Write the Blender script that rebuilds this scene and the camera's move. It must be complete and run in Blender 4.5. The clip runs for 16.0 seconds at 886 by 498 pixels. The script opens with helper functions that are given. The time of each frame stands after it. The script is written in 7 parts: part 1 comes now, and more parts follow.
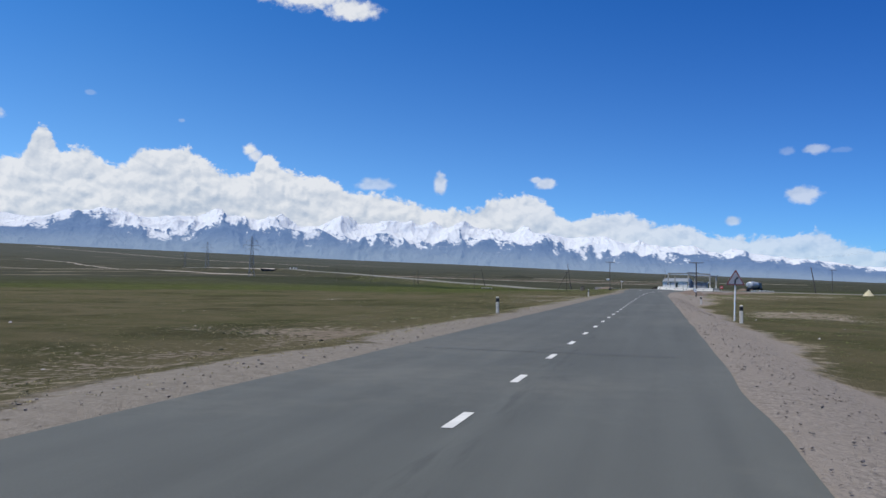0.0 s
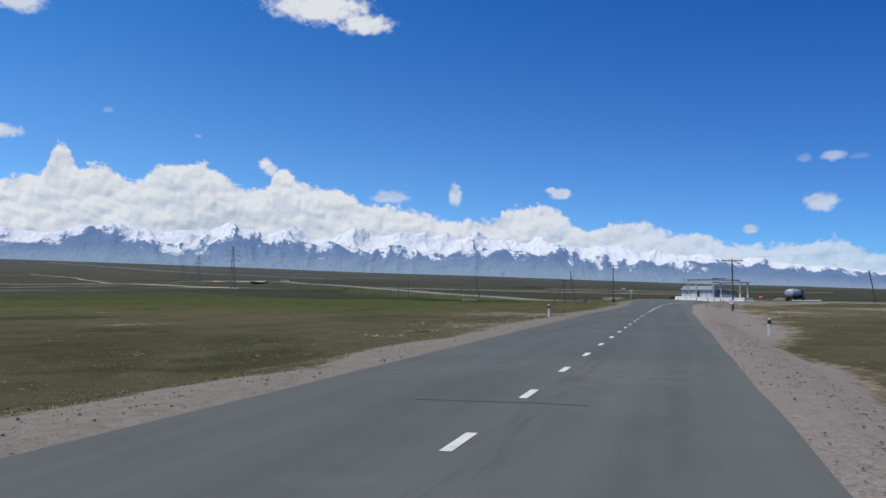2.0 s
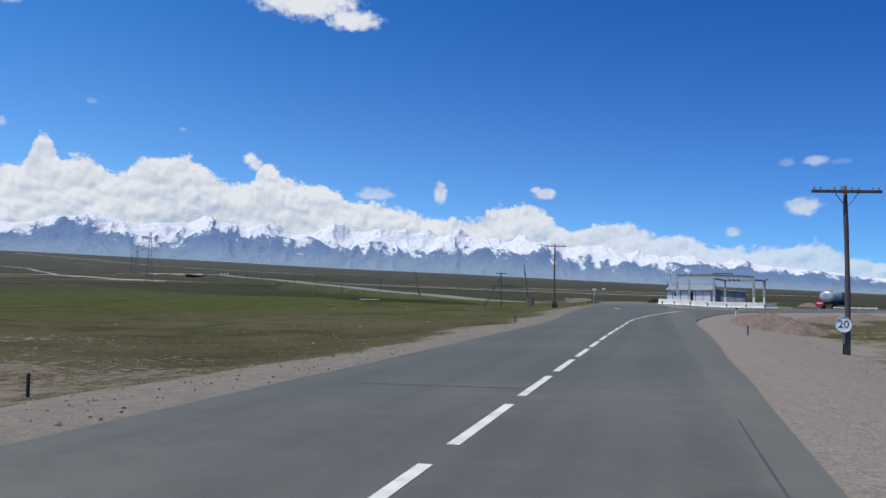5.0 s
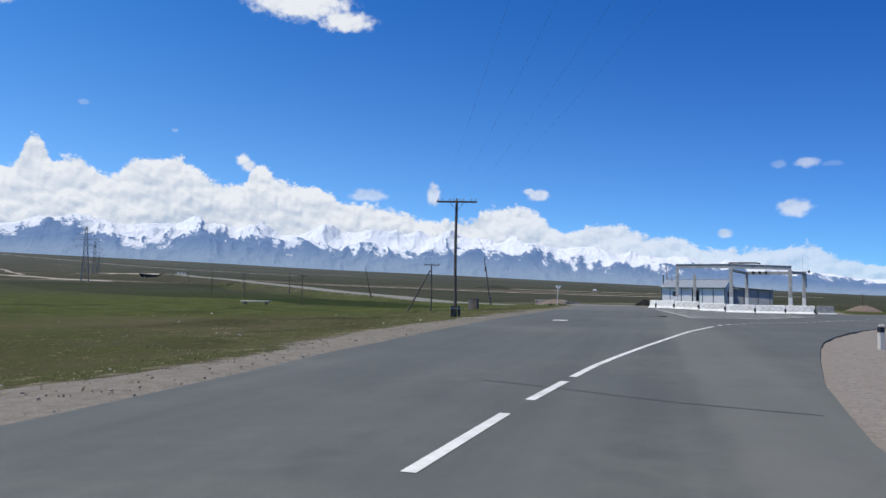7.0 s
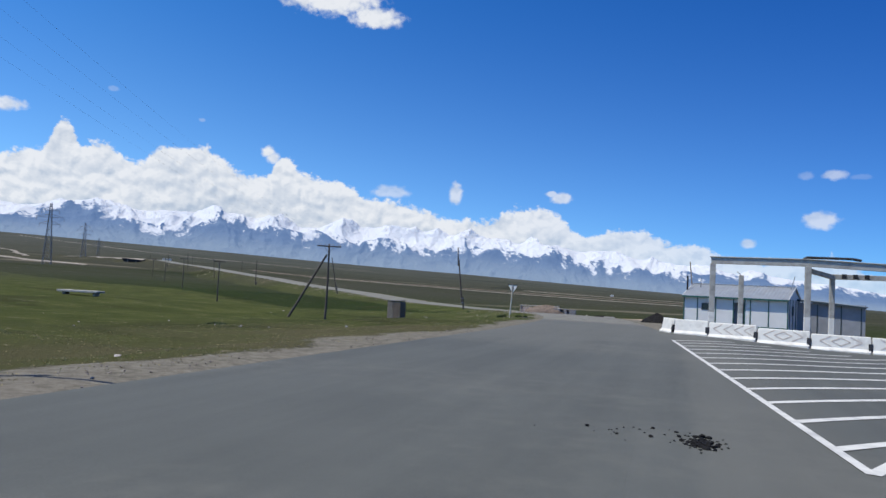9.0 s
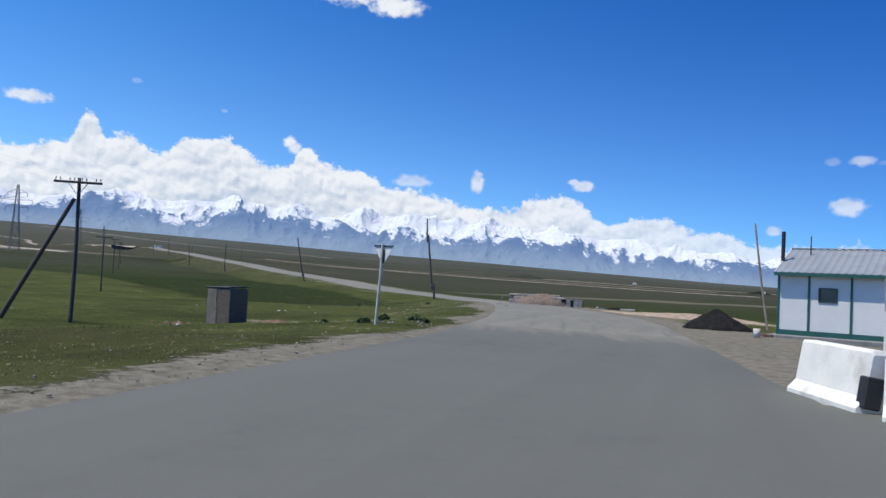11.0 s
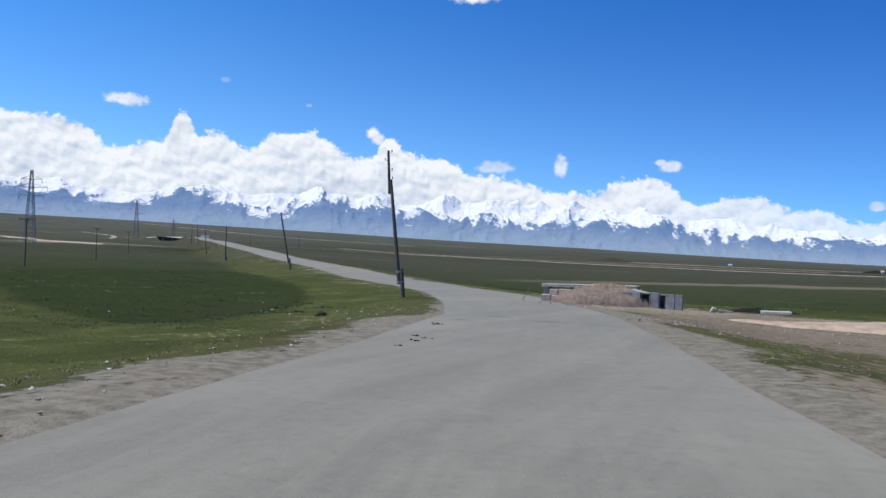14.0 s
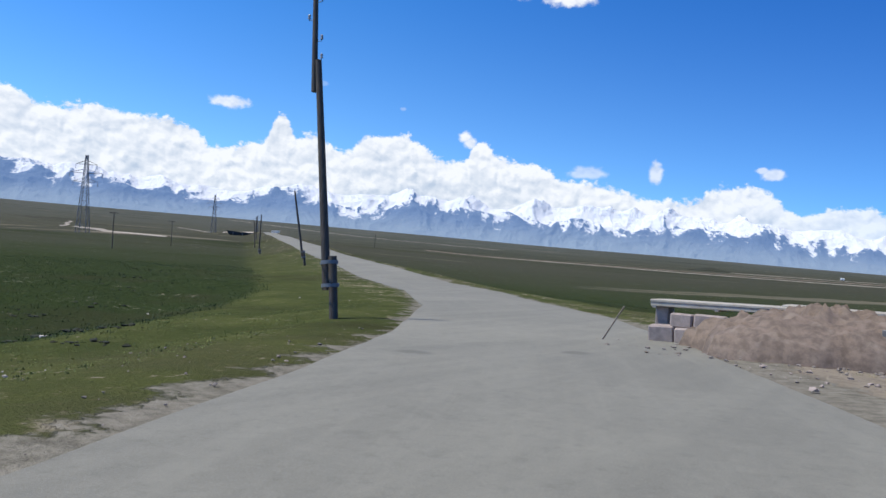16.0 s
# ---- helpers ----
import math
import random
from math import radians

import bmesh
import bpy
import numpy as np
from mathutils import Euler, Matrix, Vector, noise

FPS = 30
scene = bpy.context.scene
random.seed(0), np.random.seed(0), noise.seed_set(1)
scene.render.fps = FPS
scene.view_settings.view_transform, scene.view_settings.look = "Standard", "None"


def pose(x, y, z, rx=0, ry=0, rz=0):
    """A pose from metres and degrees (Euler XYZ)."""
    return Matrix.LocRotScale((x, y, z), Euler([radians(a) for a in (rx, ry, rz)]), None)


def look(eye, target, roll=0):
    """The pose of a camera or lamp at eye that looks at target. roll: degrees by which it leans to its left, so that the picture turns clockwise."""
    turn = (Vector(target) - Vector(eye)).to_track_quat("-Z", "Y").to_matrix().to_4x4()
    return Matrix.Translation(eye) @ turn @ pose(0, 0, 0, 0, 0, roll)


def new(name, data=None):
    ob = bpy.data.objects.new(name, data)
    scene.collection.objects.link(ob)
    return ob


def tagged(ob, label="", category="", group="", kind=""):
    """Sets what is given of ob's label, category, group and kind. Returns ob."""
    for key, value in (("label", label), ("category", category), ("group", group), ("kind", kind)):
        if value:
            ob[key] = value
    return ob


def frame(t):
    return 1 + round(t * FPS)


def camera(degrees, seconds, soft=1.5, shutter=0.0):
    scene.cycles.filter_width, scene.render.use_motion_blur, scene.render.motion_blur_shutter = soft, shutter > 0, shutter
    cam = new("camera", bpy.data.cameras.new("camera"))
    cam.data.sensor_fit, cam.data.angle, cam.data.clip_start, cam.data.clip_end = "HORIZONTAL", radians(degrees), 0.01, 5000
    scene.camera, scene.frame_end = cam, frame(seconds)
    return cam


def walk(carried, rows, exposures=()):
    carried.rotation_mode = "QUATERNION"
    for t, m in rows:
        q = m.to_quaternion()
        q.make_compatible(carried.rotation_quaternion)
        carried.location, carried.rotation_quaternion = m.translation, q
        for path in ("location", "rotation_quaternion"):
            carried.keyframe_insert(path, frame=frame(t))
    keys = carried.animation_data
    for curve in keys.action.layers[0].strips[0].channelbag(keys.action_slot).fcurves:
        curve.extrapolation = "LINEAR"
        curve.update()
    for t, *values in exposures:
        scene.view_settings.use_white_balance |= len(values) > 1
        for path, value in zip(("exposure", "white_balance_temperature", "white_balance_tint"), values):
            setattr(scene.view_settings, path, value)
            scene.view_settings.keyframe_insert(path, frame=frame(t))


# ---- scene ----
cam = camera(59.05, 16.0, soft=1.5)
# seconds, x, y, z, heading to the left of +y, pitch up, lean
PATH = [
    (0.0, 2.161, -63.568, 1.544, 15.362, 2.433, 0.506),
    (0.5, 2.182, -52.328, 1.518, 16.427, 3.084, -1.257),
    (1.0, 2.190, -41.375, 1.548, 16.589, 3.173, -0.253),
    (1.5, 2.165, -29.977, 1.533, 16.552, 3.315, -0.248),
    (2.0, 2.155, -18.831, 1.519, 16.510, 3.281, -0.124),
    (2.5, 1.999, -7.794, 1.674, 16.364, 3.100, 0.054),
    (3.0, 2.085, 3.192, 1.585, 15.743, 3.105, 0.327),
    (3.5, 2.076, 14.340, 1.528, 15.435, 3.406, 1.300),
    (4.0, 2.048, 25.331, 1.468, 15.647, 3.291, 1.473),
    (4.5, 2.025, 36.188, 1.517, 15.573, 3.104, 0.912),
    (7.0, 2.195, 90.814, 1.252, 14.859, 3.253, 0.720),
    (7.5, 2.360, 100.863, 1.317, 14.797, 3.297, 0.205),
    (8.0, 2.476, 110.827, 1.427, 14.595, 3.499, 0.037),
    (8.5, 2.566, 120.476, 1.540, 15.088, 3.758, 0.917),
    (9.0, 2.528, 129.726, 1.642, 16.329, 3.119, 3.082),
    (11.5, -0.102, 172.360, 1.457, 18.805, 1.591, 2.387),
    (12.0, -0.854, 180.371, 1.584, 19.963, 0.691, 2.238),
    (12.5, -2.096, 188.517, 1.552, 20.080, 1.552, 3.451),
    (13.0, -3.270, 196.677, 1.531, 21.068, 1.025, 0.135),
    (13.5, -4.793, 204.639, 1.466, 21.705, 1.598, 0.835),
    (14.0, -6.555, 212.526, 1.371, 24.018, 1.038, 1.559),
    (14.5, -8.623, 220.114, 1.236, 25.895, 0.370, 1.894),
    (15.0, -11.071, 227.936, 1.170, 26.154, 0.327, 3.057),
    (15.5, -13.675, 235.597, 1.027, 29.287, 0.234, 3.524),
    (16.0, -16.357, 243.176, 0.829, 30.551, 1.062, 3.231),
]


def eye_pose(x, y, z, yaw, pitch, roll):
    a, b = radians(yaw), radians(pitch)
    ahead = Vector((-math.sin(a) * math.cos(b), math.cos(a) * math.cos(b), math.sin(b)))
    return look((x, y, z), Vector((x, y, z)) + ahead * 10, roll)


walk(cam, [(r[0], eye_pose(*r[1:])) for r in PATH], exposures=[(0.0, 0.0), (0.5, -0.03), (2.5, -0.06), (3.5, 0.15), (4.5, 0.0), (7.0, 0.1), (8.5, 0.14), (9.0, 0.08), (11.5, 0.2), (12.5, 0.25), (14.5, 0.24), (16.0, 0.3)])

# ---- light ----
SUN_WAY = Vector((-0.38, -0.28, 1.0)).normalized()
sun = new("sun", bpy.data.lights.new("sun", "SUN"))
sun.data.energy, sun.data.angle, sun.data.color = 4.4, radians(0.53), (1.0, 0.955, 0.835)
sun.rotation_mode = "QUATERNION"
sun.rotation_quaternion = SUN_WAY.to_track_quat("Z", "Y")

world = bpy.data.worlds.new("world")
scene.world = world
world.use_nodes = True


class Nodes:
    """Short calls to put a node tree together."""

    def __init__(self, tree):
        self.t = tree
        self.t.nodes.clear()

    def node(self, kind, **sets):
        n = self.t.nodes.new(kind)
        for k, v in sets.items():
            setattr(n, k, v)
        return n

    def feed(self, sock, v):
        if isinstance(v, bpy.types.NodeSocket):
            self.t.links.new(v, sock)
        elif v is not None:
            sock.default_value = v

    def math(self, op, a, b=None, c=None, clamp=False):
        n = self.node("ShaderNodeMath", operation=op, use_clamp=clamp)
        for i, v in enumerate((a, b, c)):
            self.feed(n.inputs[i], v)
        return n.outputs[0]

    def vmath(self, op, a, b=None):
        n = self.node("ShaderNodeVectorMath", operation=op)
        self.feed(n.inputs[0], a)
        self.feed(n.inputs[1], b)
        return n.outputs["Value"] if op in ("DOT_PRODUCT", "LENGTH") else n.outputs["Vector"]

    def ramp(self, v, lo, hi, a=0.0, b=1.0, smooth=True):
        n = self.node("ShaderNodeMapRange", interpolation_type="SMOOTHSTEP" if smooth else "LINEAR")
        for i, x in enumerate((v, lo, hi, a, b)):
            self.feed(n.inputs[i], x)
        return n.outputs[0]

    def noise(self, vec, scale, detail=4.0, rough=0.55, distort=0.0, colour=False):
        n = self.node("ShaderNodeTexNoise")
        self.feed(n.inputs["Vector"], vec)
        for k, v in (("Scale", scale), ("Detail", detail), ("Roughness", rough), ("Distortion", distort)):
            n.inputs[k].default_value = v
        return n.outputs["Color"] if colour else n.outputs["Fac"]

    def voronoi(self, vec, scale, feature="F1", smooth=0.0):
        n = self.node("ShaderNodeTexVoronoi", feature=feature)
        self.feed(n.inputs["Vector"], vec)
        n.inputs["Scale"].default_value = scale
        if feature == "SMOOTH_F1":
            n.inputs["Smoothness"].default_value = smooth
        return n.outputs["Distance"]

    def mix(self, f, a, b, blend="MIX"):
        n = self.node("ShaderNodeMix", data_type="RGBA", blend_type=blend)
        for s, v in ((n.inputs["Factor"], f), (n.inputs[6], a), (n.inputs[7], b)):
            self.feed(s, (*v, 1.0) if isinstance(v, tuple) and len(v) == 3 else v)
        return n.outputs[2]

    def curve(self, v, pts):
        n = self.node("ShaderNodeFloatCurve")
        c = n.mapping.curves[0]
        while len(c.points) < len(pts):
            c.points.new(0.5, 0.5)
        for p, (x, y) in zip(c.points, pts):
            p.location, p.handle_type = (x, y), "AUTO_CLAMPED"
        n.mapping.update()
        self.feed(n.inputs["Value"], v)
        return n.outputs[0]

    def xyz(self, v):
        n = self.node("ShaderNodeSeparateXYZ")
        self.feed(n.inputs[0], v)
        return n.outputs

    def join(self, x, y, z):
        n = self.node("ShaderNodeCombineXYZ")
        for i, v in enumerate((x, y, z)):
            self.feed(n.inputs[i], v)
        return n.outputs[0]


def build_sky(k):
    """Clear mountain sky with a long bank of cumulus over the range and a few lone clouds."""
    way = k.node("ShaderNodeTexCoord").outputs["Generated"]
    sky = k.node("ShaderNodeTexSky", sky_type="NISHITA")
    sky.sun_disc, sky.sun_elevation = False, math.asin(SUN_WAY.z)
    sky.sun_rotation = math.atan2(SUN_WAY.x, SUN_WAY.y)
    sky.altitude, sky.air_density, sky.dust_density, sky.ozone_density = SKY["alt"], SKY["air"], SKY["dust"], SKY["ozone"]
    x, y, z = k.xyz(way)
    az = k.math("MULTIPLY", k.math("ARCTAN2", k.math("MULTIPLY", x, -1.0), y), 57.29578)
    el = k.math("MULTIPLY", k.math("ARCSINE", z), 57.29578)
    flat = k.join(az, k.math("MULTIPLY", el, 1.25), 0.0)

    def puffs(v, detail):
        """Heaped rounds upon rounds, each level smaller."""
        warp = k.vmath("ADD", v, k.vmath("MULTIPLY", k.vmath("SUBTRACT", k.noise(v, 0.9, 4.0, 0.55, colour=True), (0.5, 0.5, 0.5)), (1.5, 1.2, 0.0)))
        n = k.node("ShaderNodeTexVoronoi", feature="SMOOTH_F1", normalize=True)
        k.feed(n.inputs["Vector"], warp)
        for key, val in (("Scale", 0.62), ("Detail", detail), ("Roughness", 0.62), ("Lacunarity", 2.15), ("Smoothness", 0.35)):
            n.inputs[key].default_value = val
        return k.math("SUBTRACT", 1.0, n.outputs["Distance"])

    heap_a = k.math("ADD", k.math("MULTIPLY", k.math("SUBTRACT", puffs(flat, 4.0), 0.62), 2.5), k.math("MULTIPLY", k.math("SUBTRACT", k.noise(flat, 2.6, 6.0, 0.62), 0.5), 0.75))
    soft_a, soft_b = puffs(flat, 1.7), puffs(k.vmath("ADD", flat, (0.20, 0.42, 0.0)), 1.7)
    big = k.noise(flat, 0.22, 3.0, 0.5)
    fine = k.noise(flat, 1.5, 4.0, 0.52, 0.2)
    # upper edge of the bank, in tenths of its height, along the heading
    u = k.math("DIVIDE", k.math("SUBTRACT", 64.0, az), 80.0, clamp=True)
    top = k.math("MULTIPLY", k.curve(u, [((64 - a) / 80, e / 10.5) for a, e in BANK]), 10.5)
    over = k.math("SUBTRACT", k.math("ADD", top, heap_a), el)
    bank = k.ramp(over, -0.12, 0.28)
    near = k.math("MULTIPLY", k.ramp(az, -40.0, -17.0), k.ramp(az, 110.0, 75.0))
    bank = k.math("MULTIPLY", bank, near)
    lone = None
    for a, e, w, h, dense in LONE:
        da = k.math("DIVIDE", k.math("SUBTRACT", az, a), w)
        de = k.math("DIVIDE", k.math("SUBTRACT", el, e), h)
        d = k.math("SQRT", k.math("ADD", k.math("MULTIPLY", da, da), k.math("MULTIPLY", de, de)))
        m = k.math("MULTIPLY", k.ramp(k.math("ADD", k.math("SUBTRACT", 1.0, d), k.math("MULTIPLY", k.math("SUBTRACT", fine, 0.5), 1.0)), 0.0, 0.55), dense)
        lone = m if lone is None else k.math("MAXIMUM", lone, m)
    mask = k.math("MAXIMUM", bank, lone)
    # light tops, blue-grey hollows
    lit = k.math("MULTIPLY", k.math("SUBTRACT", soft_a, soft_b), 3.0)
    lit = k.math("ADD", lit, k.math("MULTIPLY", k.math("SUBTRACT", k.noise(flat, 0.7, 5.0, 0.5, 0.4), 0.5), 0.8))
    lit = k.math("ADD", lit, k.ramp(over, 0.0, 3.0, 0.9, 0.56))
    lit = k.math("ADD", lit, k.math("MULTIPLY", k.math("SUBTRACT", big, 0.5), 0.9), clamp=True)
    white = k.mix(lit, CLOUD_DARK, CLOUD_LIGHT)
    blue = k.mix(1.0, sky.outputs[0], (SKY["gain"] * SKY["r"], SKY["gain"] * SKY["g"], SKY["gain"] * SKY["b"]), "MULTIPLY")
    # paler low down, brighter on the sun's side
    low = k.ramp(el, 1.0, 26.0, 1.0, 0.0)
    blue = k.mix(1.0, blue, k.mix(low, (1.0, 1.0, 1.0), SKY["low"]), "MULTIPLY")
    side = k.math("COSINE", k.math("DIVIDE", k.math("SUBTRACT", az, 126.0), 57.29578))
    side = k.math("ADD", k.math("MULTIPLY", side, 0.38), 1.07)
    blue = k.mix(1.0, blue, k.join(side, side, side), "MULTIPLY")
    blue = k.mix(1.0, blue, k.mix(k.ramp(az, -14.0, 40.0, smooth=False), (0.62, 0.81, 1.08), (1.0, 0.97, 0.98)), "MULTIPLY")
    col = k.mix(k.math("MULTIPLY", mask, k.ramp(az, -16.0, 18.0, 0.62, 0.97)), blue, white)
    bg = k.node("ShaderNodeBackground")
    k.feed(bg.inputs[0], col)
    bg.inputs[1].default_value = 0.1
    out = k.node("ShaderNodeOutputWorld")
    k.t.links.new(bg.outputs[0], out.inputs[0])


SKY = dict(alt=3100.0, air=1.0, dust=0.25, ozone=2.2, gain=1.09, r=0.218, g=0.84, b=1.42, low=(3.2, 1.28, 0.93))
CLOUD_DARK, CLOUD_LIGHT = (4.3, 5.1, 6.3), (7.8, 8.05, 8.45)
# heading to the left and height in degrees, along the top of the bank
BANK = [(63, 9.7), (60.6, 9.6), (59.2, 9.0), (55, 8.9), (51, 8.6), (49, 8.5), (47.2, 7.1), (46.2, 7.1), (45, 7.7), (43.8, 7.9), (43.3, 9.2), (42.7, 9.9), (42.1, 9.4), (41.8, 8.5),
        (39.6, 8.3), (38.3, 7.4), (37.2, 8.2), (35, 8.9), (33.2, 8.7), (32.3, 8.1), (30.4, 7.5), (29.2, 7.6), (28.5, 8.9), (27.7, 8.7), (27, 7.7), (23.5, 7.2),
        (22.6, 6.5), (18.3, 5.8), (14.3, 5.0), (12.6, 5.1), (12, 5.9), (9.5, 6.1), (7.6, 5.4), (6.6, 4.6), (4.9, 4.4), (4.4, 5.0), (2, 4.8), (0.4, 4.1),
        (-2.6, 3.9), (-3.3, 3.2), (-8.2, 3.1), (-10.2, 3.4), (-11.3, 2.7), (-16, 1.6)]
# lone clouds: heading, height, half width, half height, density
LONE = [(29.35, 9.3, 0.62, 0.45, 1.0), (28.95, 8.85, 0.6, 0.5, 0.9), (25.6, 20.2, 4.6, 1.25, 1.0), (22.2, 19.2, 2.4, 0.9, 1.0), (45.4, 18.6, 1.8, 0.9, 0.8), (46.4, 10.45, 1.7, 0.5, 0.85), (39.9, 12.35, 0.45, 0.22, 0.2),
        (34.0, 11.0, 0.3, 0.18, 0.25), (20.4, 7.05, 1.7, 0.6, 0.55), (15.6, 7.2, 0.6, 1.0, 0.75), (7.9, 7.2, 1.1, 0.5, 0.8), (8.6, 7.45, 0.6, 0.3, 0.7),
        (-8.5, 9.0, 0.6, 0.35, 0.3), (-10.2, 9.0, 0.9, 0.42, 0.75), (-11.8, 8.85, 0.8, 0.25, 0.18), (-9.4, 6.05, 1.35, 0.75, 1.0), (-5.0, 4.4, 0.6, 0.42, 0.9)]
build_sky(Nodes(world.node_tree))


# ---- materials ----
def material(name, rough=0.8, metal=0.0, spec=0.4):
    m = bpy.data.materials.new(name)
    m.use_nodes = True
    k = Nodes(m.node_tree)
    b = k.node("ShaderNodeBsdfPrincipled")
    out = k.node("ShaderNodeOutputMaterial")
    m.node_tree.links.new(b.outputs[0], out.inputs[0])
    b.inputs["Roughness"].default_value, b.inputs["Metallic"].default_value = rough, metal
    b.inputs["Specular IOR Level"].default_value = spec
    return m, k, b


def bump(k, b, height, strength, dist=0.02):
    n = k.node("ShaderNodeBump")
    n.inputs["Strength"].default_value, n.inputs["Distance"].default_value = strength, dist
    k.feed(n.inputs["Height"], height)
    k.t.links.new(n.outputs[0], b.inputs["Normal"])


def place(k):
    return k.node("ShaderNodeNewGeometry").outputs["Position"]


def own(k):
    return k.node("ShaderNodeTexCoord").outputs["Object"]


def plain(name, col, rough=0.8, metal=0.0, vary=0.18, scale=6.0, grime=None, bumpy=0.15, spec=0.4):
    """Paint, wood, concrete or metal with grain and blotches at two sizes."""
    m, k, b = material(name, rough, metal, spec)
    v = own(k)
    rnd = k.node("ShaderNodeObjectInfo").outputs["Random"]
    v = k.vmath("ADD", v, k.join(k.math("MULTIPLY", rnd, 37.0), k.math("MULTIPLY", rnd, 11.0), 0.0))
    n1, n2 = k.noise(v, scale, 5.0, 0.6), k.noise(v, scale * 9.0, 4.0, 0.6)
    dark = tuple(c * (1 - vary) for c in col)
    light = tuple(min(1.0, c * (1 + vary)) for c in col)
    c = k.mix(k.ramp(n1, 0.3, 0.7), dark, light)
    c = k.mix(k.ramp(n2, 0.35, 0.75, 0.0, 0.35), c, dark)
    if grime:
        c = k.mix(k.ramp(k.noise(v, scale * 0.6, 6.0, 0.65), 0.5, 0.72, 0.0, 0.75), c, grime)
    k.feed(b.inputs["Base Color"], c)
    k.feed(b.inputs["Roughness"], k.ramp(n2, 0.2, 0.8, max(0.05, rough - 0.12), min(1.0, rough + 0.1)))
    if bumpy:
        bump(k, b, n2, bumpy, 0.01)
    return m


def wood_mat(name, col):
    m, k, b = material(name, 0.85)
    v = own(k)
    x, y, z = k.xyz(v)
    s = k.join(k.math("MULTIPLY", x, 30.0), k.math("MULTIPLY", y, 30.0), k.math("MULTIPLY", z, 1.2))
    g, w = k.noise(s, 1.0, 5.0, 0.65), k.noise(v, 0.9, 3.0, 0.5)
    c = k.mix(k.ramp(g, 0.3, 0.7), tuple(a * 0.55 for a in col), tuple(a * 1.35 for a in col))
    c = k.mix(k.ramp(w, 0.4, 0.7, 0.0, 0.5), c, (0.055, 0.05, 0.046))
    k.feed(b.inputs["Base Color"], c)
    bump(k, b, g, 0.5, 0.01)
    return m


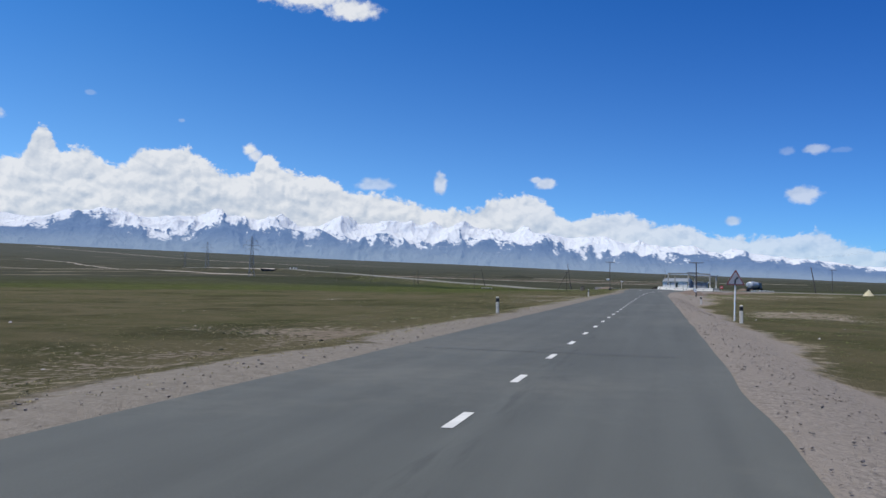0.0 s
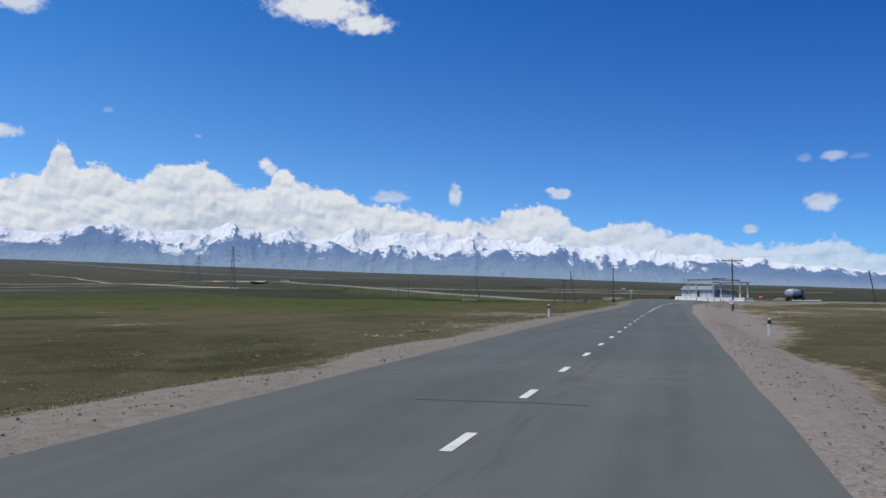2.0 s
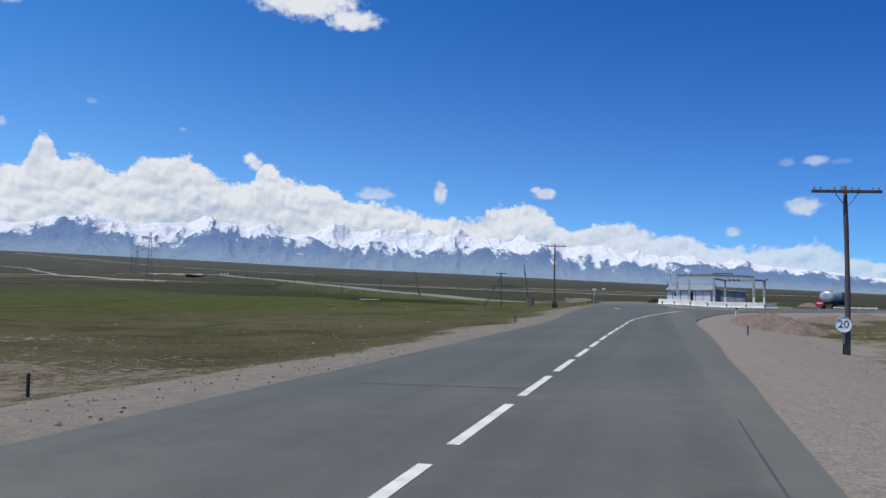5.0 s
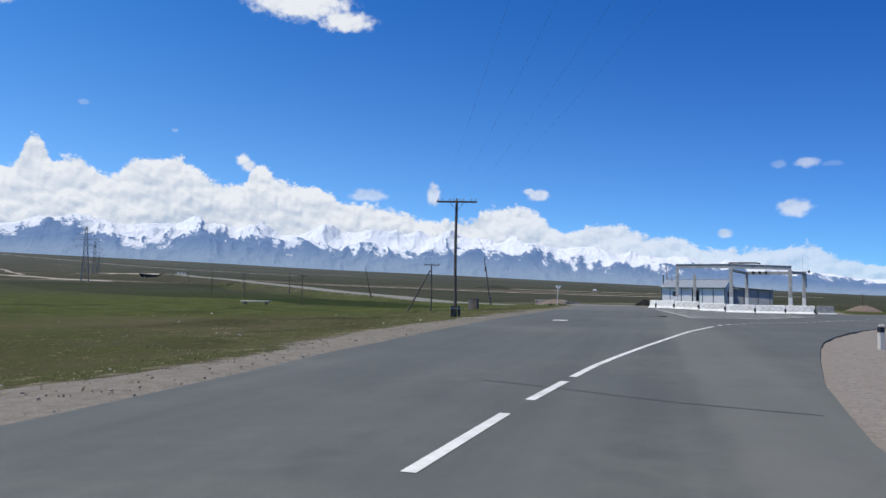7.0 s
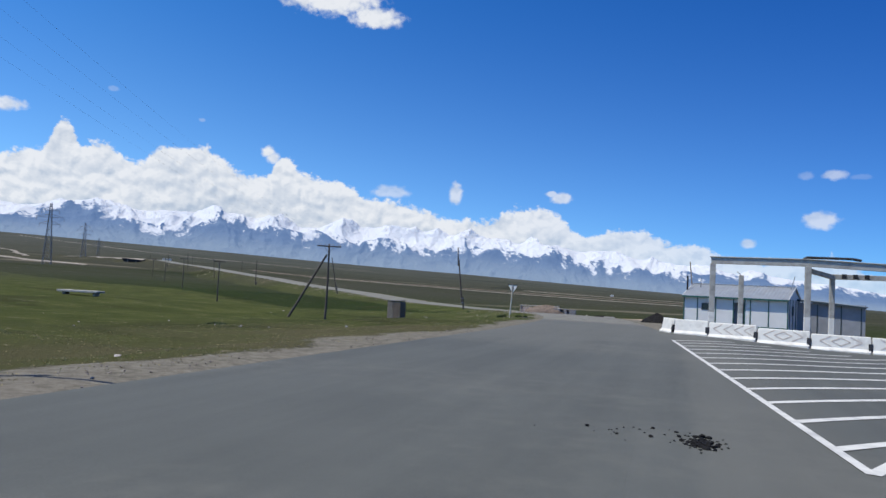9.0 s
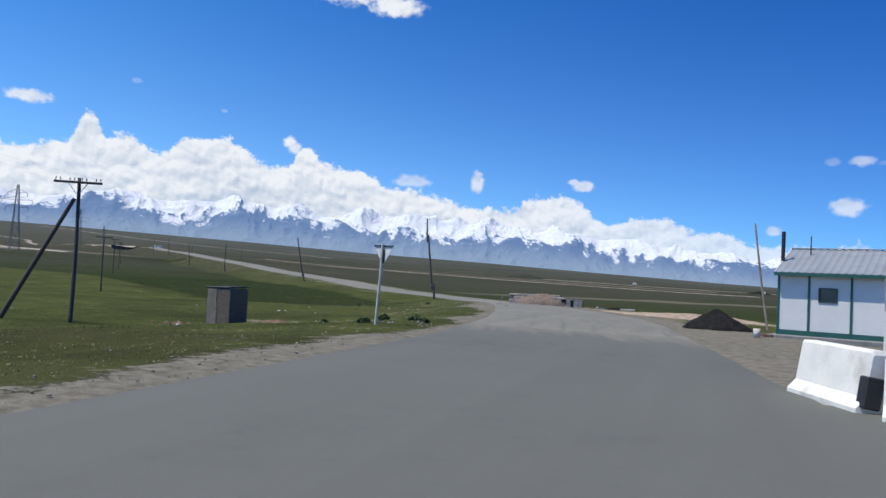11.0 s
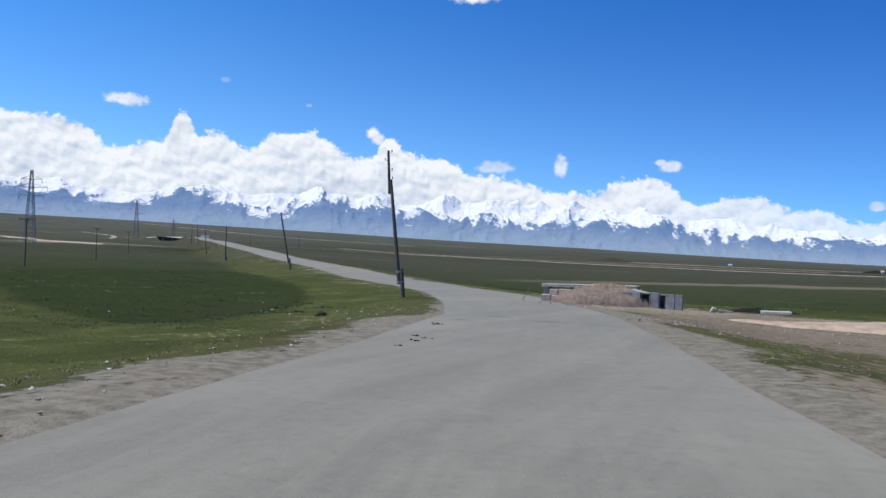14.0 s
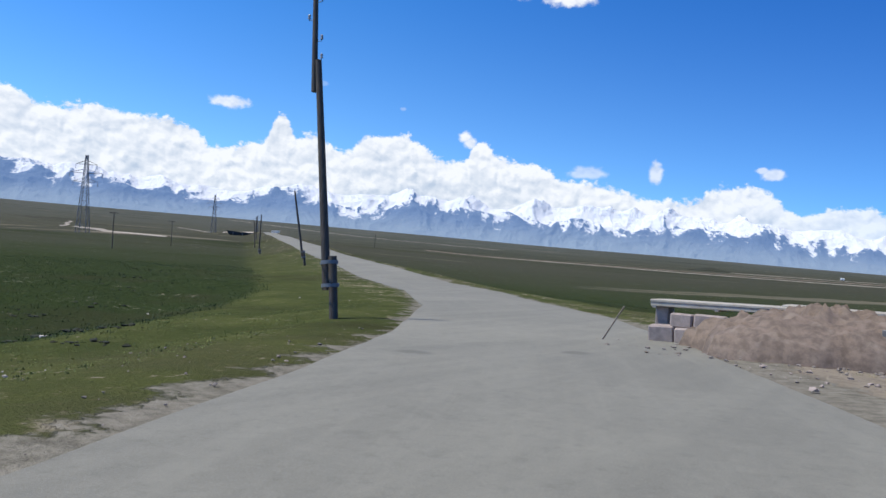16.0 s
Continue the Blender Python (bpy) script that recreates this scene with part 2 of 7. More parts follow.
def asphalt_mat(name, lo, hi, dusty, dust_col, streak=0.0):
    m, k, b = material(name, 0.86, spec=0.35)
    v = place(k)
    x, y, z = k.xyz(v)
    grain = k.voronoi(v, 95.0)
    fine = k.noise(v, 60.0, 3.0, 0.7)
    blot = k.noise(v, 0.35, 5.0, 0.55)
    lane = k.noise(k.join(k.math("MULTIPLY", x, 1.1), k.math("MULTIPLY", y, 0.035), 0.0), 1.0, 4.0, 0.6)
    c = k.mix(k.ramp(k.math("ADD", k.math("MULTIPLY", blot, 0.3), k.math("MULTIPLY", lane, 0.7)), 0.33, 0.67), lo, hi)
    c = k.mix(k.ramp(fine, 0.45, 0.8, 0.0, 0.45), c, tuple(a * 1.7 for a in hi))
    c = k.mix(k.ramp(grain, 0.1, 0.45, 0.4, 0.0), c, tuple(a * 0.55 for a in lo))
    d = k.math("ADD", k.noise(v, 0.13, 4.0, 0.6), k.math("MULTIPLY", k.math("SUBTRACT", k.noise(v, 2.2, 5.0, 0.65), 0.5), 0.5))
    if not streak:
        d = k.math("ADD", d, k.math("MULTIPLY", k.ramp(y, 140.0, 186.0, 0.0, 0.3), k.ramp(x, 8.0, 1.0)))
    c = k.mix(k.ramp(d, 0.45, 0.75, 0.0, dusty), c, dust_col)
    if not streak:
        # oil drips beside the dashes, dusty outer edge
        drip = k.noise(k.join(k.math("MULTIPLY", x, 5.0), k.math("MULTIPLY", y, 0.55), 0.0), 1.0, 5.0, 0.6)
        band = k.ramp(k.math("ABSOLUTE", k.math("SUBTRACT", x, 0.36)), 0.10, 0.42, 1.0, 0.0)
        c = k.mix(k.math("MULTIPLY", k.math("MULTIPLY", band, k.ramp(drip, 0.48, 0.66, 0.0, 0.4)), k.ramp(y, 70.0, 30.0)), c, tuple(a * 0.55 for a in lo))
        # dust dragged over the joint with the old road in tongues
        tongue = k.noise(k.join(k.math("MULTIPLY", k.math("ADD", x, k.math("MULTIPLY", y, 0.25)), 1.6), k.math("MULTIPLY", y, 0.06), 2.0), 1.0, 5.0, 0.65, 0.3)
        over = k.math("ADD", k.math("ADD", y, k.math("MULTIPLY", x, 0.25)), k.math("MULTIPLY", k.math("SUBTRACT", tongue, 0.5), 13.0))
        c = k.mix(k.math("MULTIPLY", k.ramp(over, 186.0, 189.5, 0.0, 0.85), k.ramp(x, 6.0, 2.0)), c, k.mix(k.ramp(k.noise(v, 2.0, 5.0, 0.6), 0.3, 0.7), (0.150, 0.137, 0.110), (0.200, 0.183, 0.147)))
        rim = k.math("MULTIPLY", k.ramp(k.math("ADD", x, k.math("MULTIPLY", drip, 0.5)), 3.0, 3.35), k.ramp(x, 5.2, 4.2))
        c = k.mix(k.math("MULTIPLY", rim, k.ramp(y, 10.0, 40.0, 0.12, 0.4)), c, dust_col)
    if streak:
        u, w = (k.node("ShaderNodeAttribute", attribute_name=a).outputs["Fac"] for a in ("across", "along"))
        for wide, long, part_of in ((6.0, 0.05, 1.0), (19.0, 0.06, 1.3)):
            s = k.noise(k.join(k.math("MULTIPLY", u, wide), k.math("MULTIPLY", w, long), 0.0), 1.0, 5.0, 0.7, 0.25)
            c = k.mix(k.math("MULTIPLY", k.ramp(s, 0.54, 0.66, 0.0, streak * part_of), k.ramp(y, 222.0, 199.0, 0.12, 1.0)), c, tuple(a * 0.72 for a in lo))
            c = k.mix(k.ramp(s, 0.46, 0.34, 0.0, 0.3), c, tuple(a * 1.12 for a in hi))
        # oil stains, ragged at the rim
        rag = k.math("MULTIPLY", k.math("SUBTRACT", k.noise(v, 3.5, 6.0, 0.7), 0.5), 2.6)
        for px, py, rx, ry, deep in STAINS:
            dx, dy = k.math("DIVIDE", k.math("SUBTRACT", x, px), rx), k.math("DIVIDE", k.math("SUBTRACT", y, py), ry)
            d = k.math("ADD", k.math("ADD", k.math("MULTIPLY", dx, dx), k.math("MULTIPLY", dy, dy)), rag)
            c = k.mix(k.ramp(d, 0.2, 1.4, deep, 0.0), c, tuple(a * 0.5 for a in lo))
        worn = k.noise(v, 5.0, 6.0, 0.75)
        c = k.mix(k.ramp(worn, 0.5, 0.72, 0.0, 0.4), c, tuple(a * 0.7 for a in lo))
        c = k.mix(k.ramp(worn, 0.44, 0.3, 0.0, 0.35), c, tuple(a * 1.25 for a in hi))
        t = k.noise(v, 0.9, 6.0, 0.7, 0.2)
        c = k.mix(k.ramp(t, 0.58, 0.74, 0.0, streak * 0.7), c, tuple(a * 0.7 for a in lo))
    k.feed(b.inputs["Base Color"], c)
    bump(k, b, k.math("ADD", k.math("MULTIPLY", grain, 0.6), fine), 0.35, 0.01)
    return m


# oil stains on the worn road: place, reach, strength
STAINS = [(-2.9, 201.2, 0.5, 0.35, 0.75), (-2.7, 197.2, 0.14, 0.12, 0.7), (-2.2, 195.7, 0.55, 0.16, 0.5), (-0.9, 200.6, 0.25, 0.3, 0.5), (-16.6, 240.6, 0.55, 0.35, 0.6), (-14.3, 239.2, 0.75, 0.3, 0.75),
          (-16.9, 237.4, 0.25, 0.25, 0.6), (-12.1, 238.8, 0.5, 0.2, 0.45), (-24.7, 256.4, 0.4, 0.4, 0.5), (-22.8, 260.4, 0.35, 0.5, 0.5), (-6.4, 214.0, 0.4, 0.25, 0.5)]


def ground_mat():
    """Steppe turf, bare earth and roadside gravel, told apart by what the sheet carries."""
    m, k, b = material("steppe", 1.0, spec=0.02)
    v = place(k)

    def attr(n):
        return k.node("ShaderNodeAttribute", attribute_name=n).outputs["Fac"]

    n_big, n_mid, n_fine = k.noise(v, 0.035, 5.0, 0.6), k.noise(v, 0.28, 6.0, 0.62, 0.3), k.noise(v, 3.2, 6.0, 0.7)
    n_tiny, n_vast = k.noise(v, 19.0, 4.0, 0.7), k.noise(v, 0.0045, 6.0, 0.6)
    x, y, z = k.xyz(v)
    band = k.noise(k.join(k.math("MULTIPLY", k.math("ADD", x, k.math("MULTIPLY", y, 0.55)), 0.004), k.math("MULTIPLY", k.math("SUBTRACT", y, k.math("MULTIPLY", x, 0.45)), 0.028), 0.0), 1.0, 5.0, 0.6, 0.3)
    band_b = k.noise(k.join(k.math("MULTIPLY", k.math("ADD", x, k.math("MULTIPLY", y, 0.55)), 0.0016), k.math("MULTIPLY", k.math("SUBTRACT", y, k.math("MULTIPLY", x, 0.45)), 0.0075), 4.0), 1.0, 6.0, 0.62, 0.4)
    band = k.math("ADD", k.math("MULTIPLY", band, 0.45), k.math("MULTIPLY", band_b, 0.55))
    olive = k.mix(k.ramp(k.math("ADD", k.math("MULTIPLY", n_mid, 0.6), k.math("MULTIPLY", n_big, 0.4)), 0.40, 0.62), GRASS["dry"], GRASS["olive"])
    fresh = k.mix(k.ramp(n_mid, 0.35, 0.7), GRASS["deep"], GRASS["fresh"])
    lush = k.math("ADD", attr("lush"), k.math("MULTIPLY", k.math("SUBTRACT", n_big, 0.5), 1.3))
    turf = k.mix(k.ramp(lush, 0.25, 0.75), olive, fresh)
    turf = k.mix(k.ramp(k.math("ADD", attr("deep"), k.math("MULTIPLY", k.math("SUBTRACT", n_mid, 0.5), 0.7)), 0.3, 0.7), turf, k.mix(k.ramp(n_fine, 0.3, 0.7), GRASS["dark_a"], GRASS["dark_b"]))
    turf = k.mix(k.math("MULTIPLY", k.ramp(n_fine, 0.5, 0.8, 0.0, 0.5), k.math("SUBTRACT", 1.0, k.math("MULTIPLY", attr("deep"), 0.85))), turf, GRASS["straw"])
    patch = k.noise(k.vmath("MULTIPLY", v, (1.0, 1.0, 0.0)), 0.075, 5.0, 0.65, 0.5)
    turf = k.mix(k.ramp(patch, 0.5, 0.66, 0.0, 0.6), turf, GRASS["dark"])
    turf = k.mix(k.ramp(n_tiny, 0.35, 0.62, 0.38, 0.0), turf, GRASS["shade"])
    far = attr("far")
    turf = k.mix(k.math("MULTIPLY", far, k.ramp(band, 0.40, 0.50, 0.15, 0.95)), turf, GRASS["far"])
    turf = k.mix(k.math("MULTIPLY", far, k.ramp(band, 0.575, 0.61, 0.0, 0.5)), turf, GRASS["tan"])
    # distance haze painted into the base colour: turf pales further out
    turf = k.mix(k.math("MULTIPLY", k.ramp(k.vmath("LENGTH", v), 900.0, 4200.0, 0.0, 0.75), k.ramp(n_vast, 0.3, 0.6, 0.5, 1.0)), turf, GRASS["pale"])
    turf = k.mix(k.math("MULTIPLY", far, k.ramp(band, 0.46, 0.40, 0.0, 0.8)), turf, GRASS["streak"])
    bare = k.math("ADD", attr("bare"), k.math("MULTIPLY", k.math("SUBTRACT", n_mid, 0.5), 1.6))
    bare = k.math("ADD", bare, k.math("MULTIPLY", k.math("SUBTRACT", n_fine, 0.5), 2.5))
    earth = k.mix(k.ramp(k.math("ADD", k.math("MULTIPLY", n_fine, 0.5), k.math("MULTIPLY", n_big, 0.5)), 0.4, 0.62), GRASS["earth"], GRASS["tan"])
    c = k.mix(k.ramp(bare, 0.42, 0.62), turf, earth)
    grav = k.math("ADD", attr("gravel"), k.math("MULTIPLY", k.math("SUBTRACT", n_fine, 0.5), k.math("ADD", 0.55, k.math("MULTIPLY", attr("dirt"), 0.6))))
    grav = k.math("ADD", grav, k.math("MULTIPLY", k.math("SUBTRACT", n_mid, 0.5), k.math("ADD", 0.5, k.math("MULTIPLY", attr("dirt"), 0.8))))
    peb = k.voronoi(v, 22.0)
    cell = k.node("ShaderNodeTexVoronoi")
    k.feed(cell.inputs["Vector"], v)
    cell.inputs["Scale"].default_value = 22.0
    lumps = k.noise(v, 7.0, 5.0, 0.72)
    swept = k.noise(k.join(k.math("MULTIPLY", x, 2.4), k.math("MULTIPLY", y, 0.22), 0.0), 1.0, 5.0, 0.65, 0.4)
    stone = k.mix(k.ramp(k.xyz(cell.outputs["Color"])[0], -1.0, 2.0), GRASS["grav_a"], GRASS["grav_b"])
    stone = k.mix(k.ramp(lumps, 0.36, 0.5, 0.55, 0.0), stone, GRASS["grav_a"])
    stone = k.mix(k.ramp(lumps, 0.56, 0.7, 0.0, 0.55), stone, GRASS["grav_b"])
    stone = k.mix(k.ramp(swept, 0.42, 0.66, 0.0, 0.75), stone, GRASS["grav_c"])
    mud = k.mix(k.ramp(n_fine, 0.3, 0.7), GRASS["mud_a"], GRASS["mud_b"])
    stone = k.mix(k.math("MULTIPLY", attr("dirt"), k.ramp(n_mid, 0.3, 0.6, 0.75, 1.0)), stone, mud)
    c = k.mix(k.ramp(grav, 0.36, 0.64), c, stone)
    # eroded pale crust where the turf breaks off
    crust = k.math("MULTIPLY", k.ramp(grav, 0.16, 0.36), k.ramp(grav, 0.66, 0.42))
    crust = k.math("MULTIPLY", crust, k.ramp(k.math("ADD", k.noise(v, 0.9, 5.0, 0.65), k.math("MULTIPLY", attr("dirt"), -0.12)), 0.42, 0.58, 0.0, 0.8))
    c = k.mix(crust, c, k.mix(k.ramp(n_fine, 0.35, 0.65), GRASS["earth"], GRASS["crust"]))
    k.feed(b.inputs["Base Color"], c)
    h = k.math("ADD", k.math("MULTIPLY", n_fine, 1.0), k.math("MULTIPLY", n_tiny, 0.5))
    h = k.math("SUBTRACT", h, k.math("MULTIPLY", k.math("MULTIPLY", peb, k.math("SUBTRACT", 1.0, attr("dirt"))), k.ramp(grav, 0.42, 0.58, 0.0, 0.12)))
    h = k.math("MULTIPLY", h, k.ramp(grav, 0.42, 0.58, 1.0, 0.45))
    bump(k, b, h, 0.85, 0.15)
    return m


GRASS = dict(dark_a=(0.013, 0.024, 0.007), dark_b=(0.036, 0.056, 0.015), dark=(0.034, 0.036, 0.016), dry=(0.113, 0.098, 0.056), olive=(0.072, 0.071, 0.032), fresh=(0.088, 0.100, 0.031),
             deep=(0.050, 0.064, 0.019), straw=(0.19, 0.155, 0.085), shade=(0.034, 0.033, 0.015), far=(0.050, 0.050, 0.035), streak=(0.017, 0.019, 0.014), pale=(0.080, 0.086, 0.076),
             tan=(0.28, 0.238, 0.182), earth=(0.155, 0.125, 0.094), crust=(0.35, 0.295, 0.215), mud_a=(0.108, 0.099, 0.078), mud_b=(0.215, 0.198, 0.160),
             grav_a=(0.138, 0.120, 0.104), grav_b=(0.305, 0.268, 0.231), grav_c=(0.225, 0.196, 0.168))

MAT = {
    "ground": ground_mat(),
    "asphalt": asphalt_mat("asphalt", (0.069, 0.072, 0.064), (0.092, 0.096, 0.085), 0.5, (0.135, 0.133, 0.112)),
    "old_asphalt": asphalt_mat("worn_asphalt", (0.141, 0.135, 0.110), (0.183, 0.175, 0.142), 0.7, (0.212, 0.202, 0.163), 0.5),
    "marking": plain("road_paint", (0.60, 0.59, 0.54), 0.7, vary=0.12, scale=3.0, grime=(0.33, 0.33, 0.32)),
    "seal": plain("bitumen", (0.035, 0.036, 0.038), 0.6, vary=0.2, scale=8.0),
    "seam": plain("worn_bitumen", (0.060, 0.062, 0.057), 0.7, vary=0.2, scale=3.0),
    "pole": wood_mat("tarred_wood", (0.085, 0.068, 0.055)),
    "pale_pole": wood_mat("grey_wood", (0.20, 0.165, 0.13)),
    "concrete": plain("concrete", (0.38, 0.36, 0.315), 0.9, vary=0.16, scale=2.5, grime=(0.22, 0.21, 0.19), bumpy=0.4),
    "dark_concrete": plain("old_concrete", (0.20, 0.195, 0.19), 0.92, vary=0.22, scale=3.0, grime=(0.13, 0.12, 0.11), bumpy=0.5),
    "white": plain("white_paint", (0.78, 0.775, 0.75), 0.6, vary=0.05, scale=3.0, grime=(0.52, 0.50, 0.46)),
    "post_paint": plain("dirty_post_paint", (0.55, 0.50, 0.42), 0.8, vary=0.12, scale=5.0, grime=(0.24, 0.22, 0.19), bumpy=0.3),
    "whitewash": plain("whitewash", (0.70, 0.67, 0.595), 0.85, vary=0.08, scale=2.0, grime=(0.45, 0.41, 0.36), bumpy=0.3),
    "rust_line": plain("faded_red_paint", (0.50, 0.43, 0.36), 0.8, vary=0.2, scale=4.0),
    "panel": plain("white_panel", (0.62, 0.61, 0.58), 0.55, vary=0.04, scale=1.2, grime=(0.58, 0.58, 0.56)),
    "dark_panel": plain("grey_panel", (0.24, 0.25, 0.265), 0.6, vary=0.1, scale=1.5),
    "trim": plain("green_trim", (0.018, 0.085, 0.07), 0.5, vary=0.15, scale=4.0),
    "trim_dark": plain("dark_trim", (0.03, 0.045, 0.05), 0.5, vary=0.2, scale=4.0),
    "roof": plain("zinc_sheet", (0.30, 0.32, 0.335), 0.5, 0.25, vary=0.1, scale=1.5, grime=(0.30, 0.29, 0.27)),
    "steel": plain("galvanised_steel", (0.42, 0.43, 0.44), 0.5, 0.7, vary=0.12, scale=5.0, bumpy=0.05),
    "lattice": plain("weathered_steel", (0.17, 0.18, 0.19), 0.6, 0.4, vary=0.15, scale=1.0, bumpy=0.0),
    "black": plain("black_paint", (0.022, 0.022, 0.024), 0.6, vary=0.2, scale=6.0),
    "rubber": plain("tyre_rubber", (0.025, 0.024, 0.024), 0.85, vary=0.2, scale=6.0),
    "red": plain("sign_red", (0.52, 0.035, 0.03), 0.45, vary=0.06, scale=4.0, bumpy=0.03),
    "sign_white": plain("sign_white", (0.80, 0.80, 0.80), 0.4, vary=0.03, scale=4.0, bumpy=0.02),
    # bend sign's faded paint, darkened further for the shade on its face
    "sign_shaded": plain("sign_shaded", (0.30, 0.29, 0.30), 0.6, vary=0.08, scale=4.0, bumpy=0.02),
    "shaded_red": plain("shaded_red", (0.20, 0.06, 0.055), 0.6, vary=0.1, scale=4.0, bumpy=0.02),
    "glaze": plain("dark_glass", (0.03, 0.035, 0.04), 0.12, vary=0.2, scale=1.0, bumpy=0.0, spec=0.6),
    "insulator": plain("grey_porcelain", (0.26, 0.27, 0.28), 0.25, vary=0.05, scale=10.0, bumpy=0.0),
    "brick": plain("grey_brick", (0.185, 0.14, 0.10), 0.92, vary=0.3, scale=7.0, grime=(0.11, 0.10, 0.09), bumpy=0.5),
    "plaster": plain("stained_plaster", (0.21, 0.175, 0.135), 0.9, vary=0.2, scale=2.5, grime=(0.14, 0.13, 0.12), bumpy=0.4),
    "coal": plain("coal", (0.014, 0.0135, 0.0135), 0.92, vary=0.4, scale=6.0, bumpy=0.8, spec=0.12),
    "clay": plain("dug_earth", (0.150, 0.113, 0.088), 0.95, vary=0.3, scale=4.0, grime=(0.215, 0.172, 0.136), bumpy=1.0),
    "sand": plain("pale_sand", (0.52, 0.46, 0.30), 0.95, vary=0.12, scale=2.0, bumpy=0.5),
    "stone": plain("field_stone", (0.38, 0.34, 0.31), 0.9, vary=0.3, scale=3.0, bumpy=0.4),
    "slab": plain("old_slab", (0.36, 0.325, 0.27), 0.92, vary=0.18, scale=2.0, grime=(0.22, 0.20, 0.17), bumpy=0.5),
    "pale_earth": plain("pale_earth", (0.33, 0.255, 0.185), 0.95, vary=0.25, scale=1.6, grime=(0.20, 0.15, 0.11), bumpy=0.8),
    "pebble": plain("pebble", (0.20, 0.17, 0.145), 0.92, vary=0.3, scale=3.0, bumpy=0.2),
    "block": plain("pink_stone", (0.30, 0.245, 0.215), 0.92, vary=0.2, scale=4.0, grime=(0.20, 0.17, 0.15), bumpy=0.6),
    "crust": plain("whitish_stone", (0.46, 0.43, 0.38), 0.95, vary=0.25, scale=3.0, bumpy=0.4),
    "peat": plain("dark_turf", (0.020, 0.022, 0.011), 0.95, vary=0.4, scale=3.0, bumpy=0.4),
    "rubble_brick": plain("broken_brick", (0.16, 0.098, 0.074), 0.95, vary=0.35, scale=3.0, bumpy=0.4),
    "tank": plain("silver_tank", (0.40, 0.41, 0.43), 0.45, 0.35, vary=0.08, scale=1.0, grime=(0.40, 0.39, 0.37)),
    "cab": plain("dark_blue_cab", (0.04, 0.05, 0.075), 0.4, vary=0.2, scale=2.0),
    "blade": plain("grass_blade", (0.15, 0.175, 0.055), 0.9, vary=0.3, scale=0.6, bumpy=0.0),
    "straw": plain("dry_grass", (0.30, 0.25, 0.13), 0.9, vary=0.3, scale=0.6, bumpy=0.0),
    "herb": plain("dark_herb", (0.035, 0.058, 0.020), 0.9, vary=0.3, scale=2.0, bumpy=0.0),
    "wire": plain("wire", (0.10, 0.10, 0.105), 0.5, 0.5, vary=0.05, scale=1.0, bumpy=0.0),
}


# ---- shape helpers ----
class Shape:
    """Vertices and faces of one mesh."""

    def __init__(self):
        self.v, self.f, self.s = [], [], []

    def add(self, v, f, smooth=False, m=None):
        n = len(self.v)
        self.v += [tuple(m @ Vector(p)) if m is not None else tuple(p) for p in v]
        self.f += [tuple(i + n for i in q) for q in f]
        self.s += [smooth] * len(f)
        return self

    def box(self, c, size, m=None, edge=0.0):
        """A box about c; edge chamfers its corners."""
        h = [s / 2 for s in size]
        e = min(edge, min(h) * 0.6)
        if e <= 0:
            v = [(c[0] + a * h[0], c[1] + b * h[1], c[2] + d * h[2]) for a in (-1, 1) for b in (-1, 1) for d in (-1, 1)]
            return self.add(v, [(0, 1, 3, 2), (4, 6, 7, 5), (0, 4, 5, 1), (2, 3, 7, 6), (0, 2, 6, 4), (1, 5, 7, 3)], False, m)
        bm = bmesh.new()
        bmesh.ops.create_cube(bm, size=1.0)
        for q in bm.verts:
            q.co = Vector([c[i] + q.co[i] * size[i] for i in range(3)])
        bmesh.ops.bevel(bm, geom=bm.edges[:], offset=e, segments=1, affect="EDGES")
        bm.verts.index_update()
        self.add([q.co for q in bm.verts], [[q.index for q in g.verts] for g in bm.faces], False, m)
        bm.free()
        return self

    def tube(self, a, b, r0, r1=None, n=10, caps=True, m=None):
        a, b = Vector(a), Vector(b)
        r1 = r0 if r1 is None else r1
        q = (b - a).to_track_quat("Z", "Y").to_matrix()
        ring = [q @ Vector((math.cos(2 * math.pi * i / n), math.sin(2 * math.pi * i / n), 0)) for i in range(n)]
        self.add([a + p * r0 for p in ring] + [b + p * r1 for p in ring], [(i, (i + 1) % n, n + (i + 1) % n, n + i) for i in range(n)], True, m)
        if caps:
            self.add([a + p * r0 for p in ring], [tuple(range(n))[::-1]], False, m)
            self.add([b + p * r1 for p in ring], [tuple(range(n))], False, m)
        return self

    def lathe(self, prof, n=16, m=None, sx=1.0, sy=1.0):
        """A turned shape about z from (radius, height) pairs."""
        v = [(r * sx * math.cos(2 * math.pi * i / n), r * sy * math.sin(2 * math.pi * i / n), z) for r, z in prof for i in range(n)]
        f = [(j * n + i, j * n + (i + 1) % n, (j + 1) * n + (i + 1) % n, (j + 1) * n + i) for j in range(len(prof) - 1) for i in range(n)]
        return self.add(v, f, True, m)

    def slab(self, poly, t0, t1, m=None):
        """A flat outline in x, y made solid between two heights."""
        n = len(poly)
        v = [(x, y, t0) for x, y in poly] + [(x, y, t1) for x, y in poly]
        return self.add(v, [tuple(range(n))[::-1], tuple(range(n, 2 * n))] + [(i, (i + 1) % n, n + (i + 1) % n, n + i) for i in range(n)], False, m)


def part(name, shape, mat, parent=None, label=""):
    me = bpy.data.meshes.new(name)
    me.from_pydata(shape.v, [], shape.f)
    me.polygons.foreach_set("use_smooth", shape.s)
    me.materials.append(MAT[mat] if isinstance(mat, str) else mat)
    me.update()
    ob = new(name, me)
    if parent is not None:
        ob.parent = parent
    return tagged(ob, label)


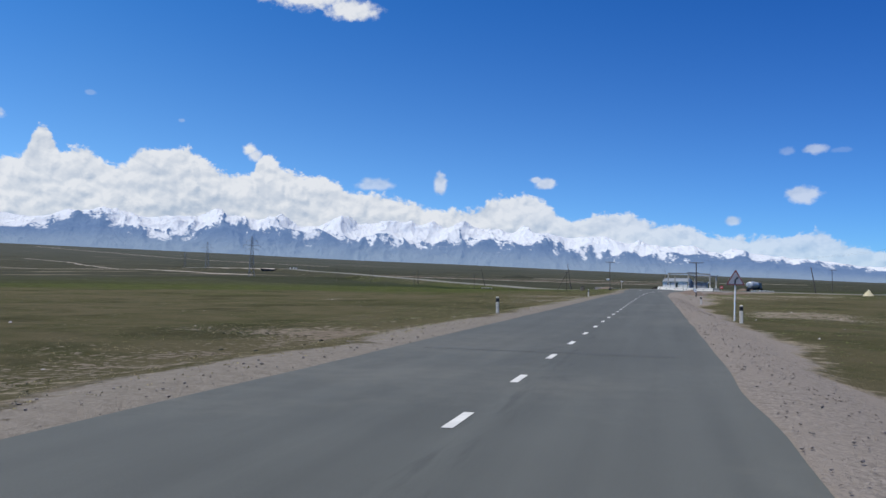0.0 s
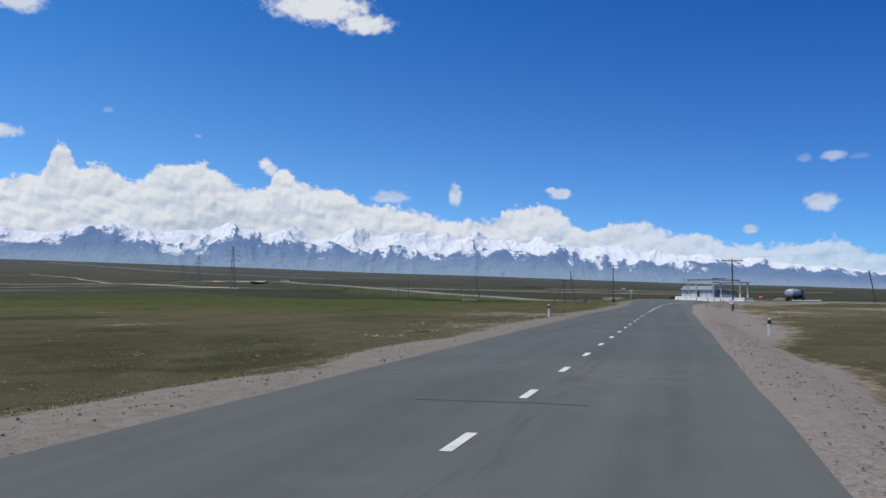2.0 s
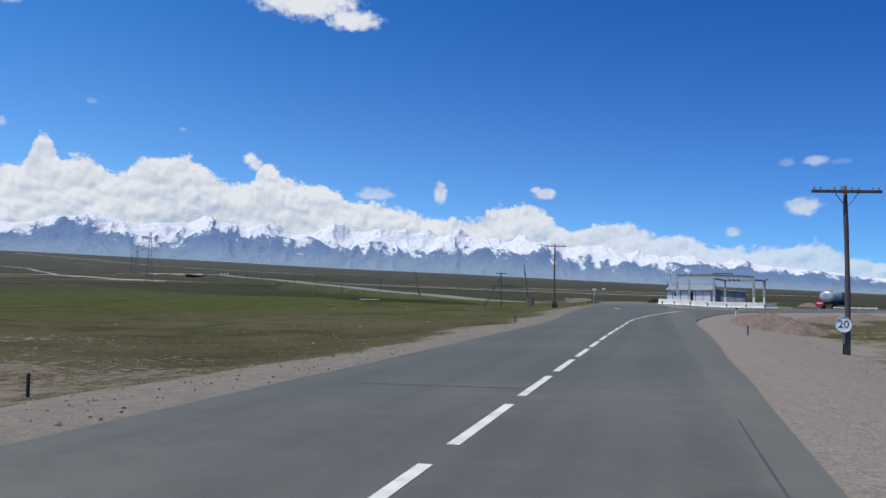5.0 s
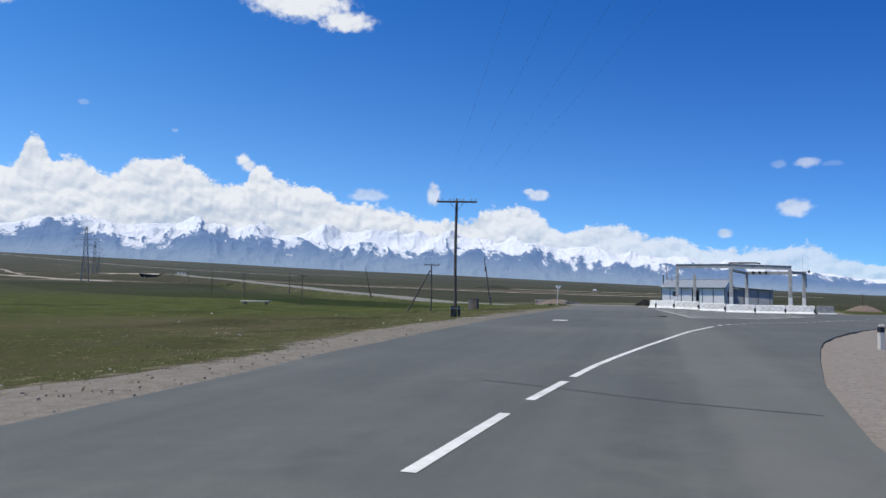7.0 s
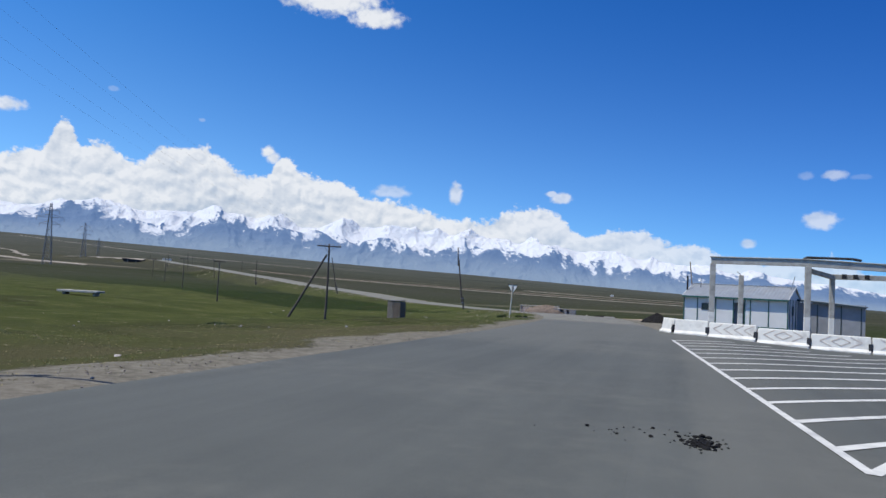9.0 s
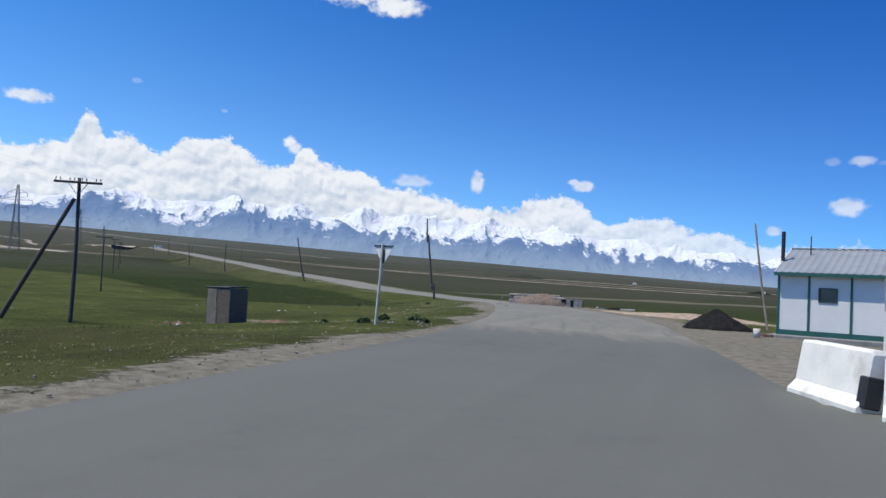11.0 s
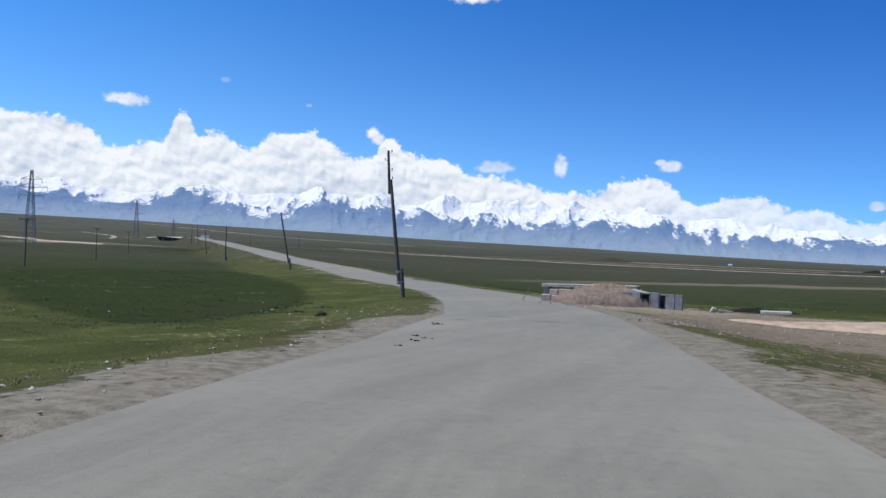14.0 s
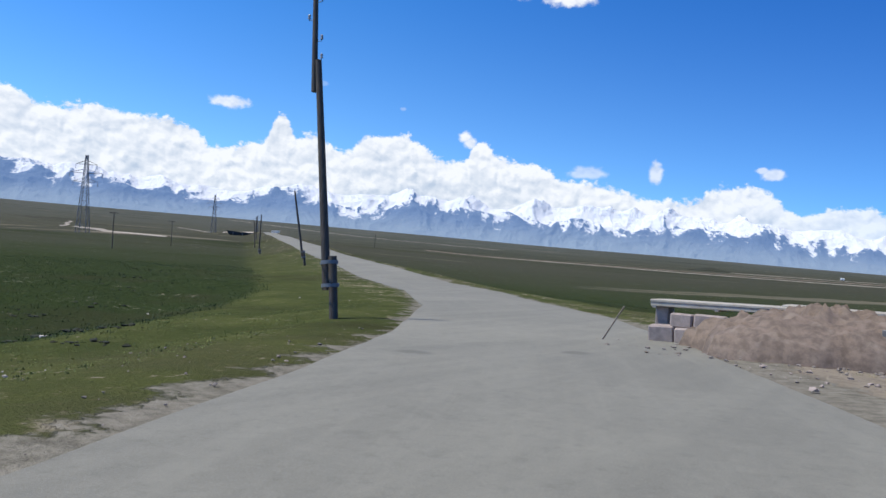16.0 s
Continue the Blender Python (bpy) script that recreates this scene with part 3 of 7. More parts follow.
def thing(name, m, label, category, group="", kind=""):
    ob = new(name)
    ob.matrix_basis = m
    return tagged(ob, label, category, group, kind)


def sheet(name, verts, faces, mat, smooth=True):
    me = bpy.data.meshes.new(name)
    me.from_pydata(verts, [], faces)
    me.polygons.foreach_set("use_smooth", [smooth] * len(faces))
    me.materials.append(mat)
    me.update()
    return new(name, me)


# ---- the lie of the land ----
rng = np.random.default_rng(7)
ROAD_Z = np.array([(-5000, 0), (40, 0), (60, -0.1), (91, -0.22), (110, -0.1), (128, 0.03), (180, 0.02), (205, -0.05), (220, -0.25), (243, -0.65), (262, -1.1),
                   (291, -1.2), (305, -0.9), (322, 0.2), (355, 1.6), (381, 3.2), (413, 4.8), (463, 7.6), (507, 9.4), (550, 12.0), (690, 15.5), (5000, 15.5)], float)
LEFT = np.array([(-3.9, -300), (-3.9, -10), (-4.0, 11), (-4.2, 60), (-4.35, 100), (-4.9, 108), (-5.2, 122), (-5.35, 146), (-5.4, 168), (-6.05, 184), (-7.7, 196),
                 (-9.0, 203), (-10.7, 210), (-12.3, 216.5), (-15.6, 229), (-19, 240.7), (-24, 252), (-28.3, 261), (-35.5, 274), (-47, 290), (-79.2, 321.8),
                 (-127.2, 369.5), (-182.2, 424.3), (-306, 548), (-502, 687)], float)
RIGHT = np.array([(0.5, 190.2), (-0.6, 199), (-2.5, 208.5), (-4.7, 217), (-7.4, 226), (-9.6, 234), (-12.6, 243.5), (-16.6, 255), (-21, 265), (-27.5, 277), (-42, 296),
                  (-74.8, 326.2), (-122.8, 374), (-177.8, 428.7), (-301.8, 552.2), (-498, 692)], float)
TURN = np.array([(3.4, -300), (3.4, 50), (3.7, 64), (4.1, 80), (4.3, 99), (4.8, 104), (5.7, 109.2), (7.2, 116.6), (9.4, 123.4), (13.6, 134.4), (22, 148), (40, 160),
                 (90, 169), (300, 174)], float)
PLAIN = np.array([(-12, -40, -0.5), (-30, -20, -0.8), (-60, 20, -1.0), (-12, 40, -0.45), (-12, 90, -0.5), (-9.4, 138, -0.35), (-11, 186, -0.25), (-21.8, 199, -1.3), (-26.6, 193, -1.5),
                  (-30, 192, -1.35), (-51.8, 193, -0.6), (-32.4, 263.6, -1.7), (-69, 243, -1.6), (-110, 293, -0.7), (-81, 319, -1.2), (-129, 361, 0.0),
                  (-200, 200, -0.3), (-264, 414, 4.3), (-330, 540, 8.5), (-400, 560, 9.0)], float)
PLAIN = np.vstack([PLAIN, np.array([(-437, 636, 9.0), (-160, 385, 1.2), (-230, 450, 4.5), (8.5, 78, -0.7), (6, -23, -0.27), (15, -10, -0.6), (14, 60, -0.6), (20, 120, -0.5), (30, 190, -0.6), (46, 176, -1.0),
                  (9, 176, -0.3), (16, 173, -0.35), (10, 196, -0.1), (16, 200, -0.3), (3, 200, 0.0), (5.6, 222, -1.3), (-6.4, 267.6, -1.25), (-13, 266, -1.25), (-20, 267, -1.2), (20, 250, -2.6), (0, 300, -3.2),
                  (-20, 340, -3.2), (60, 300, -3.5), (-60, 370, -2.4), (100, 0, -1.0), (150, 200, -3.0)], float)])
FOOT = np.array([(-180, 0.1), (-60, 0.1), (-14, 0.25), (-8.6, 0.5), (-1.4, 0.75), (6.5, 1.09), (14.7, 1.45), (23, 1.72), (31, 2.05), (38, 2.27), (45, 2.45), (60, 2.68), (90, 2.3), (130, 0.5), (180, 0.1)], float)


def outline_gap(px, py, line):
    """Distance of many points from a polyline."""
    best = np.full(px.shape, 1e9)
    for (ax, ay), (bx, by) in zip(line[:-1], line[1:]):
        dx, dy = bx - ax, by - ay
        t = np.clip(((px - ax) * dx + (py - ay) * dy) / (dx * dx + dy * dy), 0, 1)
        best = np.minimum(best, np.hypot(px - ax - t * dx, py - ay - t * dy))
    return best


def inside(px, py, poly):
    hit = np.zeros(px.shape, bool)
    for (ax, ay), (bx, by) in zip(poly, np.roll(poly, -1, 0)):
        cross = ((ay > py) != (by > py)) & (px < (bx - ax) * (py - ay) / (by - ay + 1e-12) + ax)
        hit ^= cross
    return hit


NEW_ROAD = np.vstack([LEFT[:10], [(-6.8, 190.4), (0.5, 190.2), (1.4, 183), (1.9, 178.5), (2.4, 176.2), (21, 172.6), (40, 180), (90, 189), (300, 194)], TURN[::-1]])
OLD_ROAD = np.vstack([[(-6.8, 190.4)], LEFT[10:], RIGHT[::-1]])
EDGES = [LEFT, RIGHT, TURN, np.array([(0.5, 190.2), (1.4, 183), (1.9, 178.5), (2.4, 176.2), (21, 172.6), (40, 180), (90, 189), (300, 194)], float)]


def smooth(x, a, b):
    t = np.clip((x - a) / (b - a), 0, 1)
    return t * t * (3 - 2 * t)


def wobble(x, y):
    """Low swells and hummocks."""
    return (0.10 * np.sin(x * 0.21 + 1.3 * np.sin(y * 0.09)) * np.cos(y * 0.17 + 0.7) + 0.05 * np.sin(x * 0.63 + y * 0.41) * np.sin(y * 0.57 - x * 0.3)
            + 0.035 * np.sin(1.7 * x + 0.6 * y) * np.cos(1.3 * y - 0.9 * x))


def road_z(x, y):
    z = np.interp(y, ROAD_Z[:, 0], ROAD_Z[:, 1])
    return z - 0.32 * smooth(x, 3, 12) * smooth(y, 112, 150) * smooth(-y, -215, -185) - 0.5 * smooth(x, 25, 60)


def land(x, y):
    """Height of the open ground, and how far a point lies off the roads."""
    x, y = np.asarray(x, float), np.asarray(y, float)
    w, s = np.zeros(x.shape), np.zeros(x.shape)
    for px, py, pz in PLAIN:
        q = 1.0 / (((x - px) ** 2 + (y - py) ** 2 + 30.0) ** 1.5)
        w, s = w + q, s + q * pz
    far = np.hypot(x, y - 100)
    az = np.degrees(np.arctan2(-x, y - 100))
    rise = np.tan(np.radians(np.interp(az, FOOT[:, 0], FOOT[:, 1]))) * 4600
    up = np.clip((far - 450) / 4150, 0, 1.2) ** 1.45 * rise
    on = inside(x, y, NEW_ROAD) | inside(x, y, OLD_ROAD)
    off = np.where(on, 0.0, np.minimum.reduce([outline_gap(x, y, e) for e in EDGES]))
    near = (x > 0) * smooth(-y, -70, -30)
    t = smooth(off, 0.9 - 0.6 * near, (1 - 0.52 * near) * np.interp(y, [-300, 60, 130, 170, 250, 330], [7.0, 6.0, 7.0, 9.0, 7.0, 8.5]))
    amp = smooth(off, 1.2, 6.0)
    swell = wobble(x, y) * amp * smooth(-far, -900, -300)
    hollow = -1.4 * np.exp(-(((x + 48) / 26) ** 2 + ((y - 262) / 30) ** 2)) * smooth(off, 7, 16)
    return road_z(x, y) * (1 - t) + (s / w + up) * t + swell + hollow, off, on, far


def gz(x, y):
    return float(land(np.array([x]), np.array([y]))[0][0])

# ---- ground ----
def spread(lo, hi, step, mid_lo, mid_hi, reach_lo, reach_hi, grow):
    """Grid lines: even between lo and hi, a little wider out to the middle marks, then ever wider out to the reach."""
    a = list(np.arange(lo, hi + step * 0.5, step))
    d, v = step, a[-1]
    while v < reach_hi:
        d = min(d * grow, 4.5 if v < mid_hi else 130)
        v += d
        a.append(v)
    d, v = step, a[0]
    while v > reach_lo:
        d = min(d * grow, 4.5 if v > mid_lo else 130)
        v -= d
        a.insert(0, v)
    return np.array(a)


def zone(x, y, cx, cy, rx, ry):
    return np.exp(-(((x - cx) / rx) ** 2 + ((y - cy) / ry) ** 2))


def build_ground():
    xs, ys = spread(-34, 22, 0.8, -400, 60, -4700, 4700, 1.075), spread(-66, 300, 1.0, -80, 640, -4700, 4800, 1.075)
    gx, gy = np.meshgrid(xs, ys)
    x, y = gx.ravel(), gy.ravel()
    z, off, on, far = land(x, y)
    z = np.where(on, z - 0.08, z - 0.02 * (off < 0.9))
    nx, ny = len(xs), len(ys)
    i = np.arange((ny - 1) * (nx - 1))
    a = (i // (nx - 1)) * nx + i % (nx - 1)
    faces = np.stack([a, a + 1, a + nx + 1, a + nx], 1)
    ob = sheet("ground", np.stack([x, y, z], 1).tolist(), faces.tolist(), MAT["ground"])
    right = x > np.interp(y, [-300, 100, 190, 260], [0, 0, -3, -20])
    # width of the gravel beside the roads
    wide = np.where(right, np.interp(y, [-300, 15, 38, 95, 120, 172, 182, 193, 205, 230], [2.2, 2.6, 5.5, 6.5, 5.0, 9.0, 9.0, 4.5, 1.9, 1.6]),
                    np.interp(y, [-300, 90, 150, 190, 207, 218, 230, 240, 250], [2.3, 2.5, 2.1, 0.9, 0.9, 2.4, 2.2, 0.9, 0.45]))
    wide = wide * (1 + np.where(right, 0.16, 0.34) * np.sin(y * 0.33 + 1.2 * np.sin(y * 0.13)) + np.where(right, 0.06, 0.14) * np.sin(y * 1.07 + x * 0.6))
    gravel = (1 - smooth(off / wide, 0.45, 1.55)) * np.where(right, 1.0, 0.86)
    dirt = np.where(right, smooth(y, 158, 182), 0.45 + 0.55 * smooth(y, 80, 150))
    gravel = np.maximum(gravel, 0.9 * ((x > 0) & (x < 24)) * smooth(y, 170, 176) * smooth(-y, -204, -194))
    bare = 0.36 * zone(x, y, -10, -42, 4, 10) + 0.45 * zone(x, y, -13, -34, 6, 2.5) + 0.36 * zone(x, y, -10, 30, 3, 9) + 0.42 * zone(x, y, -9, 55, 2.5, 9) + 0.34 * zone(x, y, -16, 60, 6, 8)
    bare += 0.8 * zone(x, y, 12, -5, 4, 8) + 0.45 * zone(x, y, 12, 75, 4, 16) + 0.35 * zone(x, y, 20, 100, 9, 12) + 0.6 * zone(x, y, -22, 202, 3, 3) + 0.4 * zone(x, y, 3, 236, 7, 14)
    bare += 0.5 * zone(x, y, -4, 250, 5, 8) + 0.9 * zone(x, y, 0, 258, 9, 3) + 0.7 * zone(x, y, -15, 266, 6, 5) + 0.3 * zone(x, y, -17, 214, 3, 6) + 0.45 * zone(x, y, -6, 226, 2.5, 10) + 0.3 * zone(x, y, -26, 240, 2.5, 8)
    bare += 0.7 * zone(x, y, 26, 180, 14, 10) + 1.0 * zone(x, y, -10, 248, 2.2, 5) + 0.7 * zone(x, y, -7, 255, 4, 7)
    bare += 0.5 * zone(x, y, -11.7, 16, 1.5, 1.5) + 0.4 * zone(x, y, -13, 32.5, 3, 2.5) + 0.5 * zone(x, y, -38, 33, 5, 3) + 0.4 * zone(x, y, -67, 66, 5, 4)
    bare += 0.42 * zone(x, y, 18, 70, 6, 18) + 0.4 * zone(x, y, 30, 95, 10, 16) + 0.4 * zone(x, y, 24, 130, 10, 10)
    lush = np.interp(y, [-100, 20, 110, 170, 230, 300], [-0.1, 0.0, 0.4, 0.6, 0.72, 0.6]) + (0.1 + 0.4 * smooth(y, 90, 150)) * smooth(-x, 16, 50)
    bare += 0.3 * zone(x, y, -15, 60, 7, 7) + 0.4 * zone(x, y, -21, 72.5, 4, 2)
    bare += 0.3 * smooth(y, 262, 285) * (x < -20) * np.exp(-(((off - 2.2) / 2.0) ** 2)) * (y < 520)
    bare += 0.42 * zone(x, y, 3, 210, 8, 9) + 0.4 * zone(x, y, -1, 224, 5, 12)
    bare += 0.85 * zone(x, y, -17, 259, 4, 7) + 0.7 * zone(x, y, -9, 252, 4, 9) + 0.6 * zone(x, y, -10, 262, 8, 4)
    bare += 0.14 * (x < 0) * np.exp(-(((off - 4.5) / 4.0) ** 2)) * smooth(-y, -95, -50)
    lush += 0.5 * zone(x, y, 14, 86, 6, 10) + 0.35 * zone(x, y, 10, -34, 4, 14)
    lush += 0.5 * zone(x, y, -48, 262, 26, 30)
    lush *= 1 - 0.4 * smooth(y, 225, 245) * (1 - smooth(off, 6, 11)) * (x < -15)
    lush = lush * smooth(-far, -700, -250) + 0.25 * (1 - smooth(-far, -700, -250))
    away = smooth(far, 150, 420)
    # zones of darker green turf
    deep = smooth(-x, 26, 32) * smooth(off, 8, 12) * smooth(x + 1.9 * y, 417, 431) * (1 - smooth(-0.75 * x + 0.66 * y, 520, 620)) * (x < -22)
    deep = np.maximum(deep, 0.62 * smooth(y + 0.25 * x, 262, 275) * smooth(x + 0.9 * y, 225, 245) * smooth(off, 6, 12))
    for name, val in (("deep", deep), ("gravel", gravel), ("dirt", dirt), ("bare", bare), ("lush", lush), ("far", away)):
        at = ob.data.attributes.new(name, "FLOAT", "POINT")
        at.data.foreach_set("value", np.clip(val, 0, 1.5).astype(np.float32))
    tagged(ob, "olive and green steppe turf with bare earth and roadside gravel", "ground", kind="structure")
    return ob


ground = build_ground()


def ribbon(name, left, right, mat, step=1.5, cols=10, lift=0.0, ragged=0.0, seed=3):
    """A road sheet between two edge lines, laid on the road's own heights."""
    def even(line, n):
        d = np.r_[0, np.cumsum(np.hypot(*np.diff(line, axis=0).T))]
        t = np.linspace(0, d[-1], n)
        return np.stack([np.interp(t, d, line[:, 0]), np.interp(t, d, line[:, 1])], 1)

    n = int(max(np.hypot(*np.diff(left, axis=0).T).sum(), np.hypot(*np.diff(right, axis=0).T).sum()) / step)
    a, b = even(left, n), even(right, n)
    r = np.random.default_rng(seed)
    if ragged:
        for e, s in ((a, -1), (b, 1)):
            w = np.convolve(r.normal(0, 1, n + 8), np.ones(3) / 3, "same")[4:-4][:n]
            e[:, 0] += s * ragged * w
    t = np.linspace(0, 1, cols)
    p = a[:, None, :] * (1 - t[None, :, None]) + b[:, None, :] * t[None, :, None]
    x, y = p[..., 0].ravel(), p[..., 1].ravel()
    z = road_z(x, y) + lift
    top = np.stack([x, y, z], 1)
    i = np.arange((n - 1) * (cols - 1))
    k = (i // (cols - 1)) * cols + i % (cols - 1)
    faces = np.stack([k, k + 1, k + cols + 1, k + cols], 1).tolist()
    # broken edge of the pavement, let into the ground
    v = top.tolist()
    for c, s in ((0, 1), (cols - 1, -1)):
        m = len(v)
        for j in range(n):
            q = top[j * cols + c]
            v += [tuple(q), (q[0] - 0.05 * s, q[1], q[2] - 0.2)]
        for j in range(n - 1):
            f = (m + 2 * j, m + 2 * j + 2, m + 2 * j + 3, m + 2 * j + 1)
            faces.append(f if s > 0 else f[::-1])
    ob = sheet(name, v, faces, mat)
    for key, val in (("across", np.tile(t, n)), ("along", np.repeat(np.arange(n) * step, cols))):
        at = ob.data.attributes.new(key, "FLOAT", "POINT")
        at.data.foreach_set("value", np.r_[val, np.zeros(len(v) - n * cols)].astype(np.float32))
    return ob


def cut(line, y0, y1):
    """The stretch of an edge line between two values of y."""
    xa, xb = np.interp([y0, y1], line[:, 1], line[:, 0])
    mid = line[(line[:, 1] > y0) & (line[:, 1] < y1)]
    return np.vstack([[(xa, y0)], mid, [(xb, y1)]])


def build_roads():
    a = ribbon("road", cut(LEFT, -290, 133), cut(TURN, -290, 133), MAT["asphalt"], 1.2, 12, 0.0, 0.035)
    tagged(a, "smooth grey asphalt main road with broken edges", "road", kind="structure")
    # junction: from the side road's mouth across to the bend
    b1 = ribbon("junction", np.array([(np.interp(q, LEFT[:, 1], LEFT[:, 0]), q) for q in np.linspace(133, 190.4, 40)]),
                np.array([(np.interp(q, [133, 160, 172, 176.2, 178.5, 183, 190.2], [2.2, 2.2, 2.3, 2.4, 1.9, 1.4, 0.5]), q) for q in np.linspace(133, 190.2, 40)]), MAT["asphalt"], 1.2, 9, 0.001, 0.0)
    tagged(b1, "grey asphalt mouth of the side road at the junction", "road", kind="structure")
    xs = np.r_[np.linspace(2.2, 40, 40), np.linspace(46, 290, 30)]
    upper = np.interp(xs, [2.2, 8, 21, 40, 90, 290], [176.2, 175.1, 172.6, 180, 189, 193.7])
    lower = np.interp(xs, [2.2, 13.1, 13.6, 22, 40, 90, 290], [133, 133, 134.4, 148, 160, 169, 173.6])
    v, f, n = [], [], 16
    for xx, l, u in zip(xs, lower, upper):
        for j in range(n):
            yy = l + (u - l) * j / (n - 1)
            v.append((xx, yy, float(road_z(np.array(xx), np.array(yy)))))
    for i in range(len(xs) - 1):
        for j in range(n - 1):
            f.append((i * n + j, (i + 1) * n + j, (i + 1) * n + j + 1, i * n + j + 1))
    b2 = sheet("road_bend", v, f, MAT["asphalt"])
    tagged(b2, "grey asphalt main road bending away past the barriers", "road", kind="structure")
    c = ribbon("old_road", OLD_ROAD[: 1 + len(LEFT) - 10], RIGHT, MAT["old_asphalt"], 1.3, 12, 0.003, 0.06, 9)
    tagged(c, "pale worn asphalt side road with dusty tyre streaks", "road", kind="structure")
    return a, b1, b2, c


road, junction, bend, old_road = build_roads()


def strip(line, width, lift=0.006, fade=None):
    """A painted strip along a line on the road."""
    s = Shape()
    d = np.r_[0, np.cumsum(np.hypot(*np.diff(line, axis=0).T))]
    n = max(2, int(d[-1] / 0.8) + 1)
    t = np.linspace(0, d[-1], n)
    p = np.stack([np.interp(t, d, line[:, 0]), np.interp(t, d, line[:, 1])], 1)
    g = np.gradient(p, axis=0)
    g /= np.hypot(g[:, 0], g[:, 1])[:, None]
    nrm = np.stack([-g[:, 1], g[:, 0]], 1)
    w = np.full(n, width / 2) if np.isscalar(width) else np.asarray(width) / 2
    for q in (1, -1):
        e = p + nrm * w[:, None] * q
        z = road_z(e[:, 0], e[:, 1]) + lift
        s.v += [tuple(map(float, r)) for r in np.column_stack([e, z])]
    s.f = [(i, i + n, i + n + 1, i + 1) for i in range(n - 1)]
    s.s = [False] * len(s.f)
    return s


def build_markings():
    # centre dashes, one every four metres, closing up towards the junction
    for k in range(-22, 10):
        y = DASH_0 + 4.0 * k
        part("lane_dash", strip(np.array([(0.0, y - 0.52), (0.0, y + 0.52)]), 0.13), "marking", road)
    part("lane_dash", strip(np.array([(0.0, 44.6), (0.0, 45.75)]), 0.13), "marking", road)
    part("lane_dash", strip(np.array([(0.0, 48.7), (0.0, 49.9)]), 0.13), "marking", road)
    for y in np.arange(50.9, 101, 4.18):
        xx = np.interp([y, y + 3.2], [60, 78, 86, 93, 97, 100, 104], [0.0, 0.05, 0.12, 0.24, 0.32, 0.52, 0.9])
        part("lane_dash", strip(np.array([(xx[0], y), (xx[1], y + 3.2)]), 0.14), "marking", road, "long centre dash")
    part("lane_dash", strip(np.array([(0.64, 101.3), (0.86, 103.6)]), 0.14), "marking", road, "long centre dash")
    solid = np.array([(0.92, 104.3), (1.15, 106.5), (1.5, 108.9), (2.0, 112), (2.9, 117.1), (3.6, 120.9), (4.75, 125.6)], float)
    part("centre_line", strip(solid, 0.135), "marking", road, "solid curved centre line")
    bow = np.array([(5.0, 126.6), (7.0, 132.5), (10.1, 140.6), (13.4, 147.4), (18, 155), (26, 163), (40, 170), (70, 178)], float)
    d = np.r_[0, np.cumsum(np.hypot(*np.diff(bow, axis=0).T))]
    for s0 in np.arange(0, d[-1] - 1, 1.5):
        q = np.array([s0, s0 + 0.75])
        part("lane_dash", strip(np.stack([np.interp(q, d, bow[:, 0]), np.interp(q, d, bow[:, 1])], 1), 0.13, 0.008), "marking", bend)
    # hatched island
    a, b, c = np.array([2.7, 166.6]), np.array([4.58, 138.75]), np.array([15.5, 162.0])
    part("island_line", strip(np.stack([a, b]), 0.13, 0.008), "marking", bend)
    part("island_line", strip(np.stack([b, c]), 0.16, 0.008), "marking", bend)
    for t in np.arange(0.05, 1.0, 0.078):
        p = b + (a - b) * t
        far = (p[1] - b[1] + 0.81) / 0.88
        far = min(far, (170.8 - p[1] - 0.2 * p[0]) / 1.45, 11.0)
        if far > 0.5:
            part("hatch_stripe", strip(np.array([(p[0], p[1]), (p[0] + far, p[1] + 1.25 * far)]), 0.2, 0.010), "marking", bend)
    # sealed cross cracks and tar lines
    r = np.random.default_rng(4)
    for y, x0, x1, sl, host in ((-32, -1.3, 0.7, -0.12, road), (-45.7, -3.2, 2.6, -0.1, road), (22.4, -3.3, 3.0, -0.08, road), (-8, -1.5, 1.0, 0.02, road), (103.2, -0.4, 4.2, -0.7, road), (60, -3.0, 0.2, 0.1, road)):
        n = 16
        xx = np.linspace(x0, x1, n)
        yy = y + sl * (xx - x0) / 1.6 + np.cumsum(r.normal(0, 0.05, n))
        ln = np.stack([xx, yy], 1)
        part("sealed_crack", strip(ln, 0.07 * (0.6 + 0.5 * r.random(int(1 + np.hypot(*np.diff(ln, axis=0).T).sum() / 0.8))), 0.004), "seal" if y == 22.4 else "seam", host)
    # seams along the lane
    for x0, y0, x1, y1, wide in ((2.84, 28.5, 3.0, 58.0, 0.024),):
        n = 22
        t = np.linspace(0, 1, n)
        ln = np.stack([x0 + (x1 - x0) * t + np.cumsum(r.normal(0, 0.008, n)), y0 + (y1 - y0) * t], 1)
        part("sealed_crack", strip(ln, wide, 0.004), "seam", road)


DASH_0 = 1.02
build_markings()


# ---- mountains ----
def value_noise(u, v, seed):
    """Smooth two-dimensional noise, 0 to 1."""
    g = np.random.default_rng(seed).random((257, 257))
    g[256], g[:, 256] = g[0], g[:, 0]
    i, j = np.floor(u).astype(int), np.floor(v).astype(int)
    a, b = u - i, v - j
    a, b = a * a * (3 - 2 * a), b * b * (3 - 2 * b)
    i, j = i % 256, j % 256
    return (g[i, j] * (1 - a) + g[i + 1, j] * a) * (1 - b) + (g[i, j + 1] * (1 - a) + g[i + 1, j + 1] * a) * b


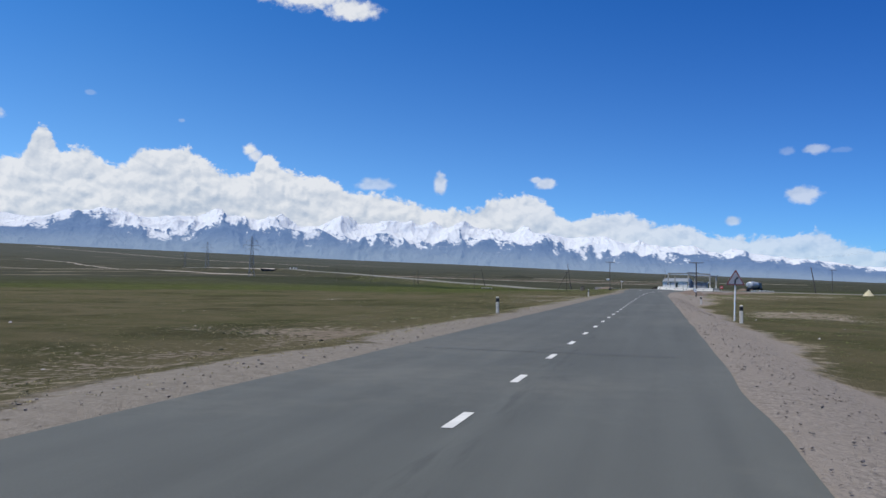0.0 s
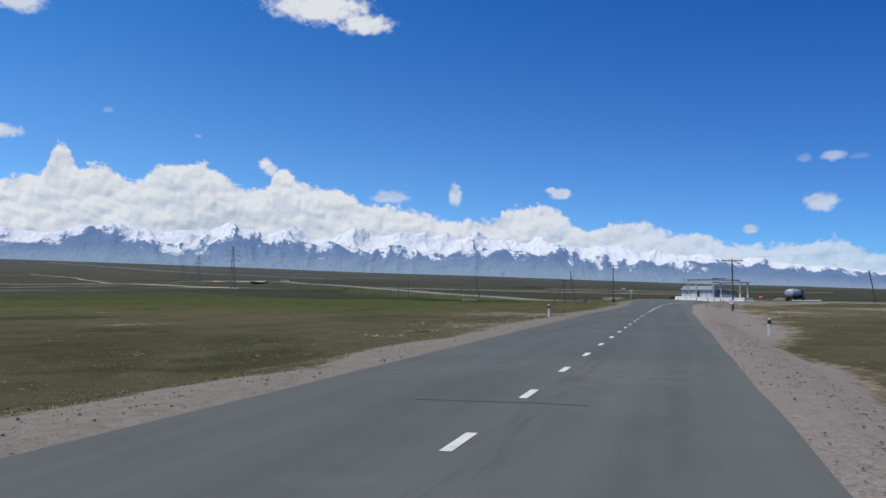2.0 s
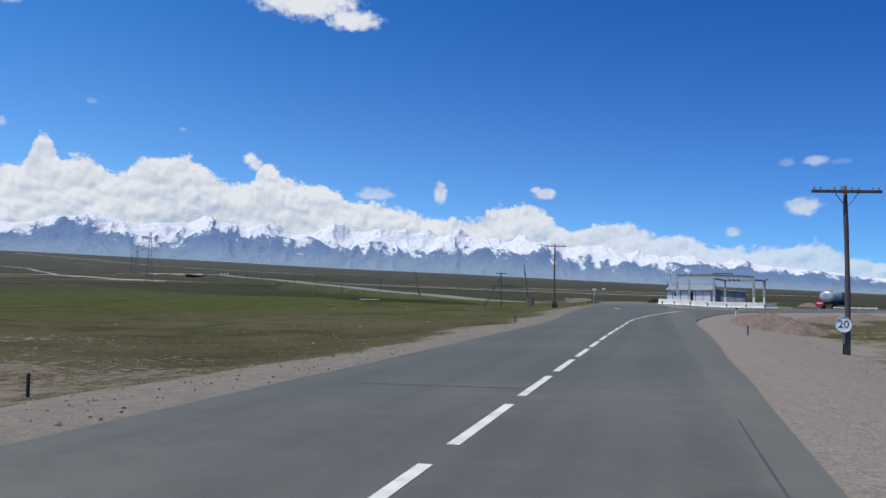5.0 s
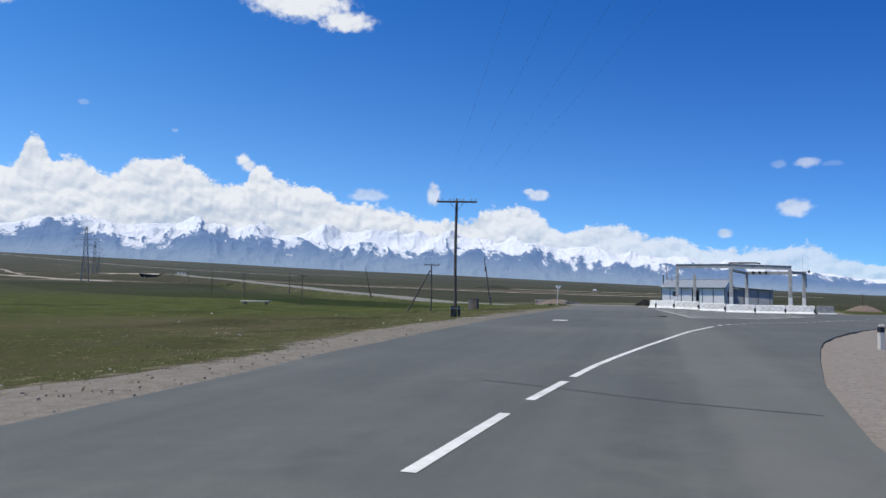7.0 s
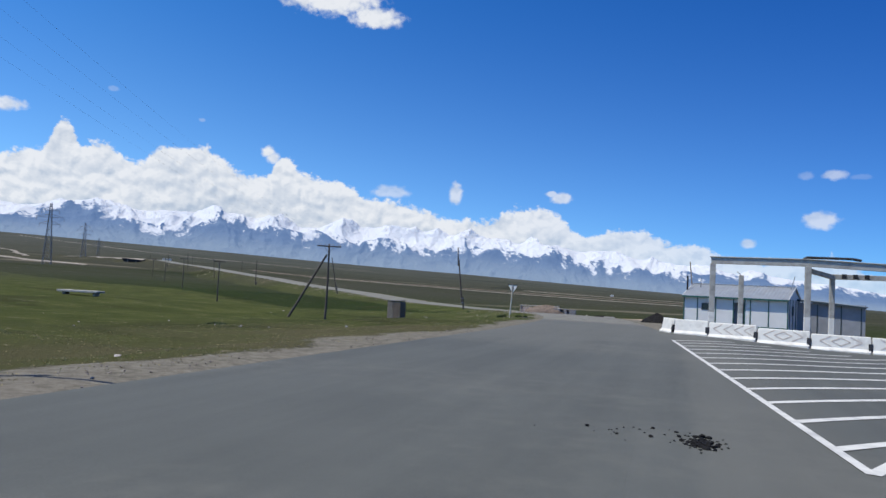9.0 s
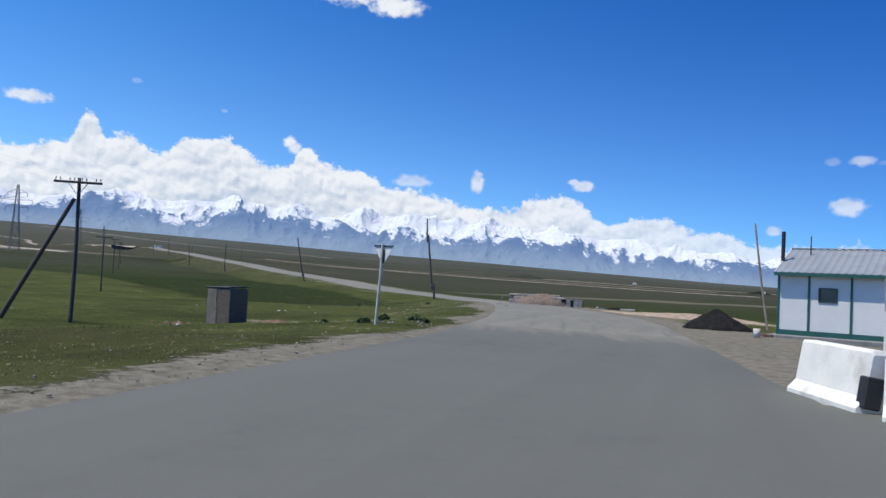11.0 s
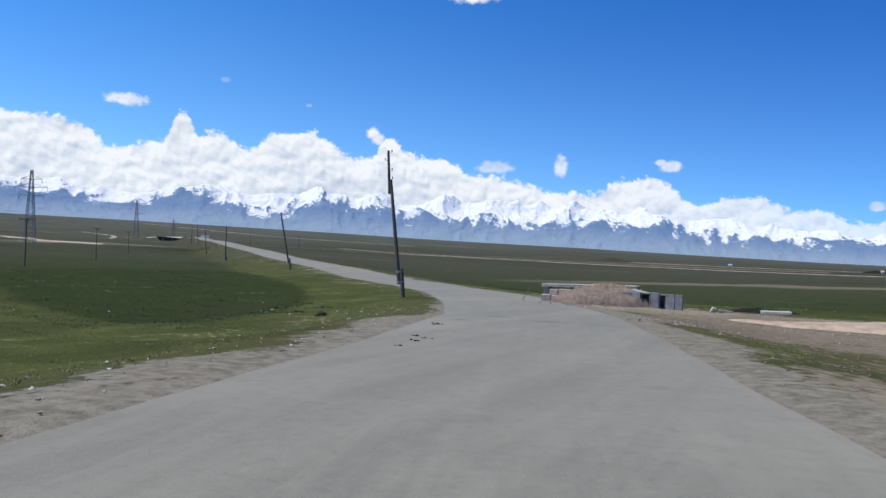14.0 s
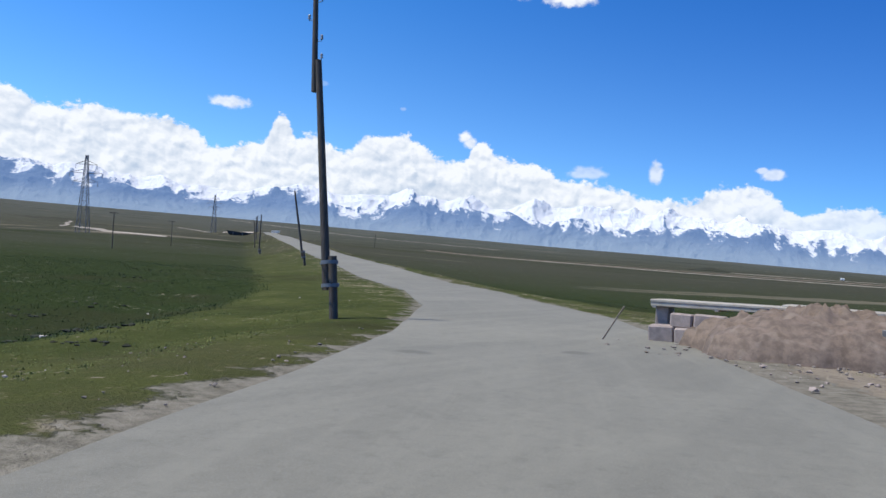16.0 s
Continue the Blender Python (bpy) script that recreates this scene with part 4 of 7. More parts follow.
def crags(u, v, seed, octaves=6):
    """Ridge noise with sharp crests, 0 to 1."""
    out, amp, tot, gain = np.zeros(u.shape), 1.0, 0.0, np.ones(u.shape)
    for o in range(octaves):
        k = 1.97 ** o
        n = 1 - np.abs(2 * value_noise(u * k + 31 * o, v * k + 17 * o, seed + o) - 1)
        n = n ** 1.6 * gain
        out += amp * n
        tot += amp
        gain = np.clip(n * 1.7, 0, 1)
        amp *= 0.5
    return out / tot


def build_mountains():
    az = np.arange(-34, 84, 0.055)
    rows = 120
    t = np.linspace(0, 1, rows)
    A, T = np.meshgrid(az, t)
    R = 4180 + 590 * T
    foot = np.interp(A, FOOT[:, 0], FOOT[:, 1])
    crest = np.interp(A, [-34, -14, -9, -5.4, -1, 1.4, 4.2, 7, 9.9, 13.2, 16.1, 19.8, 22.7, 26.7, 29.1, 31.8, 34.8, 37, 39.8, 42.2, 44.7, 49, 52, 54.8, 56, 58.5, 60.4, 84],
                      [0.9, 1.35, 2.0, 2.5, 2.95, 3.2, 3.45, 3.8, 4.2, 4.6, 4.5, 4.9, 4.75, 4.5, 4.8, 5.05, 4.8, 4.6, 5.05, 4.8, 4.3, 4.7, 5.1, 5.3, 5.1, 5.3, 5.4, 5.0])
    rise = crest - foot
    # ground coordinates in metres along and into the range, bent so that ridges wander
    u, v = A * 77.0, R + 0 * A
    u = u + 60 * (value_noise(A * 0.35 + 7, R / 210 + 1, 33) - 0.5)
    v = v + 90 * (value_noise(A * 0.30 + 3, R / 260 + 5, 35) - 0.5)
    peaks = crags(u / 330, v / 330, 5, 6)
    spurs = crags(u / 85 + 0.6 * peaks, v / 170, 15, 5)
    slope = np.clip(T / 0.86, 0, 1)
    share = slope ** 0.95 * (0.68 + 0.40 * peaks) + 0.22 * slope ** 0.5 * (spurs - 0.45) * (1 - 0.65 * slope)
    # bring the skyline, smoothed along the heading, up to the crest
    sky_line = share.max(0)
    sky_line = np.convolve(np.pad(sky_line, 30, mode="edge"), np.ones(61) / 61, "valid")
    share = share / sky_line[None, :] * 0.96
    el = foot - 0.2 * (1 - slope) + rise * share
    high = (el - foot) / rise
    across = np.gradient(el, axis=1) / 0.055
    snow = 3.4 * (high - 0.60) + 1.1 * (value_noise(A * 0.22 + 20, A * 0 + 3, 99) - 0.5) + 1.3 * (0.48 - spurs) + 0.8 * (0.5 - peaks) - 0.35 * np.clip(across, -2, 2)
    el -= np.clip((T - 0.95) / 0.05, 0, 1) * 1.2
    el[0] = foot[0] - 0.35
    x, y = -np.sin(np.radians(A)) * R, 100 + np.cos(np.radians(A)) * R
    z = np.tan(np.radians(el)) * R
    n = len(az)
    i = np.arange((rows - 1) * (n - 1))
    k = (i // (n - 1)) * n + i % (n - 1)
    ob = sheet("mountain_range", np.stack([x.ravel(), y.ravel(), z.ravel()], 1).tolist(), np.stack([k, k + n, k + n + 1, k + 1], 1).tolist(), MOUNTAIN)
    for key, val in (("snow", snow), ("high", high)):
        at = ob.data.attributes.new(key, "FLOAT", "POINT")
        at.data.foreach_set("value", val.ravel().astype(np.float32))
    return tagged(ob, "long snow-capped mountain range above blue foothills", "mountains", kind="structure")


def mountain_mat():
    """Dark rock and streaky snow seen from very far, with distance haze painted in."""
    m, k, b = material("rock_and_snow", 0.9, spec=0.1)
    v = place(k)
    s, h = (k.node("ShaderNodeAttribute", attribute_name=a).outputs["Fac"] for a in ("snow", "high"))
    n1, n2 = k.noise(v, 0.012, 6.0, 0.62), k.noise(v, 0.05, 5.0, 0.7)
    x, y, z = k.xyz(v)
    streak = k.noise(k.join(k.math("MULTIPLY", k.math("ADD", x, k.math("MULTIPLY", z, 0.8)), 0.03), k.math("MULTIPLY", y, 0.012), k.math("MULTIPLY", z, 0.026)), 1.0, 6.0, 0.68, 0.6)
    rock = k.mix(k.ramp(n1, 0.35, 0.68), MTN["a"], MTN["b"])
    # haze put into the base colour: the lower slopes turn paler
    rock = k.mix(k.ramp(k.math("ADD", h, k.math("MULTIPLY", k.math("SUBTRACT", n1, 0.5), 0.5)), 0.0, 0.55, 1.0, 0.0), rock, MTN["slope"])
    q = k.math("ADD", s, k.math("MULTIPLY", k.math("SUBTRACT", n1, 0.5), 1.0))
    q = k.math("ADD", q, k.math("MULTIPLY", k.math("SUBTRACT", streak, 0.5), 2.3))
    q = k.math("ADD", q, k.math("MULTIPLY", k.math("SUBTRACT", n2, 0.5), 1.0))
    f = k.ramp(q, -0.05, 0.35)
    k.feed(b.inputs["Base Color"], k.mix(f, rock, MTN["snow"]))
    # aerial haze painted as emission over rock and snow, paler low down
    air = k.mix(k.ramp(h, 0.0, 0.55), MTN["haze_low"], MTN["air"])
    k.feed(b.inputs["Emission Color"], k.mix(f, air, MTN["haze_snow"]))
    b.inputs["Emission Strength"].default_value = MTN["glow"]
    bump(k, b, k.math("ADD", streak, n1), 0.7, 26.0)
    return m


# a, b blued and slope paled by painted haze; air colours are its glow
MTN = dict(a=(0.050, 0.062, 0.076), b=(0.078, 0.094, 0.108), slope=(0.125, 0.138, 0.132), snow=(0.60, 0.60, 0.60), air=(0.165, 0.325, 0.70), haze_low=(0.215, 0.375, 0.70), haze_snow=(0.12, 0.18, 0.29), glow=0.42)
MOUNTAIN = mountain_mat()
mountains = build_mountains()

# ---- far tracks over the plain ----
def build_track(name, pts, width, label, mat):
    line = np.array(pts, float)
    d = np.r_[0, np.cumsum(np.hypot(*np.diff(line, axis=0).T))]
    n = int(d[-1] / 9) + 2
    t = np.linspace(0, d[-1], n)
    p = np.stack([np.interp(t, d, line[:, 0]), np.interp(t, d, line[:, 1])], 1)
    p[:, 1] += 3.0 * np.sin(t * 0.021) + 1.6 * np.sin(t * 0.07 + 1)
    g = np.gradient(p, axis=0)
    g /= np.hypot(g[:, 0], g[:, 1])[:, None]
    nrm = np.stack([-g[:, 1], g[:, 0]], 1)
    w = width * (0.5 + 0.16 * np.sin(t * 0.043) + 0.1 * np.sin(t * 0.13 + 2))
    v, cols = [], 5
    for c in np.linspace(-1, 1, cols):
        e = p + nrm * (w * c)[:, None]
        z = land(e[:, 0], e[:, 1])[0] + np.where(abs(c) > 0.9, -0.1, 0.22)
        v += np.column_stack([e, z]).tolist()
    f = [(c * n + i, (c + 1) * n + i, (c + 1) * n + i + 1, c * n + i + 1) for c in range(cols - 1) for i in range(n - 1)]
    return tagged(sheet(name, v, f, mat), label, "track", kind="structure")


def track_mat(name, a, b):
    m, k, bs = material(name, 0.95, spec=0.1)
    v = place(k)
    c = k.mix(k.ramp(k.noise(v, 0.06, 5.0, 0.6), 0.3, 0.7), a, b)
    c = k.mix(k.ramp(k.noise(v, 0.5, 5.0, 0.65), 0.45, 0.75, 0.0, 0.6), c, tuple(x * 0.55 for x in a))
    k.feed(bs.inputs["Base Color"], c)
    return m


TRACKS = dict(
    left=[(-1480, 1500), (-1255, 1380), (-800, 960), (-484, 690), (-374, 600), (-318, 560)],
    near_left=[(-1500, 1240), (-1010, 900), (-700, 690), (-500, 560), (-386, 500), (-340, 482), (-300, 484)],
    middle=[(-620, 1130), (-411, 930), (-240, 817), (-126, 738), (-35, 703), (40, 690)],
    red=[(-700, 1350), (-480, 1130), (-300, 985), (-150, 900), (20, 850)],
    curve=[(-2700, 2850), (-2100, 2610), (-1760, 2430), (-1430, 2290), (-1000, 2240)],
    right=[(-195, 1250), (-60, 1150), (60, 1120), (200, 1110)],
)

PALE = track_mat("pale_gravel", (0.25, 0.215, 0.175), (0.37, 0.325, 0.275))
REDDISH = track_mat("reddish_soil", (0.17, 0.125, 0.10), (0.27, 0.20, 0.16))
build_track("track", TRACKS["near_left"], 7, "pale gravel track crossing the far steppe", PALE)
build_track("track", TRACKS["left"], 10, "pale gravel track beside the pylons", PALE)
build_track("track", TRACKS["middle"], 9, "pale dry stream bed across the plain", PALE)
build_track("track", TRACKS["red"], 18, "reddish strip of bare soil across the plain", REDDISH)
build_track("track", TRACKS["curve"], 20, "pale track climbing the far slope", PALE)
build_track("track", TRACKS["right"], 22, "pale earth strip on the far plain", PALE)


# ---- telegraph and power line ----
def insulator(parent, x, y, z, s=1.0):
    pin = Shape().tube((x, y, z), (x, y, z + 0.13 * s), 0.012, 0.012, 6)
    cup = Shape().lathe([(0.0, 0.27 * s), (0.03 * s, 0.265 * s), (0.04 * s, 0.23 * s), (0.03 * s, 0.2 * s), (0.058 * s, 0.15 * s), (0.062 * s, 0.1 * s), (0.03 * s, 0.1 * s)], 8, pose(x, y, z))
    part("pin", pin, "lattice", parent)
    part("insulator", cup, "insulator", parent, "white porcelain insulator")


def bent_pole(s, height, r0, r1, lean=(0.0, 0.0), seed=0, rings=9, n=10, z0=-0.5):
    """A round timber with slight bows and knots."""
    r = random.Random(seed)
    for i in range(rings + 1):
        t = i / rings
        bow = 0.05 * math.sin(math.pi * t) * (1 if seed % 2 else -1)
        rad = r0 + (r1 - r0) * t + r.uniform(-0.006, 0.006)
        for q in range(n):
            a = 2 * math.pi * q / n
            s.v.append((lean[0] * t + bow + rad * math.cos(a), lean[1] * t + rad * math.sin(a), z0 + (height - z0) * t))
    f = [(i * n + q, i * n + (q + 1) % n, (i + 1) * n + (q + 1) % n, (i + 1) * n + q) for i in range(rings) for q in range(n)]
    s.f += f + [tuple(range(n))[::-1], tuple(range(rings * n, rings * n + n))]
    s.s += [True] * len(f) + [False, False]
    return s


def build_telegraph_pole(x, y, height, turn, arm=2.3, seed=1, block=False, label="", half=False):
    g = gz(x, y)
    p = thing("telegraph_pole", pose(x, y, g, 0, 0, turn), label or "dark tarred wooden telegraph pole with a crossarm", "utility pole", "telegraph line")
    part("pole", bent_pole(Shape(), height, 0.105, 0.075, (0, 0), seed), "pole", p)
    za = height - 0.22
    part("crossarm", Shape().box((0, -0.14, za), (arm, 0.09, 0.11), edge=0.012), "pole", p)
    for s in (-1, 1):
        part("brace", Shape().tube((0.42 * s, -0.15, za - 0.05), (0.06 * s, -0.12, za - 0.52), 0.016, 0.016, 6), "lattice", p)
    for q in (0.92, 0.74, 0.34, 0.16):
        for s in (-1, 1):
            if not half or q in (0.92, 0.34):
                insulator(p, s * q * arm / 2, -0.14, za + 0.05, 0.62)
    if block:
        for s in (-1, 1):
            part("footing_post", Shape().box((0.21 * s, -0.02, 0.17), (0.17, 0.2, 1.1), edge=0.02), "black", p, "squat dark footing post")
        part("band", Shape().box((0, -0.15, 0.55), (0.68, 0.03, 0.06)), "lattice", p)
    return p


pole_right = build_telegraph_pole(8.53, 78.04, 6.06, 14, 2.5, 3)
pole_left = build_telegraph_pole(-9.42, 137.8, 7.36, 14, 2.5, 4, block=True, label="tall dark telegraph pole with squat footing posts")
pole_corner = build_telegraph_pole(-26.6, 193.3, 6.66, 28, 2.1, 5, label="dark telegraph pole propped by a slanting strut")
build_telegraph_pole(-69.0, 243.4, 6.9, 40, 1.9, 6, half=True)
build_telegraph_pole(-110.0, 293.0, 7.2, 40, 1.9, 7, half=True)
build_telegraph_pole(-151.0, 343.0, 7.2, 40, 1.9, 8, half=True)
build_telegraph_pole(-192.0, 392.0, 7.2, 40, 1.9, 9, half=True)
build_telegraph_pole(49.4, 177.2, 6.8, 14, 2.2, 10, half=True)
# slanting strut of the corner pole
ft = Vector((-29.8, 192.25, gz(-29.8, 192.25) - 0.3))
inv = pole_corner.matrix_basis.inverted()
part("strut", Shape().tube(inv @ ft, inv @ Vector((-26.75, 193.25, gz(-26.6, 193.3) + 5.7)), 0.12, 0.09, 9), "pole", pole_corner, "slanting wooden strut")


def build_power_pole(x, y, dx, dy, height, stub=True, top=True, mat="pole", seed=1, label="", r=0.15):
    """A leaning timber bolted to a stub at its foot, with a lengthening piece at its head."""
    g = gz(x, y)
    p = thing("power_pole", pose(x, y, g), label or "dark leaning wooden power pole bolted to a stub", "utility pole", "power line")
    k = height
    if stub:
        part("stub", Shape().tube((0, 0, -0.6), (dx * 0.19, dy * 0.19, k * 0.19), r * 1.02, r * 0.95, 10), mat, p)
        o = Vector((dx, dy, k)).normalized()
        sd = Vector((-0.26, -0.05, 0))
        a, b = Vector((dx, dy, k)) * 0.085 + sd, Vector((dx, dy, k)) * (0.80 if top else 1.0) + sd
        s = Shape()
        s.tube(a, a.lerp(b, 0.5), r, r * 0.88, 10).tube(a.lerp(b, 0.5), b, r * 0.88, r * 0.72, 10)
        part("pole", s, mat, p)
        for q in (0.1, 0.17):
            c = Vector((dx, dy, k)) * q + sd * 0.5
            part("wire_band", Shape().tube(c - o * 0.06, c + o * 0.06, 0.30, 0.30, 12, caps=False), "lattice", p)
    else:
        part("pole", bent_pole(Shape(), k * (0.82 if top else 1.0), r, r * 0.72, (dx * (0.82 if top else 1), dy * (0.82 if top else 1)), seed), mat, p)
    if top:
        sd = Vector((-0.46, -0.08, 0)) if stub else Vector((-0.16, -0.05, 0))
        a, b = Vector((dx, dy, k)) * 0.70 + sd, Vector((dx, dy, k)) + sd * 0.6
        part("top_piece", Shape().tube(a, b, r * 0.72, r * 0.6, 9), mat, p)
        for f, s in ((0.985, 1), (0.93, -1), (0.86, 1), (0.80, 1)):
            c = a.lerp(b, (f - 0.70) / 0.30)
            part("hook", Shape().tube(c, c + Vector((0.28 * s, 0, 0)), 0.012, 0.012, 6).tube(c + Vector((0.28 * s, 0, 0)), c + Vector((0.28 * s, 0, 0.12)), 0.012, 0.012, 6), "lattice", p)
            part("insulator", Shape().lathe([(0.0, 0.15), (0.04, 0.14), (0.05, 0.08), (0.035, 0.05), (0.06, 0.0)], 8, pose(*(c + Vector((0.28 * s, 0, 0.06))))), "insulator", p, "glassy white insulator")
    return p


build_power_pole(-32.3, 263.5, -1.3, 0.0, 10.75, seed=2, label="tall dark leaning power pole spliced from three timbers")
build_power_pole(-80.97, 318.93, -1.6, -0.6, 9.2, top=False, seed=3)
build_power_pole(-128.84, 360.94, 0.1, 0.0, 8.6, top=False, seed=4)
build_power_pole(-172.0, 404.0, -1.2, 0.4, 8.6, stub=False, top=False, seed=5)
build_power_pole(-215.0, 449.0, -0.8, 0.2, 8.6, stub=False, top=False, seed=6)
build_power_pole(-258.0, 493.0, 0.2, 0.2, 8.6, stub=False, top=False, seed=7)
build_power_pole(5.57, 221.77, -0.95, 3.0, 7.9, stub=False, top=False, mat="pale_pole", seed=8, label="crooked grey wooden pole leaning behind the cabin", r=0.085)
build_power_pole(44.9, 175.8, -1.3, -0.4, 7.2, stub=False, top=False, seed=9)
for k in range(5):
    build_power_pole(-300.0 - 62 * k, 640.0 + 30 * k, 0.3 * (-1) ** k, 0, 8.5, stub=False, top=False, seed=20 + k)


def build_wires():
    """Slack wires between the telegraph poles."""
    tops = [(26.5, 18.0, 6.0, 14), (8.53, 78.04, 6.2, 14), (-9.42, 137.8, 7.1, 14), (-26.6, 193.3, 6.5, 28), (-69.0, 243.4, 6.9, 40), (-110.0, 293.0, 7.2, 40)]
    for side in (-0.92, -0.34, 0.34, 0.92):
        s = Shape()
        for (x0, y0, h0, r0), (x1, y1, h1, r1) in zip(tops[:-1], tops[1:]):
            ends = []
            for x, y, h, r in ((x0, y0, h0, r0), (x1, y1, h1, r1)):
                a = radians(r)
                o = Vector((math.cos(a), math.sin(a), 0)) * side * 1.2 + Vector((math.sin(a), -math.cos(a), 0)) * 0.14
                ends.append(Vector((x, y, gz(x, y) + h + 0.07)) + o)
            last = None
            for i in range(13):
                t = i / 12
                p = ends[0].lerp(ends[1], t) - Vector((0, 0, 0.7 * 4 * t * (1 - t)))
                if last is not None:
                    s.tube(last, p, 0.0015, 0.0015, 3, caps=False)
                last = p
        tagged(part("telegraph_wire", s, "wire"), "thin slack wire strung between the telegraph poles", "wire", "wires")


build_wires()


def build_pylon(x, y, height, turn):
    g = gz(x, y)
    p = thing("pylon", pose(x, y, g, 0, 0, turn), "grey steel lattice transmission tower on the steppe", "pylon", "pylons")
    w0, w1, w2, hb = height * 0.066, height * 0.032, height * 0.012, height * 0.62

    def width(z):
        return w0 + (w1 - w0) * z / hb if z < hb else w1 + (w2 - w1) * (z - hb) / (height - hb)

    lv = [0, 0.16, 0.3, 0.42, 0.53, 0.62, 0.72, 0.82, 0.91, 1.0]
    for sx in (-1, 1):
        for sy in (-1, 1):
            s = Shape()
            for a, b in zip(lv[:-1], lv[1:]):
                s.tube((sx * width(a * height), sy * width(a * height), a * height - (0.4 if a == 0 else 0)), (sx * width(b * height), sy * width(b * height), b * height), 0.11, 0.11, 5)
            part("leg", s, "lattice", p)
    for face in range(4):
        s = Shape()
        rot = pose(0, 0, 0, 0, 0, 90 * face)
        for a, b in zip(lv[:-1], lv[1:]):
            wa, wb = width(a * height), width(b * height)
            s.tube((-wa, -wa, a * height), (wb, -wb, b * height), 0.055, 0.055, 4, False, rot)
            s.tube((wa, -wa, a * height), (-wb, -wb, b * height), 0.055, 0.055, 4, False, rot)
            s.tube((-wb, -wb, b * height), (wb, -wb, b * height), 0.05, 0.05, 4, False, rot)
        part("bracing", s, "lattice", p)
    for z, l in ((0.66, 4.2), (0.77, 5.6), (0.88, 3.6)):
        for sd in (-1, 1):
            s = Shape()
            wz = width(z * height)
            for sy in (-1, 1):
                s.tube((sd * wz, sy * wz, z * height), (sd * l, 0, z * height + 0.1), 0.06, 0.05, 4)
                s.tube((sd * wz, sy * wz, z * height + 1.3), (sd * l, 0, z * height + 0.1), 0.06, 0.05, 4)
            part("crossarm", s, "lattice", p)
            part("insulator_string", Shape().tube((sd * l, 0, z * height), (sd * l, 0, z * height - 1.5), 0.09, 0.09, 6), "lattice", p)
    return p


build_pylon(-263.7, 414.2, 27.4, 35)
build_pylon(-437.5, 636.4, 27.0, 35)
build_pylon(-612.0, 860.0, 27.0, 35)


# ---- roadside signs and posts ----
def build_delineator(x, y, turn=0, dark=False, tilt=0.0, height=0.86):
    p = thing("delineator_post", pose(x, y, gz(x, y), tilt, 0, turn), "grimy white concrete delineator post with a black band" if not dark else "short dark roadside marker stub", "marker post", "delineator posts")
    if dark:
        part("post", Shape().box((0, 0, 0.06), (0.055, 0.055, 0.72), edge=0.012), "black", p)
        return p
    part("post", Shape().box((0, 0, height * 0.34 - 0.15), (0.155, 0.12, height * 0.68 + 0.3), edge=0.02), "post_paint", p)
    part("band", Shape().box((0, 0, height * 0.79), (0.158, 0.123, height * 0.22), edge=0.02), "black", p, "black painted band")
    part("cap", Shape().box((0, 0.003, height * 0.945), (0.152, 0.118, height * 0.11), m=pose(0, 0, 0, 3), edge=0.03), "post_paint", p)
    return p


build_delineator(5.95, -24.2)
build_delineator(6.47, 21.9, 4)
build_delineator(-5.94, -23.2)
build_delineator(-6.07, 34.1, -3, tilt=-2)
build_delineator(8.1, 113.9, 20, height=0.66)
build_delineator(-8.4, 58.4, dark=True)
build_delineator(5.83, 83.9, dark=True)
build_delineator(-5.9, 92.0, dark=True, tilt=8)


def build_bend_sign():
    x, y = 5.85, -22.0
    p = thing("warning_sign", pose(x, y, gz(x, y), 0, 1.5, 6), "triangular road sign with red border and black bend arrow", "road sign")
    part("post", Shape().tube((0, 0.05, -0.4), (0, 0.05, 2.5), 0.038, 0.038, 10), "white", p)
    c, s = 2.06, 0.93
    h = s * math.sqrt(3) / 2

    def tri(k):
        q = [(0, h * 2 / 3 * k), (-s / 2 * k, -h / 3 * k), (s / 2 * k, -h / 3 * k)]
        out = []
        for i in range(3):
            a, b, d = Vector(q[i - 1]), Vector(q[i]), Vector(q[(i + 1) % 3])
            out += [tuple(b + (a - b) * 0.06), tuple(b + (d - b) * 0.06)]
        return out

    up = pose(0, 0, c, 90)
    part("plate", Shape().slab(tri(1.0), -0.012, 0.0, up), "steel", p)
    part("border", Shape().slab(tri(0.985), 0.002, 0.005, up), "shaded_red", p)
    part("field", Shape().slab(tri(0.78), 0.007, 0.010, up), "sign_shaded", p)
    a = [(-0.055, -0.2), (0.015, -0.2), (0.015, 0.0), (0.075, 0.055), (0.10, 0.03), (0.15, 0.155), (0.02, 0.115), (0.045, 0.09), (-0.055, 0.0)]
    part("arrow", Shape().slab(a[::1], 0.012, 0.015, up), "black", p)
    for z in (1.9, 2.3):
        part("clamp", Shape().box((0, 0.03, z), (0.12, 0.06, 0.03)), "steel", p)
    return p


build_bend_sign()


